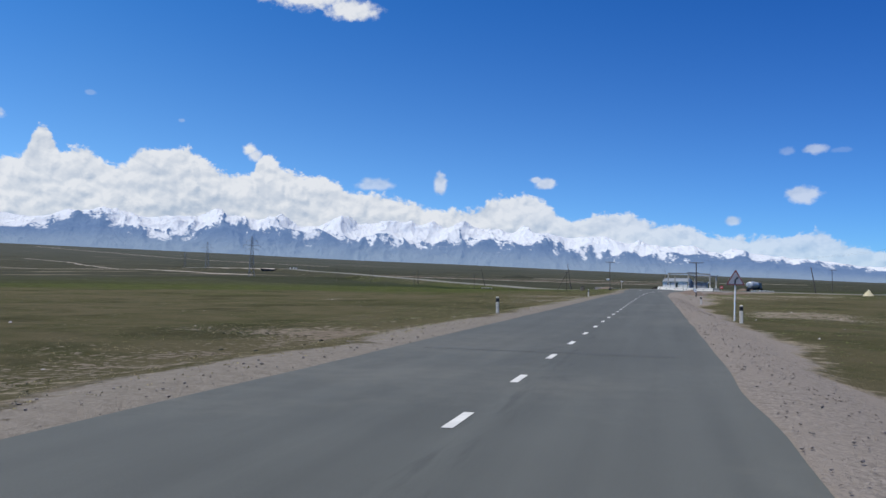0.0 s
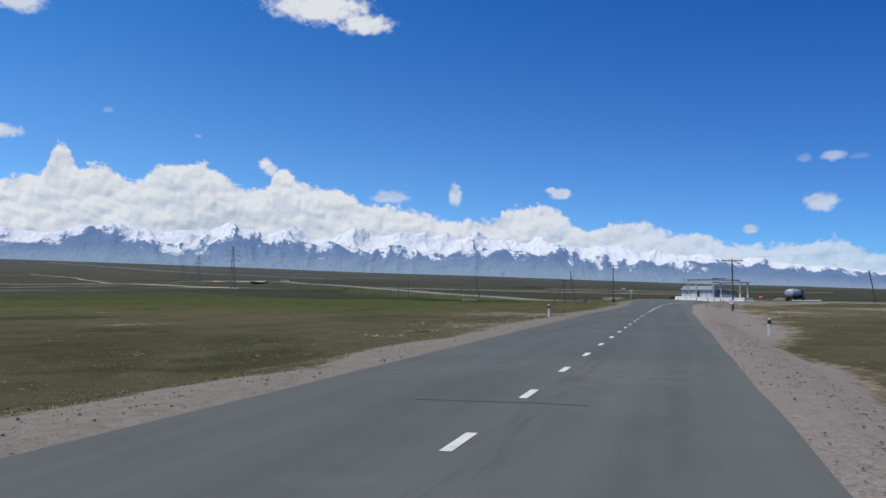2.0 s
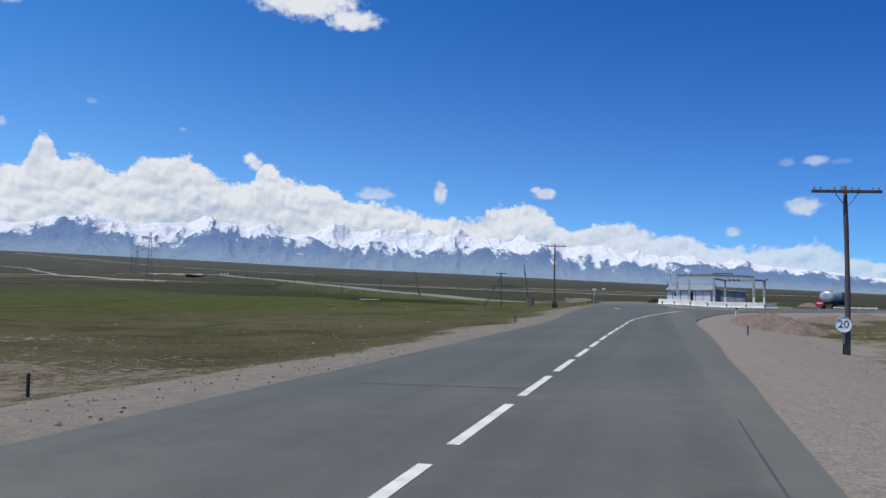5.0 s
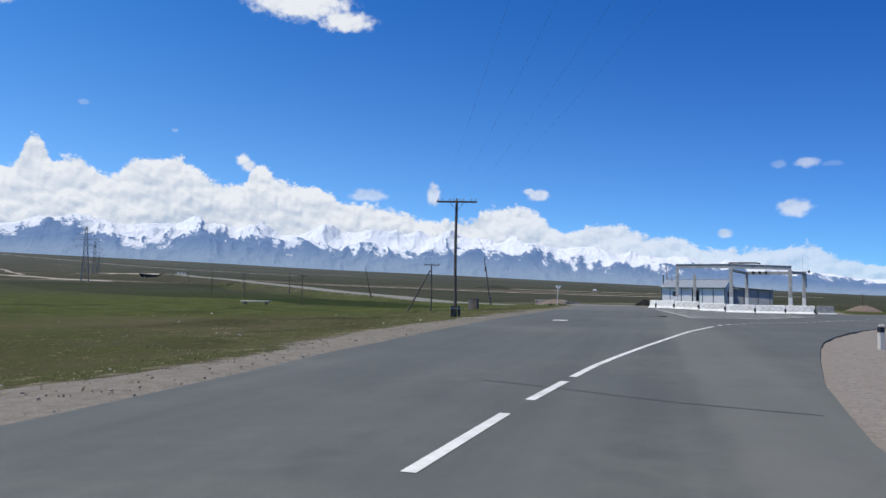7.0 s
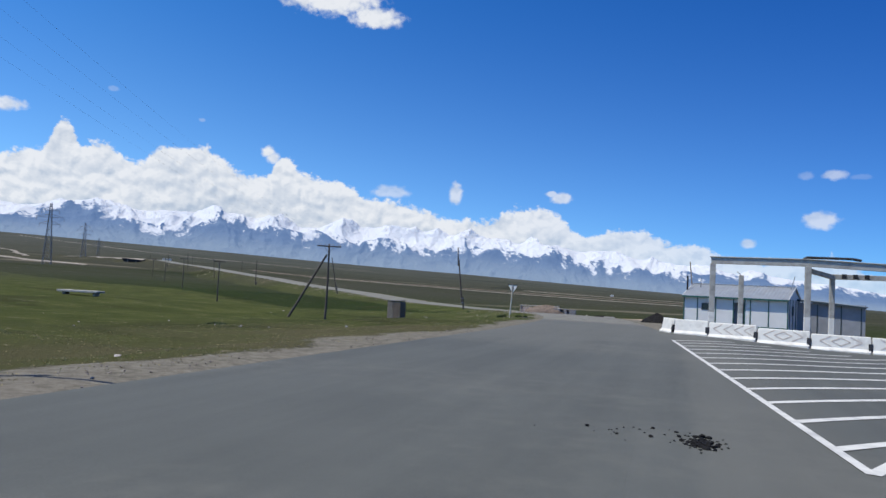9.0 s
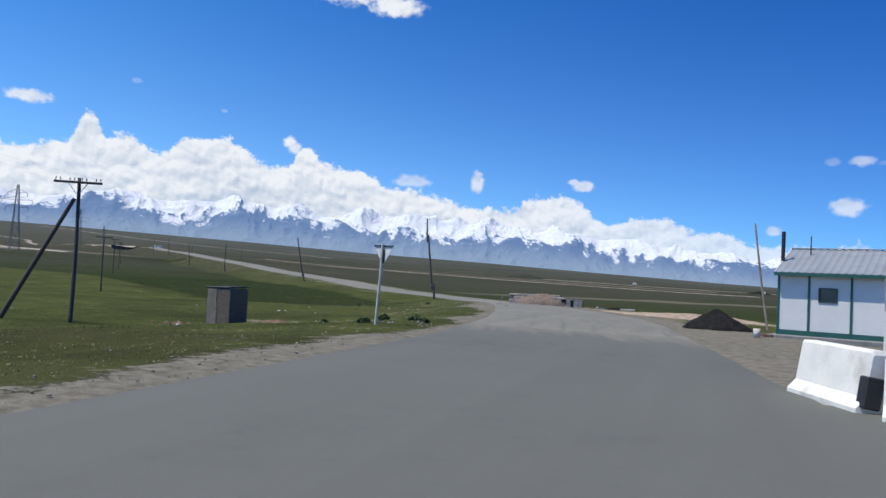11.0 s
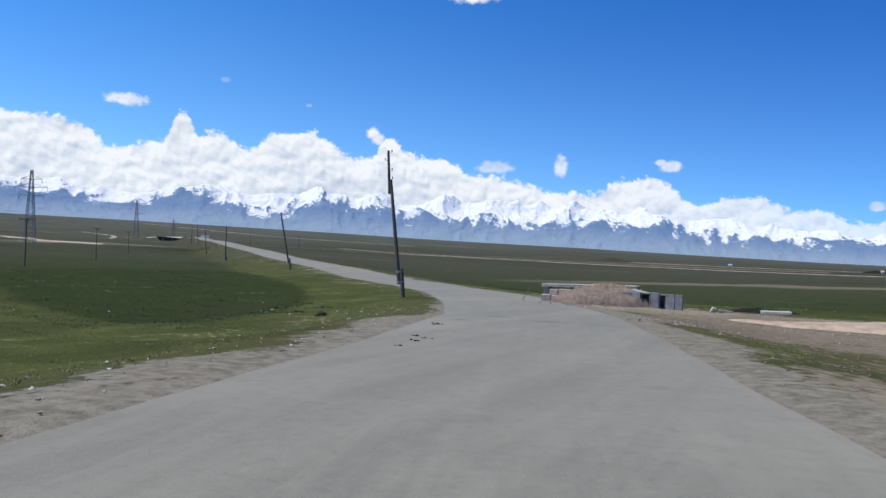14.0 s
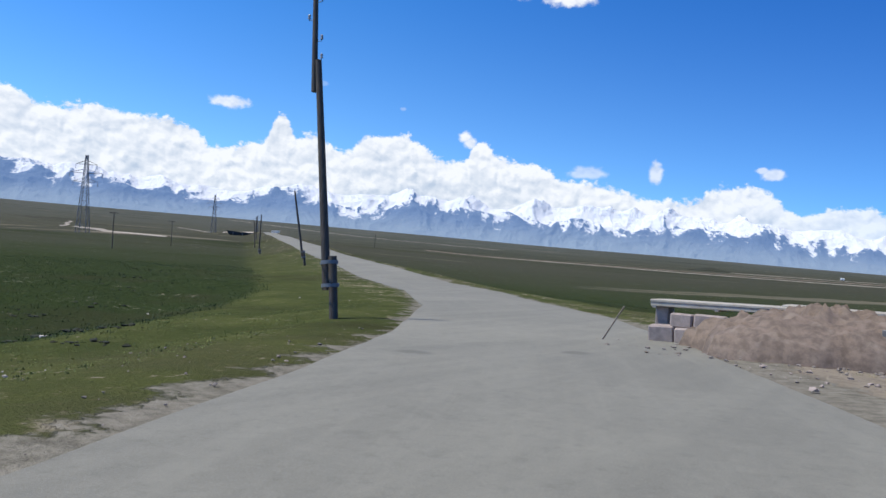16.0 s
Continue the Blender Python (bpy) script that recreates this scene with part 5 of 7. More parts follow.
def build_speed_sign():
    x, y = 8.38, 77.86
    z = gz(x, y)
    p = thing("speed_sign", pose(x, y, z), "round white speed sign wired to a telegraph pole", "road sign")
    c = 1.06
    part("plate", Shape().tube((0, -0.02, c), (0, -0.035, c), 0.285, 0.285, 32), "sign_white", p)
    part("rim", Shape().lathe([(0.28, 0.0), (0.29, 0.012), (0.27, 0.02), (0.263, 0.004)], 32, pose(0, -0.035, c, 90)), "steel", p)
    part("back_strap", Shape().box((0.0, 0.01, c - 0.5), (0.05, 0.02, 1.5)), "lattice", p)
    part("strap_foot", Shape().box((0.0, 0.01, -0.1), (0.05, 0.02, 0.9)), "lattice", p)
    t = bpy.data.curves.new("numerals", "FONT")
    t.body, t.size, t.extrude, t.align_x, t.align_y = "20", 0.37, 0.003, "CENTER", "CENTER"
    ob = new("numerals", t)
    me = bpy.data.meshes.new_from_object(ob.evaluated_get(bpy.context.evaluated_depsgraph_get()))
    bpy.data.objects.remove(ob)
    me.materials.clear()
    me.materials.append(MAT["black"])
    n = new("numerals", me)
    n.parent, n.matrix_basis = p, pose(0, -0.04, c, 90)
    return p


build_speed_sign()


def build_give_way_back():
    x, y = -8.74, 186.8
    p = thing("give_way_sign", pose(x, y, gz(x, y), 0, -1.5, 148), "pale back of a triangular give way sign on a bent post", "road sign")
    s = Shape()
    pts = [(0.10, 0, -0.4), (0.06, 0, 0.6), (0.0, 0, 1.5), (-0.01, 0, 2.5)]
    for a, b in zip(pts[:-1], pts[1:]):
        s.tube(a, b, 0.042, 0.042, 9)
    part("post", s, "post_paint", p, "pale crooked post")
    h = 0.58
    tri = [(-0.46, h * 0.36), (0.46, h * 0.36), (0.49, h * 0.33), (0.03, -h * 0.66), (-0.03, -h * 0.66), (-0.49, h * 0.33)]
    up = pose(0, -0.06, 2.25, 90)
    part("plate", Shape().slab(tri[::-1], 0.0, 0.012, up), "panel", p, "bare galvanised plate")
    part("top_edge", Shape().box((0, -0.05, 2.25 + h * 0.35), (0.98, 0.04, 0.035)), "black", p)
    part("bracket", Shape().box((0, -0.03, 2.12), (0.16, 0.05, 0.42)), "black", p)
    return p


build_give_way_back()


def build_stop_sign():
    x, y = 16.1, 124.4
    p = thing("stop_sign", pose(x, y, gz(x, y), 0, 0, 10), "small red octagonal sign on a thin post", "road sign")
    part("post", Shape().tube((0, 0.04, -0.3), (0, 0.04, 1.7), 0.03, 0.03, 8), "steel", p)
    o = [(0.4 * math.cos(radians(22.5 + 45 * i)), 0.4 * math.sin(radians(22.5 + 45 * i))) for i in range(8)]
    part("plate", Shape().slab(o, 0.0, 0.01, pose(0, 0, 1.5, 90)), "red", p)
    part("bar", Shape().box((0, -0.014, 1.5), (0.5, 0.006, 0.13)), "sign_white", p)


build_stop_sign()


# ---- checkpoint ----
def barrier_profile(l):
    prof = [(-0.34, -0.06), (-0.34, 0.06), (-0.21, 0.2), (-0.115, 0.78), (-0.09, 0.81), (0.09, 0.81), (0.115, 0.78), (0.21, 0.2), (0.34, 0.06), (0.34, -0.06)]
    n = len(prof)
    s = Shape()
    e = 0.03
    rings = []
    for t, k in ((-l / 2, 0.93), (-l / 2 + e, 1.0), (l / 2 - e, 1.0), (l / 2, 0.93)):
        rings.append([(t, a * k, b * k if b > 0 else b) for a, b in prof])
    v = [p for r in rings for p in r]
    f = [(j * n + i, (j + 1) * n + i, (j + 1) * n + (i + 1) % n, j * n + (i + 1) % n) for j in range(3) for i in range(n)]
    f += [tuple(range(n)), tuple(range(3 * n, 4 * n))[::-1]]
    return s.add(v, f)


def build_barriers():
    """The row: two plain ones, then chevrons and diamonds in faded relief."""
    row = [((2.30, 177.7), (2.92, 175.7), ""), ((2.86, 175.35), (4.62, 174.85), ""), ((4.62, 174.85), (7.0, 174.0), "<"), ((7.0, 174.0), (9.45, 173.3), "d"),
           ((9.45, 173.3), (12.15, 172.9), "d"), ((12.15, 172.9), (14.85, 172.6), ">"), ((14.85, 172.6), (17.4, 172.3), ">")]
    for a, b, kind in row:
        l = math.dist(a, b) - 0.05
        t = math.degrees(math.atan2(b[1] - a[1], b[0] - a[0]))
        x, y = (a[0] + b[0]) / 2, (a[1] + b[1]) / 2
        z = float(road_z(np.array(x), np.array(y)))
        label = "whitewashed concrete road barrier with faded diamond pattern" if kind == "d" else "whitewashed concrete road barrier with faded chevrons" if kind else "plain chipped whitewashed concrete road barrier"
        p = thing("road_barrier", pose(x, y, z, 0, 0, t), label, "barrier", "barrier row")
        part("block", barrier_profile(l), "whitewash", p)
        # relief lies on the upright part of the front
        m = pose(0, -0.1645, 0.49, 90 - math.degrees(math.atan2(0.095, 0.58)))
        bars = []
        if kind == "d":
            bars += [((sx * 0.42, 0), (0, sz * 0.2)) for sx in (-1, 1) for sz in (-1, 1)]
            bars += [((sx * 0.95, 0), (sx * 0.42, sz * 0.26)) for sx in (-1, 1) for sz in (-1, 1)]
        elif kind:
            way = -1 if kind == "<" else 1
            for c in (-0.75, -0.2, 0.35, 0.85):
                bars += [((c + 0.24 * way, 0), (c - 0.24 * way, sz * 0.26)) for sz in (-1, 1)]
        for c0, c1 in bars:
            c0, c1 = Vector((*c0, 0)), Vector((*c1, 0))
            d = (c1 - c0).normalized()
            nn = Vector((-d.y, d.x, 0)) * 0.026
            part("relief_bar", Shape().slab([(u.x, u.y) for u in (c0 - nn, c1 - nn, c1 + nn, c0 + nn)], -0.004, 0.012, m), "rust_line", p)
        # solid black box painted in for the shade of the gap between blocks
        part("joint_slot", Shape().box((l / 2 - 0.02, -0.16, 0.24), (0.2, 0.24, 0.42), pose(0, 0, 0, -8), edge=0.02), "black", p, "solid black box standing for the shaded gap at the joint")
    x, y = 18.3, 172.4
    p = thing("road_barrier", pose(x, y, float(road_z(np.array(x), np.array(y))), 0, 0, 4), "short dark-faced concrete barrier ending the row", "barrier", "barrier row")
    part("block", barrier_profile(1.5), "dark_concrete", p)
    part("foot", Shape().box((0.1, -0.36, 0.06), (1.7, 0.16, 0.14), edge=0.03), "whitewash", p)


build_barriers()


def build_gantry():
    base = gz(11, 187)
    p = thing("gantry_frame", pose(11, 187, base), "unroofed concrete gantry with white-painted post feet", "gantry")
    front = [(5.25, 185.9, 4.95), (11.1, 185.3, 4.97), (17.3, 185.2, 4.76)]
    back = [(7.3, 188.6, 4.02), (13.1, 188.4, 4.25), (19.3, 188.6, 4.3)]

    def post(x, y, top, w):
        x, y, z = x - 11, y - 187, top - base
        q = part("post", Shape().box((x, y, z / 2 + 0.6), (w, w, z - 1.2), edge=0.02), "concrete", p)
        part("painted_foot", Shape().box((x, y, 0.55), (w + 0.008, w + 0.008, 1.9), edge=0.02), "whitewash", p, "white-painted lower post")
        return q

    for x, y, z in front:
        post(x, y, z - 0.42, 0.36)
    for x, y, z in back:
        post(x, y, z - 0.1, 0.32)

    def beam(name, a, b, w, h, mat="concrete", over=0.25, lift=0.0):
        a, b = Vector((a[0] - 11, a[1] - 187, a[2] - base + lift)), Vector((b[0] - 11, b[1] - 187, b[2] - base + lift))
        d = (b - a)
        m = Matrix.Translation((a + b) / 2) @ d.to_track_quat("X", "Z").to_matrix().to_4x4()
        return part(name, Shape().box((0, 0, -h / 2), (d.length + 2 * over, w, h), m, edge=0.015), mat, p)

    beam("beam", front[0], front[1], 0.3, 0.42, over=0.12)
    beam("beam", front[1], front[2], 0.3, 0.42, over=0.12)
    beam("cornice", front[0], front[1], 0.44, 0.07, over=0.2, lift=0.075)
    beam("cornice", front[1], front[2], 0.44, 0.07, over=0.2, lift=0.075)
    beam("beam", back[1], back[2], 0.28, 0.34, over=0.15)
    for f, b in zip(front[1:], back[1:]):
        beam("cross_beam", (f[0], f[1] + 0.15, f[2] - 0.5), (b[0], b[1] - 0.1, b[2] - 0.06), 0.24, 0.3, over=0.0)
    # bent steel pipes left on the top
    top = front[1][2] - base + 0.1
    s = Shape()
    for dy in (-0.12, 0.14):
        pts = [(-0.2, -1.7 + dy, top - 0.03), (0.0, -1.7 + dy, top + 0.07), (2.7, -1.7 + dy, top + 0.07), (3.2, -1.7 + dy, top - 0.02)]
        for a, b in zip(pts[:-1], pts[1:]):
            s.tube(a, b, 0.075, 0.075, 8)
    part("bent_pipe", s, "black", p, "dark steel pipes lying on the beam")
    for dx in (0.5, 1.2, 1.9):
        part("hanging_strap", Shape().box((2.3 + dx, 1.25, back[1][2] - base - 0.12), (0.3, 0.05, 0.3), edge=0.01), "black", p)
    x, y, z = back[2][0] - 11, back[2][1] - 187, back[2][2] - base
    part("flood_lamp", Shape().lathe([(0.0, 0.0), (0.1, 0.0), (0.19, 0.22), (0.17, 0.22), (0.0, 0.06)], 14, pose(x + 0.42, y, z - 0.05, 0, 80, 0)), "black", p)
    part("lamp_arm", Shape().tube((x, y, z - 0.05), (x + 0.45, y, z - 0.05), 0.025, 0.025, 6), "black", p)
    part("mast", Shape().tube((x - 0.1, y, z - 0.3), (x - 0.1, y, z + 1.6), 0.022, 0.014, 6), "steel", p, "thin aerial mast")
    part("cable", Shape().tube((x + 0.2, y - 0.17, z - 0.1), (x + 0.24, y - 0.2, z - 1.9), 0.045, 0.03, 6), "black", p)
    x, y, z = back[0][0] - 11, back[0][1] - 187, back[0][2] - base
    part("bracket", Shape().tube((x, y, z - 0.12), (x - 0.28, y, z + 0.14), 0.03, 0.03, 6), "lattice", p)


build_gantry()


def build_cabin():
    g = 0.0
    x0, x1, y0, y1, ev, rd = 3.65, 11.5, 196.7, 202.4, 2.46, 3.4
    p = thing("checkpoint_cabin", pose(x0, y0, g, 0, 0, -17), "white panelled checkpoint cabin with green trim and zinc roof", "cabin")
    L, W = x1 - x0, y1 - y0
    part("plinth", Shape().box((L / 2, W / 2 - 0.1, -0.13), (L + 0.5, W + 0.7, 0.36), edge=0.03), "dark_concrete", p)
    # front wall of separate panels between posts, the door left open
    cuts = [0.0, 1.07, 2.5, 3.87, 4.72, 5.14, 6.48, L]
    for i, (a, b) in enumerate(zip(cuts[:-1], cuts[1:])):
        if i == 3:
            continue
        if i == 1:
            wa, wb, za, zb = a + 0.35, a + 0.95, 1.35, 1.85
            for q in ((a, wa, 0.05, ev), (wb, b, 0.05, ev), (wa, wb, 0.05, za), (wa, wb, zb, ev)):
                part("wall_panel", Shape().box(((q[0] + q[1]) / 2, 0.06, (q[2] + q[3]) / 2), (q[1] - q[0], 0.1, q[3] - q[2])), "panel", p)
            w = part("window", Shape().box(((wa + wb) / 2, 0.07, (za + zb) / 2), (wb - wa, 0.03, zb - za)), "glaze", p, "small dark window")
            for q in ((wa, (za + zb) / 2, 0.05, zb - za), (wb, (za + zb) / 2, 0.05, zb - za)):
                part("frame", Shape().box((q[0], 0.0, q[1]), (q[2], 0.05, q[3] + 0.05)), "trim_dark", w)
            for zz in (za, zb):
                part("frame", Shape().box(((wa + wb) / 2, 0.0, zz), (wb - wa - 0.052, 0.05, 0.05)), "trim_dark", w)
            continue
        part("wall_panel", Shape().box(((a + b) / 2, 0.06, ev / 2 + 0.02), (b - a - 0.006, 0.1, ev - 0.05)), "panel", p)
    part("door_head", Shape().box(((cuts[3] + cuts[4]) / 2, 0.06, 2.24), (0.85, 0.1, 0.42)), "panel", p)
    d = part("door", Shape().box((0.36, 0, 1.0), (0.72, 0.045, 1.98), edge=0.01), "dark_panel", p, "dark half-open door")
    d.matrix_basis = pose(cuts[3] + 0.05, 0.14, 0.05, 0, 0, 58)
    part("handle", Shape().tube((0.64, -0.03, 1.0), (0.64, -0.09, 1.0), 0.015, 0.015, 6).tube((0.64, -0.085, 1.0), (0.53, -0.085, 1.0), 0.012, 0.012, 6), "steel", d)
    for c in cuts:
        part("corner_post" if c in (0.0, L) else "wall_post", Shape().box((c, 0.0, ev / 2 + 0.02), (0.075, 0.06, ev - 0.02)), "trim", p)
    part("base_trim", Shape().box((L / 2, -0.01, 0.14), (L + 0.09, 0.05, 0.2)), "trim", p)
    part("eave_trim", Shape().box((L / 2, -0.012, ev - 0.06), (L + 0.09, 0.06, 0.13)), "trim", p)
    # side and rear walls
    gab = [(0, 0), (W, 0), (W, ev), (W / 2, rd - 0.06), (0, ev)]
    for xx, nm in ((0.0, "end_wall"), (L - 0.1, "end_wall")):
        part(nm, Shape().slab([(y + 0.115 if y == 0 else y, z) for y, z in gab], 0.0, 0.1, Matrix.Translation((xx, 0, 0)) @ Matrix(((0, 0, 1, 0), (1, 0, 0, 0), (0, 1, 0, 0), (0, 0, 0, 1)))), "panel", p)
    for k in range(4):
        part("wall_post", Shape().box((L + 0.02, 0.75 + k * 1.35, ev / 2), (0.05, 0.07, ev)), "trim", p)
    part("end_window", Shape().box((L + 0.006, 2.1, 1.6), (0.05, 0.8, 0.7)), "glaze", p)
    part("rear_wall", Shape().box((L / 2, W - 0.05, ev / 2), (L - 0.2, 0.1, ev)), "panel", p)
    part("inner_floor", Shape().box((L / 2, W / 2, 0.03), (L - 0.3, W - 0.3, 0.04)), "dark_concrete", p)
    # ribbed zinc roof in two slopes
    ov, oe = 0.12, 0.3
    run = W / 2 + oe
    for side in (0, 1):
        s = Shape()
        n = int((L + 2 * ov) / 0.09)
        for k in range(n + 1):
            xx = -ov + (L + 2 * ov) * k / n
            r = 0.028 if k % 3 == 0 else 0.0
            sl = (rd - ev) / (W / 2)
            ya, za = -oe, ev - sl * oe + 0.06
            yb, zb = W / 2, rd + 0.06
            if side:
                ya, yb = W - ya, W - yb
            s.v += [(xx, ya, za + r), (xx, yb, zb + r), (xx, ya, za + r - 0.03), (xx, yb, zb + r - 0.03)]
        for k in range(n):
            a = k * 4
            s.f += [(a, a + 4, a + 5, a + 1) if not side else (a, a + 1, a + 5, a + 4), (a + 2, a + 3, a + 7, a + 6) if not side else (a + 2, a + 6, a + 7, a + 3), (a, a + 2, a + 6, a + 4)]
        s.s = [False] * len(s.f)
        part("roof_sheet", s, "roof", p)
    part("ridge_cap", Shape().box((L / 2, W / 2, rd + 0.105), (L + 2 * ov, 0.24, 0.03), edge=0.01), "roof", p)
    for xx in (-ov + 0.02, L + ov - 0.02):
        for s in (0, 1):
            a, b = Vector((xx, -oe if not s else W + oe, ev - (rd - ev) / (W / 2) * oe + 0.03)), Vector((xx, W / 2, rd + 0.05))
            m = Matrix.Translation((a + b) / 2) @ (b - a).to_track_quat("Y", "Z").to_matrix().to_4x4()
            part("barge_board", Shape().box((0, 0, -0.02), (0.035, (b - a).length, 0.14), m), "panel", p)
    part("fascia", Shape().box((L / 2, -oe - 0.005, ev - (rd - ev) / (W / 2) * oe - 0.02), (L + 2 * ov, 0.03, 0.12)), "trim", p)
    # stove pipes and aerial
    part("stove_pipe", Shape().tube((-0.1, 1.1, 0.3), (-0.1, 1.1, 4.05), 0.075, 0.075, 12), "black", p, "tall black stove pipe")
    for z in (1.0, 2.2):
        part("pipe_clamp", Shape().box((-0.05, 1.1, z), (0.12, 0.05, 0.04)), "lattice", p)
    part("aerial", Shape().tube((0.75, 2.0, 2.9), (0.75, 2.0, 3.95), 0.03, 0.02, 6), "black", p)
    part("roof_pipe", Shape().tube((L - 0.25, 2.2, 3.0), (L + 0.1, 2.2, 4.3), 0.035, 0.03, 7), "steel", p)
    return p


build_cabin()


def build_shed():
    x0, y0, L, W = 12.2, 198.6, 4.8, 3.2
    g = gz(14, 200) - 0.05
    p = thing("storage_shed", pose(x0, y0, g, 0, 0, -14), "low dark grey metal storage shed beside the cabin", "shed")
    h0, h1 = 2.95, 2.55
    for xx in (0.0, 1.7, 3.4):
        part("wall_panel", Shape().box((xx + 0.845, 0.05, 1.35), (1.68, 0.08, 2.7)), "dark_panel", p)
    part("end_wall", Shape().box((L - 0.05, W / 2 + 0.05, 1.28), (0.08, W - 0.1, 2.5)), "dark_panel", p)
    part("end_wall", Shape().box((0.05, W / 2 + 0.05, 1.4), (0.08, W - 0.1, 2.75)), "dark_panel", p)
    part("rear_wall", Shape().box((L / 2, W, 1.25), (L, 0.08, 2.5)), "dark_panel", p)
    a, b = Vector((-0.3, 0, h0)), Vector((L + 0.35, 0, h1))
    m = Matrix.Translation((a + b) / 2) @ (b - a).to_track_quat("X", "Z").to_matrix().to_4x4()
    part("roof", Shape().box((0, W / 2, 0.03), ((b - a).length, W + 0.7, 0.08), m, edge=0.01), "roof", p)
    part("fascia", Shape().box((0, -0.36, -0.05), ((b - a).length, 0.03, 0.14), m), "trim_dark", p)
    for xx in (0.0, 1.7, 3.4, L):
        part("post", Shape().box((xx, -0.01, 1.3), (0.07, 0.06, 2.6)), "trim_dark", p)


build_shed()


# ---- tanker lorry ----
def build_wheel(parent, x, y, r=0.5, w=0.28):
    t = part("wheel", Shape().lathe([(r * 0.58, -w / 2), (r * 0.92, -w / 2), (r, -w / 2 + 0.05), (r, w / 2 - 0.05), (r * 0.92, w / 2), (r * 0.58, w / 2)], 20, pose(x, y, r, 90)), "rubber", parent, "black tyre")
    part("rim", Shape().lathe([(0.0, -w * 0.3), (r * 0.3, -w * 0.32), (r * 0.5, -w * 0.2), (r * 0.6, -w * 0.5), (r * 0.6, w * 0.5), (0.0, w * 0.3)], 16, pose(x, y, r, 90)), "lattice", t)


def build_tanker():
    x, y = 29.6, 189.4
    p = thing("tanker_lorry", pose(x, y, gz(x, y), 0, 0, 65), "parked tanker lorry with silver tank and dark cab", "lorry")
    e = [(0.0, -2.95), (0.5, -2.94), (0.9, -2.84), (1.02, -2.6), (1.03, 2.5), (0.92, 2.75), (0.5, 2.86), (0.0, 2.88)]
    part("tank", Shape().lathe(e, 28, pose(0.6, 0, 2.15, 0, 90, 0), 0.92, 1.14), "tank", p)
    for xx in (-1.6, 0.6, 2.6):
        part("tank_band", Shape().lathe([(1.035, -0.04), (1.05, -0.04), (1.05, 0.04), (1.035, 0.04)], 28, pose(xx, 0, 2.15, 0, 90, 0), 0.92, 1.14), "steel", p)
    part("hatch", Shape().tube((0.5, 0, 3.05), (0.5, 0, 3.3), 0.32, 0.32, 14), "steel", p)
    for s in (-0.42, 0.42):
        part("chassis_rail", Shape().box((1.3, s, 1.0), (8.2, 0.1, 0.24)), "black", p)
    for xx in (-1.2, 0.4, 2.4):
        part("saddle", Shape().box((xx, 0, 1.2), (0.2, 1.7, 0.26)), "black", p)
    c = part("cab", Shape().box((4.65, 0, 1.95), (1.7, 2.3, 1.9), edge=0.14), "cab", p)
    part("windscreen", Shape().box((5.49, 0, 2.4), (0.05, 1.9, 0.7), edge=0.02), "glaze", c)
    for s in (-1, 1):
        part("side_window", Shape().box((4.85, 1.14 * s, 2.4), (0.9, 0.04, 0.6), edge=0.015), "glaze", c)
    part("bonnet", Shape().box((5.9, 0, 1.45), (0.9, 1.9, 0.9), edge=0.12), "cab", p)
    part("bumper", Shape().box((6.35, 0, 0.85), (0.14, 2.3, 0.25), edge=0.03), "black", p)
    part("rear_bumper", Shape().box((-2.6, 0, 0.85), (0.1, 2.1, 0.16)), "black", p)
    for s in (-1, 1):
        part("tail_light", Shape().box((-2.66, 0.85 * s, 0.87), (0.03, 0.2, 0.1)), "red", p)
        part("mudguard", Shape().box((-0.6, 0.98 * s, 1.12), (2.6, 0.42, 0.04)), "black", p)
        for xx in (-1.2, 0.1, 5.5):
            build_wheel(p, xx, 0.98 * s)
    part("ladder", Shape().tube((-2.42, 0.3, 1.2), (-2.42, 0.3, 3.0), 0.025, 0.025, 6).tube((-2.42, -0.1, 1.2), (-2.42, -0.1, 3.0), 0.025, 0.025, 6), "steel", p)


build_tanker()


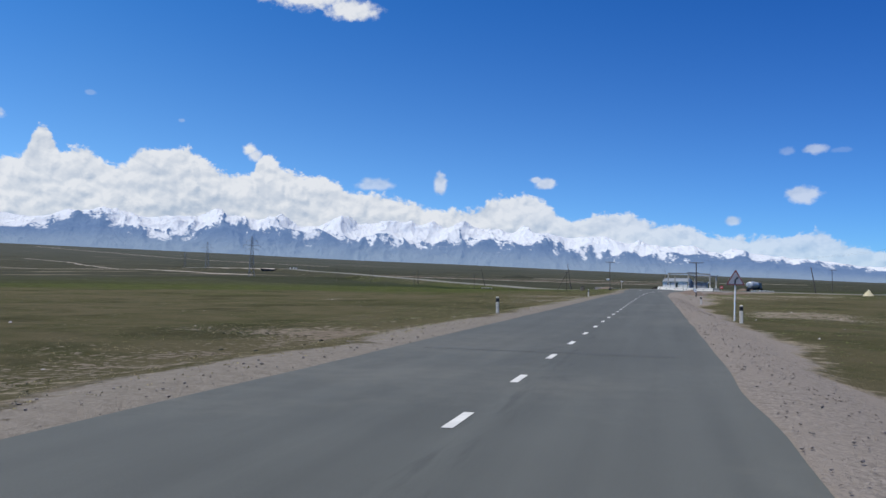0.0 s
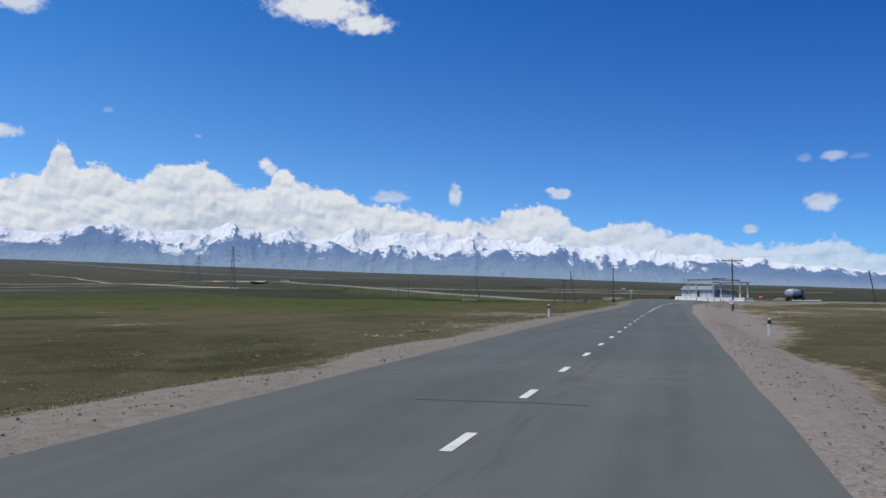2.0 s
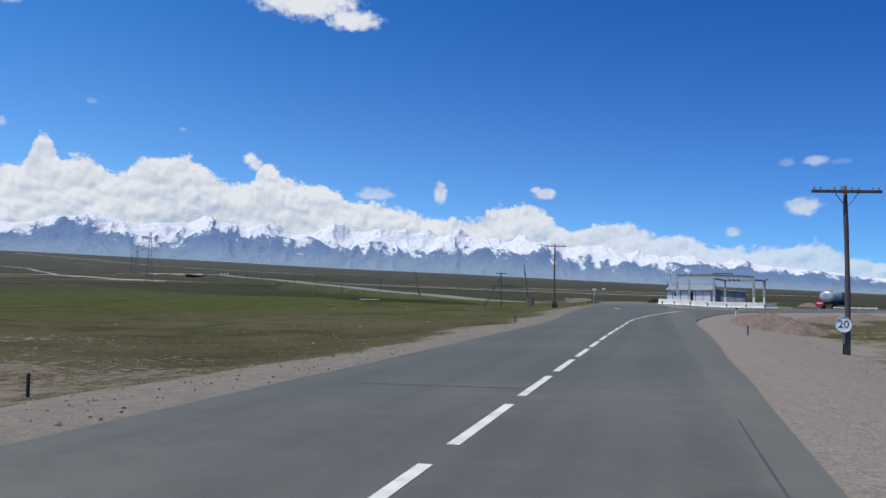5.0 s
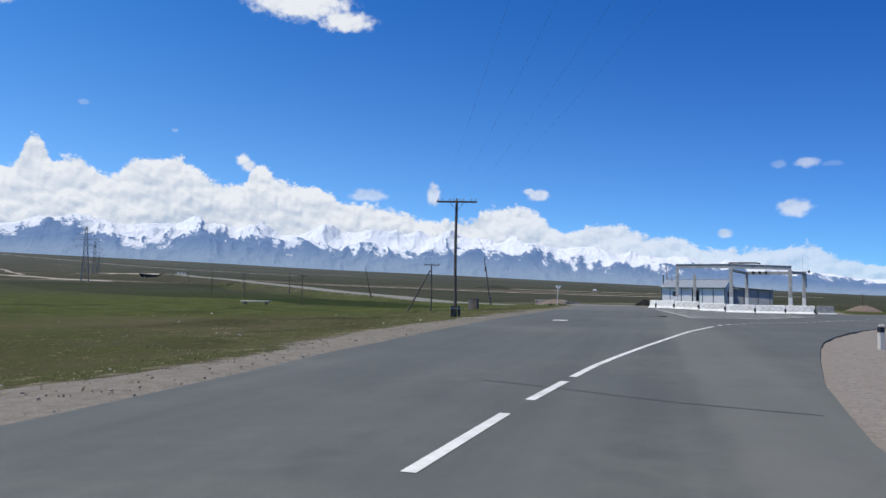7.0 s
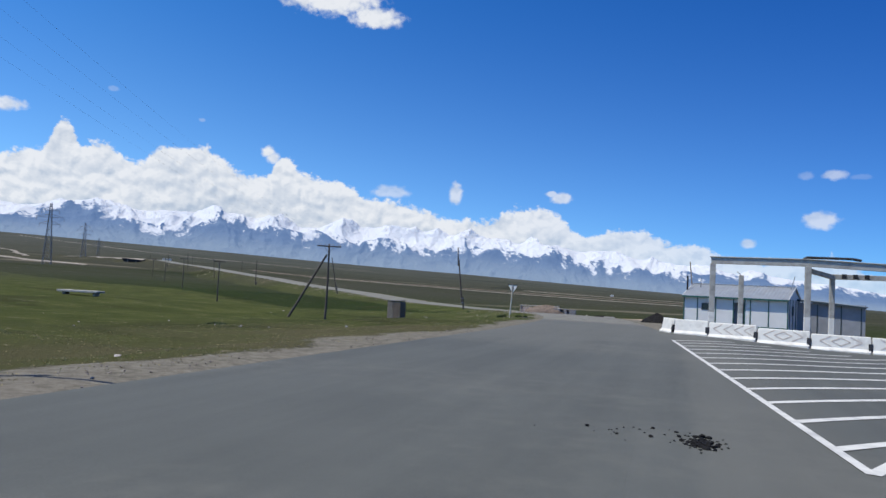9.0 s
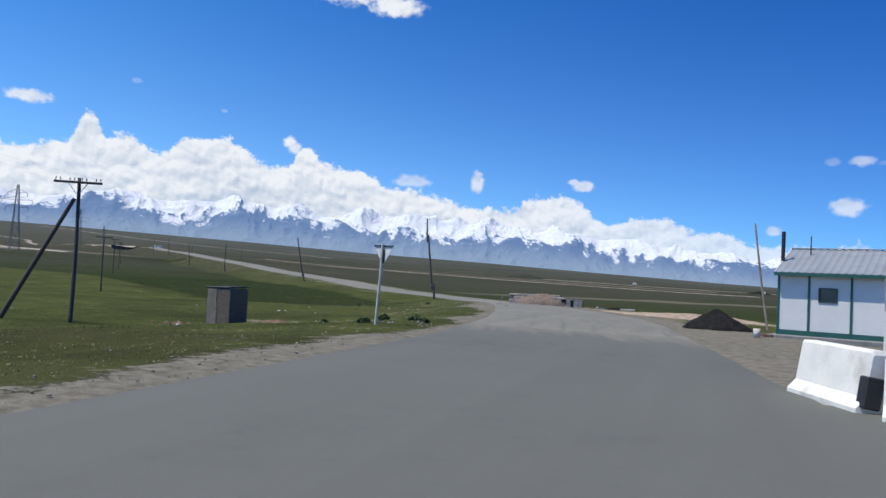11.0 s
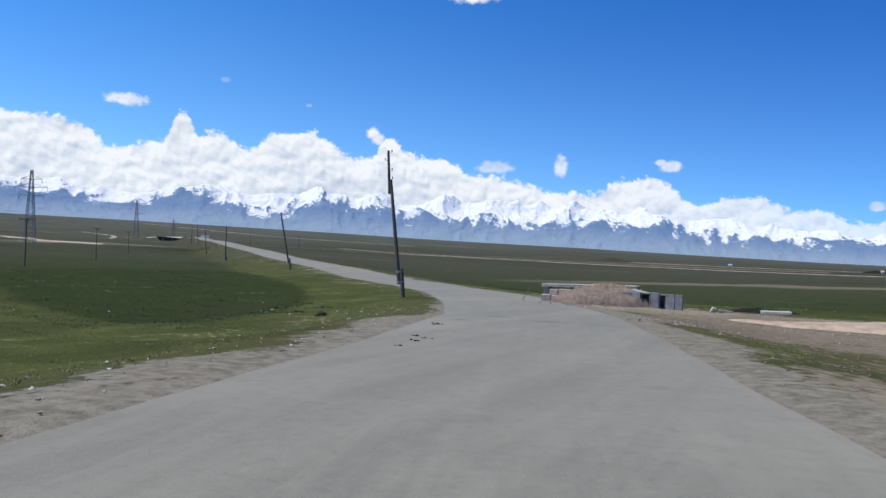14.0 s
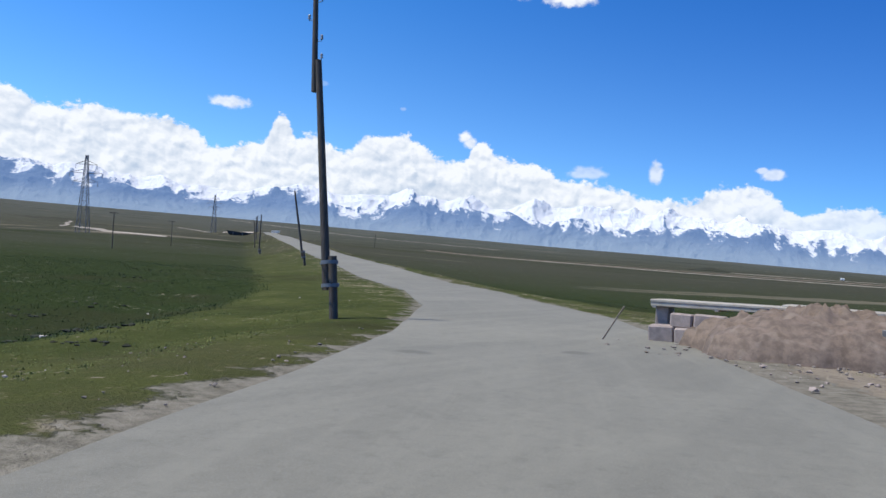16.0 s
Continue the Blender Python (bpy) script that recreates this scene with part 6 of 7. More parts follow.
# ---- small brick hut ----
def build_hut():
    x, y = -21.9, 198.8
    p = thing("brick_hut", pose(x, y, gz(x, y) + 0.02, 0, 0, 3), "small grey brick hut with a flat slab roof", "hut")
    L, W, H = 1.22, 1.75, 1.86
    part("core", Shape().box((0, 0, H / 2 - 0.15), (L - 0.06, W - 0.06, H + 0.25)), "plaster", p)
    r = random.Random(3)
    bl, bh = 0.255, 0.078
    proto = {}
    rows = int(H / bh)
    for row in range(rows):
        z = 0.04 + row * bh
        for face in range(2):
            ln, off, ang = ((L, W / 2, 0), (W, L / 2, 90))[face]
            u = -ln / 2 + (0.0 if row % 2 else -bl / 2)
            while u < ln / 2 - 0.02:
                u0, u1 = max(u, -ln / 2), min(u + bl - 0.014, ln / 2)
                u += bl
                if u1 - u0 < 0.05:
                    continue
                w = round(u1 - u0, 3)
                if w not in proto:
                    me = bpy.data.meshes.new("brick")
                    q = Shape().box((0, 0, 0), (w, 0.05, bh - 0.014))
                    me.from_pydata(q.v, [], q.f)
                    me.materials.append(MAT["brick"])
                    proto[w] = me
                ob = new("brick", proto[w])
                ob.parent = p
                ob.matrix_basis = pose(0, 0, 0, 0, 0, ang) @ pose((u0 + u1) / 2, -off + r.uniform(-0.006, 0.004), z, 0, 0, r.uniform(-0.6, 0.6))
    part("roof_slab", Shape().box((0, 0, H + 0.05), (L + 0.07, W + 0.07, 0.07), pose(0, 0, 0, 0.8, -1.8), edge=0.02), "black", p, "dark crooked roof slab")
    part("plaster_patch", Shape().slab([(-L / 2, 0.02), (-0.1, 0.02), (-0.06, 0.9), (-0.13, 1.3), (-0.08, H - 0.06), (-L / 2, H - 0.04)], 0.0, 0.02, pose(0, -W / 2 - 0.03, 0, 90)), "plaster", p, "smooth grey plaster left on the bricks")
    part("doorway", Shape().box((-L / 2 + 0.0, 0.05, 0.85), (0.05, 0.7, 1.6)), "trim_dark", p)


build_hut()


# ---- heaps, slabs and blocks ----
def heap(name, x, y, rx, ry, h, mat, label, category, seed, power=1.3, turn=0.0, sharp=0.0, rough=1.0):
    """A loose heap with a ragged foot and lumps."""
    r = np.random.default_rng(seed)
    na, nr = 56, 16
    s = Shape()
    a = np.linspace(0, 2 * np.pi, na, endpoint=False)
    edge = 1 + 0.16 * np.sin(2 * a + seed) + 0.09 * np.sin(5 * a + 1.3 * seed) + 0.05 * r.normal(size=na)
    g0 = gz(x, y)
    ca, sa = math.cos(radians(turn)), math.sin(radians(turn))
    t = np.repeat(np.arange(nr + 1) / nr, na)
    u, w = np.tile(np.cos(a) * edge, nr + 1) * rx * t, np.tile(np.sin(a) * edge, nr + 1) * ry * t
    px, py = u * ca - w * sa, u * sa + w * ca
    k = (1 - t) ** power if not sharp else (1 - t) * (1 - sharp) + sharp * (1 - t) ** 2
    lump = h * (0.07 * np.sin(3.1 * px + seed) * np.sin(2.7 * py) + 0.05 * np.sin(7 * px + 5 * py)) * (1 - t) * rough + r.normal(size=t.size) * 0.035 * h * rough * (t < 0.98) * (t > 0)
    z = land(x + px, y + py)[0] - g0 + h * k + lump - 0.12 * (t > 0.999)
    s.v = np.stack([px, py, z], 1).tolist()
    s.f = [(j * na + i, (j + 1) * na + i, (j + 1) * na + (i + 1) % na, j * na + (i + 1) % na) for j in range(1, nr) for i in range(na)]
    s.f += [(0, na + i, na + (i + 1) % na) for i in range(na)]
    s.s = [True] * len(s.f)
    ob = part(name, s, mat)
    ob.matrix_basis = pose(x, y, g0)
    return tagged(ob, label, category)


heap("coal_mound", 1.48, 199.3, 1.2, 1.5, 0.84, "coal", "black heap of coal beside the road", "heap", 2, 0.85)
heap("earth_mound", -18.0, 266.2, 4.1, 2.3, 1.38, "clay", "long brown-grey mound of dug earth beside the road", "mound", 5, 0.42, turn=16, rough=1.5)
# black strip on the ground, built as a low heap
heap("earth_bank", -8.6, 267.9, 2.4, 0.5, 0.32, "coal", "low black bank beside broken concrete", "bank", 15, 0.8)
heap("sand_heap", 42.9, 110.4, 0.85, 0.8, 1.35, "sand", "pale yellow heap of sand on the grass", "heap", 8, 1.0)
heap("earth_mound", 63.0, 300.0, 9.0, 7.0, 1.8, "clay", "low reddish earth mound on the plain", "mound", 9, 0.8)
heap("earth_bank", 0.5, 258.5, 10.0, 2.2, 0.5, "pale_earth", "low pale earth bank above the plain", "bank", 12, 0.7, turn=7)
heap("brick_rubble", -20.0, 200.3, 1.25, 0.7, 0.26, "rubble_brick", "flat heap of reddish brick rubble behind a hut", "rubble", 26, 0.8, rough=2.5)


heap("earth_mound", 8.9, 99.0, 2.2, 8.0, 0.8, "clay", "low brown hummock of stony earth beside the gravel", "mound", 21, 0.7, rough=2.0)
heap("earth_mound", 14.6, 112.0, 2.4, 3.6, 0.42, "clay", "low reddish hummock of earth on the grass", "mound", 22, 0.7, rough=2.0)
heap("earth_mound", 19.5, 124.5, 3.0, 2.6, 0.5, "clay", "low reddish hummock of earth near the bend", "mound", 23, 0.7, rough=2.0)
heap("earth_mound", 28.3, 199.8, 2.3, 1.5, 0.75, "clay", "small reddish earth mound behind the bend", "mound", 24, 0.7, rough=1.6)


heap("earth_bank", 61.6, 993.0, 12.0, 5.0, 2.6, "coal", "low black bank on the far plain", "bank", 41, 0.8)
heap("earth_bank", -233.0, 1300.0, 34.0, 9.0, 4.5, "peat", "long dark bank on the far plain", "bank", 42, 0.7, turn=-12)


def build_far_hut(x, y, w, label):
    p = thing("white_hut", pose(x, y, gz(x, y), 0, 0, 15), label, "hut", "far huts")
    part("wall", Shape().box((0, 0, 0.8), (w, w * 0.6, 2.2), edge=0.05), "white", p)
    part("roof", Shape().add([(-w * 0.55, -w * 0.36, 1.9), (w * 0.55, -w * 0.36, 1.9), (w * 0.55, w * 0.36, 1.9), (-w * 0.55, w * 0.36, 1.9), (-w * 0.55, 0, 2.6), (w * 0.55, 0, 2.6)],
                              [(0, 1, 5, 4), (2, 3, 4, 5), (0, 4, 3), (1, 2, 5), (0, 3, 2, 1)]), "panel", p)
    part("door", Shape().box((0, -w * 0.3 - 0.03, 0.9), (1.0, 0.06, 1.9)), "dark_panel", p)


build_far_hut(-85.0, 1383.0, 4.6, "small white hut far out on the plain")
build_far_hut(66.0, 989.0, 2.4, "small white hut beside a black bank")


def build_bits():
    """Lone post and low white rail by the road."""
    x, y = 28.4, 201.6
    p = thing("wooden_post", pose(x, y, gz(x, y), 0, 1.5, 20), "lone dark wooden post behind an earth mound", "post")
    part("post", bent_pole(Shape(), 2.3, 0.075, 0.06, (0, 0), 31), "pole", p)
    x0, y0, x1, y1 = 28.8, 182.6, 34.6, 181.6
    g = gz(x0, y0)
    p = thing("guard_rail", pose(x0, y0, g, 0, 0, math.degrees(math.atan2(y1 - y0, x1 - x0))), "low white-painted rail on short posts", "rail")
    l = math.hypot(x1 - x0, y1 - y0)
    for k in range(6):
        part("post", Shape().box((l * k / 5, 0, 0.12), (0.12, 0.12, 0.95), edge=0.015), "white", p)
    part("rail", Shape().box((l / 2, -0.085, 0.48), (l + 0.3, 0.05, 0.14), edge=0.012), "white", p)


build_bits()


def build_bucket():
    x, y = 2.75, 194.3
    p = thing("bucket", pose(x, y, gz(x, y)), "whitish metal bucket standing near the cabin", "bucket")
    part("pail", Shape().lathe([(0.0, 0.0), (0.095, 0.0), (0.125, 0.32), (0.115, 0.32), (0.09, 0.02), (0.0, 0.02)], 20), "post_paint", p)
    part("bail", Shape().tube((-0.12, 0, 0.3), (-0.08, 0.1, 0.24), 0.006, 0.006, 5).tube((-0.08, 0.1, 0.24), (0.08, 0.1, 0.24), 0.006, 0.006, 5).tube((0.08, 0.1, 0.24), (0.12, 0, 0.3), 0.006, 0.006, 5), "steel", p)
    for x, y, t in ((3.15, 195.4, 20), (3.3, 195.9, -35), (3.05, 196.1, 70)):
        s = Shape().box((0, 0, 0.04), (0.25, 0.12, 0.1), edge=0.008)
        ob = part("loose_brick", s, "rubble_brick")
        ob.matrix_basis = pose(x, y, gz(x, y), 0, 0, t)
        tagged(ob, "loose reddish brick lying beside a bucket", "brick", "loose bricks")


build_bucket()


def block(name, x, y, z, size, turn, tilt, mat, label, category, group="", edge=0.03):
    s = Shape().box((0, 0, 0), size, edge=edge)
    ob = part(name, s, mat)
    ob.matrix_basis = pose(x, y, z, tilt[0], tilt[1], turn)
    return tagged(ob, label, category, group)


def build_stack():
    # long slab lying over smaller blocks
    def gb(x, y):
        return gz(x, y)
    for (x, y, s, t) in ((-22.55, 266.9, (0.75, 0.6, 0.52), 6), (-21.7, 266.8, (0.78, 0.6, 0.5), -5), (-20.95, 266.9, (0.6, 0.6, 0.48), 4)):
        block("stone_block", x, y, gb(x, y) + s[2] / 2 - 0.04, s, t, (2, -2), "block", "rough pinkish stone block under a slab", "stone block", "stacked blocks", 0.05)
    for (x, y, s, t) in ((-21.95, 266.95, (0.66, 0.55, 0.44), -4), (-21.15, 266.9, (0.9, 0.55, 0.46), 3)):
        block("stone_block", x, y, gb(x, y) + 0.48 + s[2] / 2 - 0.06, s, t, (-2, 1), "block", "rough pinkish stone block under a slab", "stone block", "stacked blocks", 0.05)
    block("stone_block", -22.75, 267.9, gb(-22.75, 267.9) + 0.48, (0.4, 0.9, 1.05), 3, (0, 0), "block", "upright concrete block under a slab", "stone block", "stacked blocks", 0.03)
    for x, l, z, roll in ((-21.0, 4.0, 0.0, -0.6), (-17.7, 3.1, 0.06, 0.9)):
        p = thing("ribbed_slab", pose(x, 267.7, z, 0, roll, -4), "long ribbed concrete slab lying on stone blocks", "concrete slab", "stacked slabs")
        part("plate", Shape().box((0, 0, 0.08), (l, 1.3, 0.09), edge=0.02), "slab", p)
        for yy in (-0.57, 0.57):
            part("rib", Shape().box((0, yy, -0.02), (l - 0.02, 0.12, 0.13), edge=0.02), "slab", p)
        for xx in (-l / 2 + 0.12, 0.0, l / 2 - 0.12):
            part("rib", Shape().box((xx, 0, -0.04), (0.14, 1.24, 0.2), edge=0.02), "slab", p)
    block("concrete_slab", -15.6, 266.5, gb(-15.6, 266.5) + 1.02, (1.7, 0.5, 0.1), -12, (4, 11), "slab", "thin pale slab lying on the earth mound", "concrete slab")
    # row of channel blocks standing on end, with two open boxes between
    for i, (x0, x1, t) in enumerate(((-16.78, -16.2, 3), (-16.17, -15.57, -2), (-14.93, -14.41, 2), (-13.94, -13.40, -1), (-13.38, -12.93, 2))):
        x, y, w = (x0 + x1) / 2, 265.15 + 0.12 * (x0 + 17) / 4, x1 - x0
        p = thing("channel_block", pose(x, y, gb(x, y) - 0.04, 1.0 * (-1) ** i, 0.5, t), "grey concrete channel block standing on end", "concrete block", "channel blocks")
        part("web", Shape().box((0, -0.3, 0.52), (w, 0.12, 1.06), edge=0.02), "dark_concrete", p)
        for sx in (-1, 1):
            part("flange", Shape().box((sx * (w / 2 - 0.05), 0.05, 0.52), (0.1, 0.58, 1.04), edge=0.02), "dark_concrete", p)
    for x, w in ((-15.25, 0.58), (-14.175, 0.42)):
        p = thing("concrete_box", pose(x, 265.3, gb(x, 265.3) - 0.04), "open-fronted grey concrete box, dark inside", "concrete block", "channel blocks")
        part("lid", Shape().box((0, 0.0, 0.96), (w, 0.75, 0.08), edge=0.01), "dark_concrete", p)
        part("back", Shape().box((0, 0.42, 0.48), (w, 0.08, 1.0), edge=0.01), "dark_concrete", p)
        for sx in (-1, 1):
            part("side", Shape().box((sx * (w / 2 - 0.025), 0.02, 0.46), (0.05, 0.72, 0.92), edge=0.01), "dark_concrete", p)
    block("concrete_slab", -7.4, 267.3, gb(-7.4, 267.3) + 0.07, (1.8, 1.1, 0.2), 6, (0, 0), "concrete", "pale concrete slab lying on the bank", "concrete slab")
    block("rubble_piece", -11.15, 266.4, gb(-11.15, 266.4) + 0.14, (0.3, 0.25, 0.36), 30, (18, 24), "concrete", "tilted piece of broken concrete", "rubble", "rubble")
    block("rubble_piece", -10.4, 266.6, gb(-10.4, 266.6) + 0.06, (0.9, 0.35, 0.18), 12, (0, 6), "dark_concrete", "flat piece of broken concrete", "rubble", "rubble")
    st = Shape().tube((0, 0, -0.3), (0.75, 0.1, 1.0), 0.028, 0.022, 7)
    ob = part("stake", st, "pale_pole")
    ob.matrix_basis = pose(-24.0, 265.2, gb(-24.0, 265.2))
    tagged(ob, "thin slanting wooden stake at the roadside", "stake")
    # slab lying on stones in the left meadow
    p = thing("meadow_slab", pose(-53.2, 194.0, gb(-53.2, 194.0), 0, 0, 12), "flat concrete slab resting on blocks in the meadow", "concrete slab")
    part("plate", Shape().box((0, 0, 0.38), (4.1, 1.6, 0.2), edge=0.03), "concrete", p)
    for xx in (-1.6, 1.5):
        part("support", Shape().box((xx, 0.1, 0.13), (0.3, 0.8, 0.34), edge=0.03), "block", p)


build_stack()


def build_ramp():
    """Long dark shape by the far road, built as a trough."""
    x, y = -318.5, 549.0
    p = thing("dark_trough", pose(x, y, gz(x, y) - 0.3, 0, 0, 30), "long dark trough-like shape beside the far road", "trough")
    part("hull", Shape().add([(-9, -1.5, 0.2), (7, -1.5, 0.0), (7, 1.5, 0.0), (-9, 1.5, 0.2), (-10.5, -1.9, 2.5), (9.5, -1.9, 1.2), (9.5, 1.9, 1.2), (-10.5, 1.9, 2.5)],
                             [(0, 1, 5, 4), (1, 2, 6, 5), (2, 3, 7, 6), (3, 0, 4, 7), (0, 3, 2, 1), (4, 5, 6, 7)]), "black", p)
    for xx in (-7, -2, 3, 7):
        part("rib", Shape().box((xx, 0, 0.9), (0.25, 3.95, 1.8)), "lattice", p)
    for xx, yy in ((-303.5, 552.5), (-299.5, 550.5), (-296.0, 548.5)):
        b = thing("marker_block", pose(xx, yy, gz(xx, yy), 0, 0, 30), "small whitewashed block beside the far road", "block", "marker blocks")
        part("block", Shape().box((0, 0, 0.5), (1.3, 0.5, 1.1), edge=0.05), "whitewash", b)


build_ramp()


# ---- manhole and spilled dirt ----
def build_manhole():
    x, y = -1.98, 128.75
    p = thing("manhole", pose(x, y, float(road_z(np.array(x), np.array(y))) + 0.004), "round manhole cover ringed with white paint", "manhole")
    part("collar", Shape().lathe([(0.0, 0.003), (0.46, 0.003), (0.49, -0.01)], 32), "seal", p)
    part("painted_ring", Shape().lathe([(0.26, 0.010), (0.375, 0.010), (0.385, 0.004)], 32), "whitewash", p)
    part("cover", Shape().lathe([(0.0, 0.016), (0.25, 0.016), (0.255, 0.006)], 28), "whitewash", p)


build_manhole()


def scatter(name, pts, size, mat, label, category, seed, kind="stuff", flat=0.6, surface=land, jag=0.28):
    """Loose stones or clods, each a small uneven lump, in one mesh."""
    r = np.random.default_rng(seed)
    bm = bmesh.new()
    bmesh.ops.create_icosphere(bm, subdivisions=1, radius=1.0)
    base = np.array([v.co[:] for v in bm.verts])
    bm.verts.index_update()
    tri = np.array([[v.index for v in f.verts] for f in bm.faces])
    bm.free()
    n = len(pts)
    pts = np.asarray(pts, float)
    z = surface(pts[:, 0], pts[:, 1])
    z = z[0] if isinstance(z, tuple) else z
    sc = size[0] + (size[1] - size[0]) * r.random(n) ** 2.6
    k = len(base)
    v = base[None] * (1 + jag * r.normal(size=(n, k, 1)).clip(-1.5, 1.5))
    an = r.random(n) * 6.283
    c, s = np.cos(an), np.sin(an)
    st = 0.7 + 0.6 * r.random((n, 1))
    x = v[:, :, 0] * st
    v = np.stack([x * c[:, None] - v[:, :, 1] * s[:, None], x * s[:, None] + v[:, :, 1] * c[:, None], v[:, :, 2] * flat], -1) * sc[:, None, None]
    v[:, :, 0] += pts[:, 0:1]
    v[:, :, 1] += pts[:, 1:2]
    v[:, :, 2] += (z + sc * flat * 0.35)[:, None]
    f = (tri[None] + (np.arange(n) * k)[:, None, None]).reshape(-1, 3)
    ob = sheet(name, v.reshape(-1, 3).tolist(), f.tolist(), MAT[mat], False)
    return tagged(ob, label, category, kind=kind)


def on_road(x, y):
    return road_z(x, y)


def off_road_points(n, x0, x1, y0, y1, lo, hi, seed):
    """Points whose gap to the pavement lies between lo and hi."""
    r = np.random.default_rng(seed)
    x, y = x0 + (x1 - x0) * r.random(n), y0 + (y1 - y0) * r.random(n)
    _, off, on, _ = land(x, y)
    ok = ~on & (off > lo) & (off < hi)
    return np.stack([x[ok], y[ok]], 1)


a = off_road_points(9000, 3.3, 9.5, -62, 30, 0.05, 2.4, 1)
scatter("gravel", a, (0.008, 0.030), "pebble", "loose pinkish-grey gravel on the road shoulder", "gravel", 2)
a = off_road_points(6000, -8, -3.8, -62, 190, 0.05, 1.9, 3)
scatter("gravel", a, (0.008, 0.034), "pebble", "loose grey gravel along the grass verge", "gravel", 4)
a = off_road_points(5200, -30, 8, 175, 292, 0.1, 4.5, 5)
scatter("gravel", a, (0.008, 0.04), "pebble", "loose stones along the side road", "gravel", 6)
a = off_road_points(420, -60, 20, -60, 300, 3.0, 30, 7)
scatter("field_stones", a, (0.03, 0.10), "stone", "pale stones lying in the turf", "stones", 8)
r_ = np.random.default_rng(9)
q = np.stack([r_.normal(-18.4, 1.9, 420), r_.normal(264.6, 1.1, 420)], 1)
scatter("spoil_stones", q[q[:, 1] < 265.0 - 0.3 * (q[:, 0] + 18.4)], (0.015, 0.075), "pebble", "stones fallen round the earth mound", "stones", 19)
def cluster(name, spots, n, size, mat, label, category, seed, flat=0.6):
    """Loose pieces gathered round some spots: x, y, reach along x and y."""
    r = np.random.default_rng(seed)
    q = np.vstack([np.stack([r.normal(x, a, n), r.normal(y, b, n)], 1) for x, y, a, b in spots])
    _, off, on, _ = land(q[:, 0], q[:, 1])
    return scatter(name, q[~on & (off > 0.3)], size, mat, label, category, seed, flat=flat)


cluster("bank_stones", [(-28.5, 249.6, 1.2, 0.5), (-25.6, 247.3, 0.8, 0.4), (-22.4, 241.6, 0.7, 0.8), (-24, 244.5, 0.8, 0.8), (-21.8, 238.5, 0.8, 1.0)], 9, (0.02, 0.07), "stone", "whitish stones at the foot of the embankment", "stones", 70)
cluster("bank_stones", [(-11.8, 16.2, 0.7, 0.7), (-13.6, 32.7, 1.1, 0.9), (-10.8, 20.8, 0.9, 0.5), (-11.0, 31, 0.8, 1.2), (-10.0, 130, 0.6, 1.2), (-17, 163, 1.2, 1.0), (-38, 33, 2.0, 0.8), (-12.5, 56, 0.8, 2)], 18, (0.015, 0.075), "stone", "pale stones in eroded turf", "stones", 71)
cluster("bank_stones", [(-18.8, 60.4, 1.4, 0.5), (-15.1, 58.5, 1.2, 0.5), (-14.2, 55.3, 1.0, 0.4), (-21.5, 72.5, 1.5, 0.4), (-10.7, 53.6, 0.6, 1.2), (-9.6, 50.2, 0.4, 1.0), (-13.8, 64.2, 0.8, 0.7), (7.4, 77, 0.7, 2.0), (8.5, 86, 0.9, 3), (9.3, 62, 0.8, 5)], 14, (0.015, 0.055), "pebble", "pale stones along eroded turf and earth", "stones", 76)
cluster("bank_stones", [(-11.4, 133.2, 0.5, 0.6), (-13.0, 118.6, 0.6, 0.3), (-15.2, 120.8, 0.5, 0.3)], 4, (0.02, 0.06), "crust", "white stones in the grass below the pole", "stones", 77)
cluster("bank_stones", [(-18.1, 205.7, 0.5, 0.4), (-22.0, 221.4, 0.5, 0.4), (-20.3, 220.1, 0.5, 0.4), (-32.3, 215.2, 0.5, 0.4), (-26.0, 211.3, 0.5, 0.4)], 3, (0.02, 0.07), "whitewash", "stray white stones on the grassy bank", "stones", 78)
cluster("turf_clods", [(-16, 56, 1.2, 0.3), (-14.2, 56.0, 1.2, 0.25), (-17, 61, 1.5, 0.3), (-14.7, 138.9, 0.4, 0.3), (-11.6, 16.8, 0.9, 0.3), (-13.2, 33.2, 1.3, 0.3), (-10.4, 20.3, 0.5, 0.2), (-66.5, 67, 2.0, 0.8), (-67, 64, 2.0, 0.8), (-9.4, -42, 0.8, 1.2), (-12, -36, 1.5, 0.4)], 9, (0.03, 0.10), "peat", "dark broken turf edges in the steppe", "clods", 72, 0.5)
# dark lumps added in place of small dark pits in the turf
cluster("hummocks", [(-63.6, 278.8, 1.6, 0.9), (-56.3, 272.0, 1.1, 1.4), (-40.8, 258.5, 1.2, 0.5), (-59.0, 264.2, 1.3, 0.5), (-47.6, 259.9, 1.0, 0.5), (-38.2, 259.6, 0.8, 0.4), (-31.6, 248.2, 0.5, 0.3),
                     (-43.5, 257.0, 0.9, 0.4), (-76.5, 292.2, 2.0, 0.7), (-70, 285, 2.0, 0.8), (-52, 266, 1.4, 0.5), (-34.5, 256, 0.8, 0.4), (-82, 270, 2.5, 0.8), (-66, 258, 2.0, 0.6)], 16, (0.05, 0.17), "peat", "dark lumps set where the dark green meadow has pits", "hummocks", 73, 0.45)
cluster("hut_rubble", [(-20.3, 200.3, 0.7, 0.5), (-19.6, 200.0, 0.7, 0.4), (-22.6, 196.9, 0.8, 0.4)], 60, (0.04, 0.16), "rubble_brick", "broken reddish brick rubble round the hut", "rubble", 74)
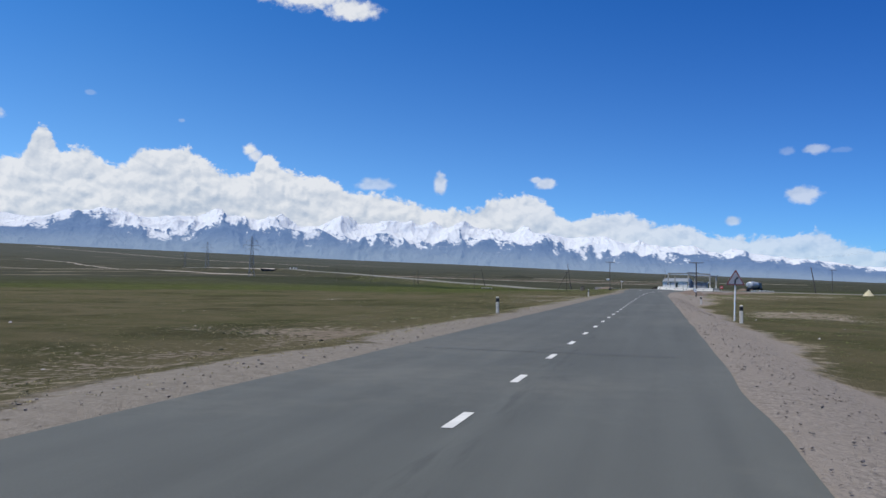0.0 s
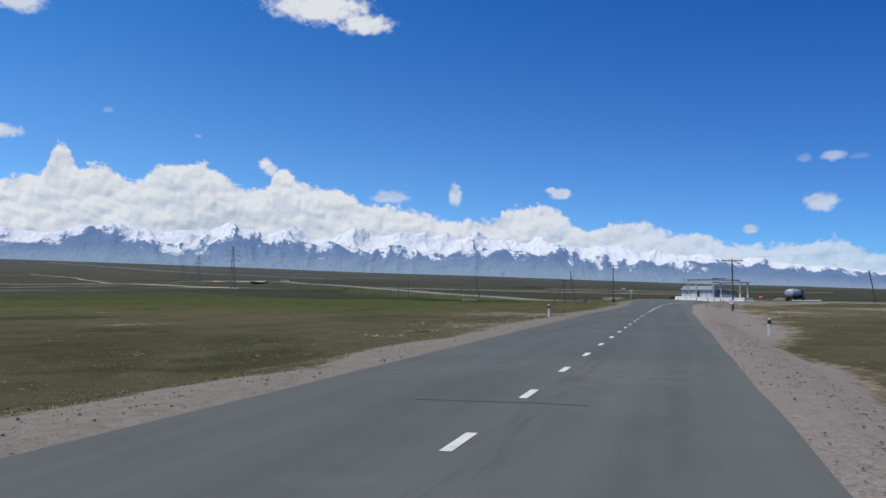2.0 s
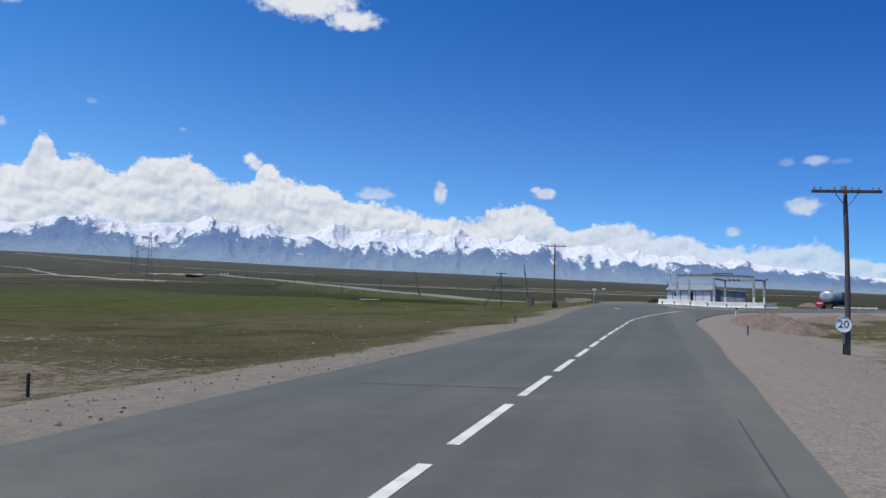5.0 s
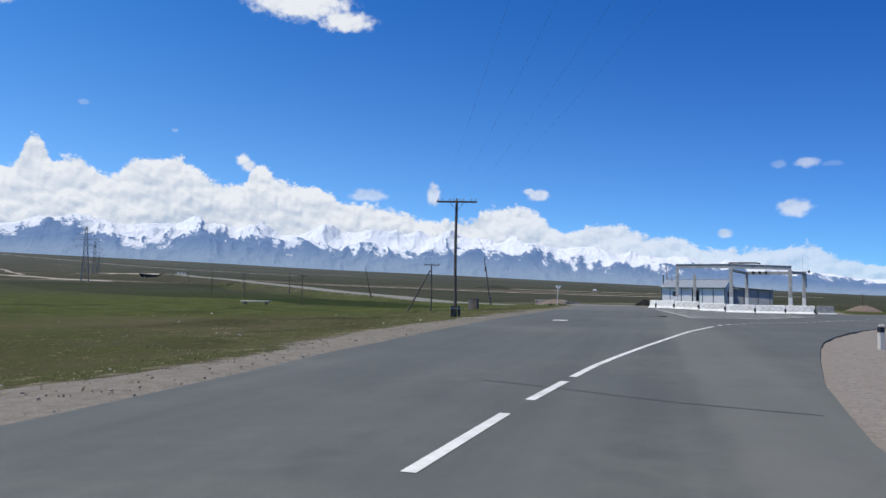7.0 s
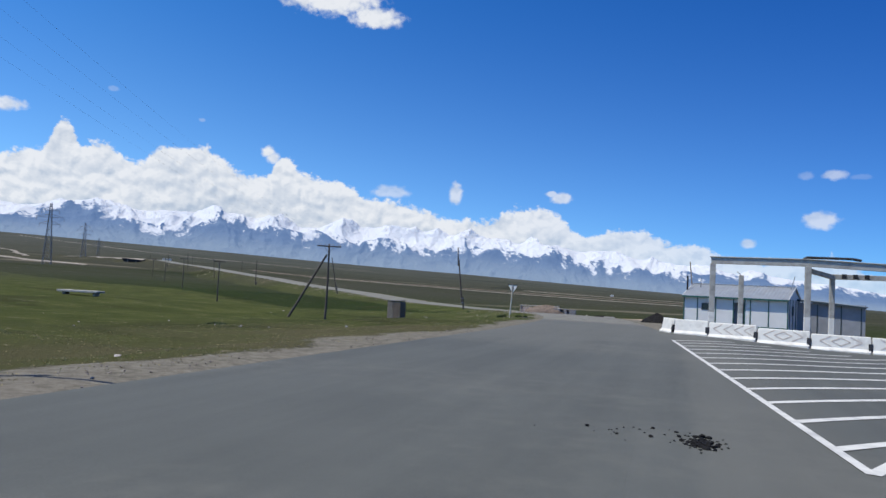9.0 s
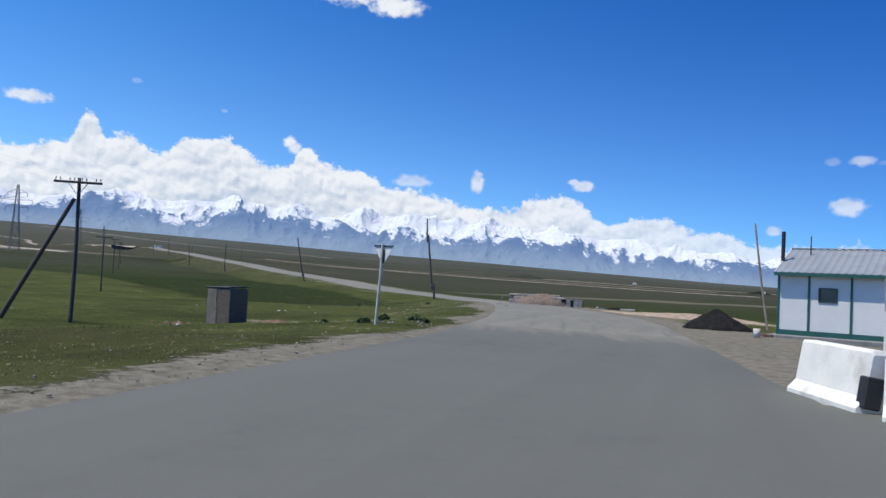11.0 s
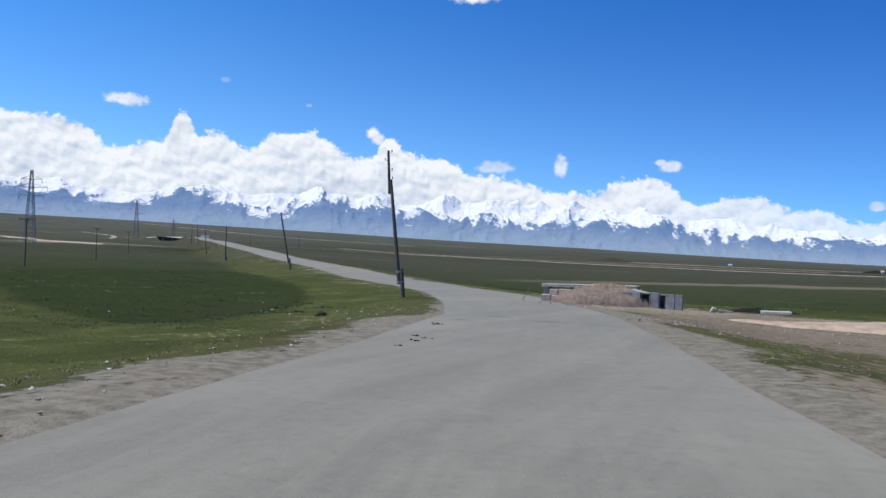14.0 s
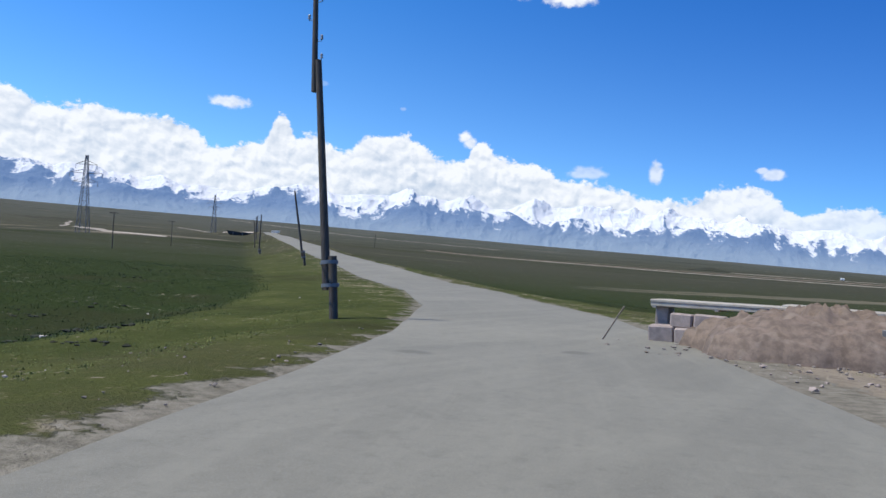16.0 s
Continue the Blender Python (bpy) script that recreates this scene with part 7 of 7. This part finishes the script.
cluster("hut_rubble", [(-19.3, 196.6, 0.6, 0.4), (-11.0, 189.8, 0.6, 0.4), (-9.3, 188.8, 0.6, 0.4), (-8.6, 188.7, 0.6, 0.4), (-10.1, 189.0, 0.6, 0.4), (-8.3, 188.0, 0.6, 0.4)], 7, (0.02, 0.07), "pebble", "whitish stones round the hut", "stones", 75)
cluster("bank_stones", [(-6.5, 131.0, 0.45, 0.5), (-6.9, 130.6, 0.3, 0.4)], 70, (0.01, 0.032), "crust", "whitish broken stones on the road verge", "stones", 79)
cluster("bank_stones", [(-4, 254, 3, 2), (-9, 249, 2, 3), (2, 257, 3, 1.2), (-11.5, 246, 1.2, 1.5), (-17, 260.5, 2.0, 1.5), (2, 214, 3, 3)], 60, (0.015, 0.08), "block", "reddish stones strewn over bare earth", "stones", 80)
cluster("bank_stones", [(-17.5, 223, 1.2, 3), (-15.6, 226.8, 0.8, 1.0), (-13.8, 216, 0.9, 3), (-20, 233, 1.2, 2)], 14, (0.015, 0.055), "crust", "pale stones along the stony verge", "stones", 81)
q = np.stack([r_.normal(2.93, 0.11, 130), r_.normal(139.5, 0.2, 130)], 1)
scatter("asphalt_crumbs", q, (0.012, 0.055), "coal", "little pile of dark asphalt crumbs on the road", "crumbs", 10, surface=on_road)
q = np.stack([r_.normal(2.2, 0.5, 26), r_.normal(139.8, 0.25, 26)], 1)
scatter("asphalt_crumbs", q, (0.01, 0.04), "coal", "stray dark crumbs on the asphalt", "crumbs", 11, surface=on_road)
for i, (x, y) in enumerate(((-14.4, 229.2), (-14.9, 229.8), (-14.2, 228.4), (-14.0, 227.1), (-16.3, 234.1), (-16.5, 234.6), (5.3, 20.5), (-4.8, 136.6))):
    q = np.stack([r_.normal(x, 0.12, 9), r_.normal(y, 0.1, 9)], 1)
    scatter("clods", q, (0.012, 0.045), "coal", "dark clods of earth dropped on the road", "clods", 30 + i, surface=on_road)


# ---- grass ----
def tufts(name, pts, height, mat, label, seed, blades=5, spread=0.10):
    """Clumps of thin bent blades in one mesh."""
    r = np.random.default_rng(seed)
    n = len(pts)
    x, y = pts[:, 0], pts[:, 1]
    z = land(x, y)[0]
    nb = n * blades
    bx = np.repeat(x, blades) + r.normal(0, spread * 0.5, nb)
    by = np.repeat(y, blades) + r.normal(0, spread * 0.5, nb)
    bz = np.repeat(z, blades) - 0.03
    a = r.random(nb) * 6.283
    h = height * (0.45 + 0.8 * r.random(nb))
    w = 0.010 + 0.012 * r.random(nb)
    lean = h * (0.2 + 0.5 * r.random(nb))
    ca, sa = np.cos(a), np.sin(a)
    p0 = np.stack([bx - sa * w, by + ca * w, bz], 1)
    p1 = np.stack([bx + sa * w, by - ca * w, bz], 1)
    p2 = np.stack([bx + ca * lean * 0.4 + sa * w * 0.7, by + sa * lean * 0.4 - ca * w * 0.7, bz + h * 0.62], 1)
    p3 = np.stack([bx + ca * lean * 0.4 - sa * w * 0.7, by + sa * lean * 0.4 + ca * w * 0.7, bz + h * 0.62], 1)
    p4 = np.stack([bx + ca * lean, by + sa * lean, bz + h], 1)
    v = np.stack([p0, p1, p2, p3, p4], 1).reshape(-1, 3)
    i = np.arange(nb)[:, None] * 5
    f = np.concatenate([(i + [[0, 1, 2]]), (i + [[0, 2, 3]]), (i + [[3, 2, 4]])], 1).reshape(-1, 3)
    return tagged(sheet(name, v.tolist(), f.tolist(), MAT[mat], False), label, "grass", kind="stuff")


a = off_road_points(26000, -26, -4.5, -60, 180, 1.0, 14, 21)
tufts("grass", a, 0.045, "straw", "short dry grass on the steppe verge", 22)
a = off_road_points(24000, -26, -5, -40, 190, 1.6, 16, 23)
tufts("grass", a, 0.04, "blade", "short green grass on the steppe verge", 24)
a = off_road_points(40000, -40, -6, 180, 292, 2.6, 26, 25)
tufts("grass", a, 0.045, "blade", "green grass on the embankment slope", 26)
a = off_road_points(5000, -20, 8, 190, 292, 2.4, 9, 27)
tufts("grass", a, 0.05, "straw", "dry grass along the side road", 28)
a = off_road_points(14000, 5, 24, -60, 120, 2.6, 14, 29)
tufts("grass", a, 0.045, "blade", "green grass beyond the gravel shoulder", 30)


a = off_road_points(16000, -95, -27, 236, 320, 9, 60, 33)
a = a[a[:, 0] + 1.9 * a[:, 1] > 415]
tufts("grass", a, 0.10, "herb", "dark rank grass of the dark green meadow", 34, 4, 0.3)


def build_herb(x, y, w, h, seed):
    """A low dark weed of many small leaves."""
    r = random.Random(seed)
    s = Shape()
    for _ in range(150):
        a, q = r.uniform(0, 6.283), r.random() ** 0.5
        px, py = math.cos(a) * q * w, math.sin(a) * q * w
        z = h * (1 - q * q) * r.uniform(0.25, 1.0)
        l = r.uniform(0.05, 0.11)
        m = pose(px, py, z, r.uniform(-60, 60), r.uniform(-60, 60), r.uniform(0, 360))
        s.add([(-l * 0.35, 0, 0), (0, -l, 0.01), (l * 0.35, 0, 0), (0, l, 0.015)], [(0, 1, 2, 3)], False, m)
    for _ in range(14):
        a = r.uniform(0, 6.283)
        s.tube((0, 0, -0.05), (math.cos(a) * w * 0.7, math.sin(a) * w * 0.7, h * r.uniform(0.4, 0.9)), 0.008, 0.004, 4)
    ob = part("weed", s, "herb")
    ob.matrix_basis = pose(x, y, gz(x, y))
    return tagged(ob, "low dark green weed growing in the turf", "plant", "weeds")


for i, (x, y, w, h) in enumerate(((-9.8, 188.2, 0.32, 0.3), (-10.0, 190.5, 0.3, 0.34), (-18.7, 203.4, 0.36, 0.34), (-8.8, 190.5, 0.4, 0.24), (-8.1, 189.5, 0.22, 0.2), (-20.5, 166.5, 0.9, 0.25), (-26.3, 243.3, 0.42, 0.3))):
    build_herb(x, y, w * 0.72, h * 0.75, 60 + i)
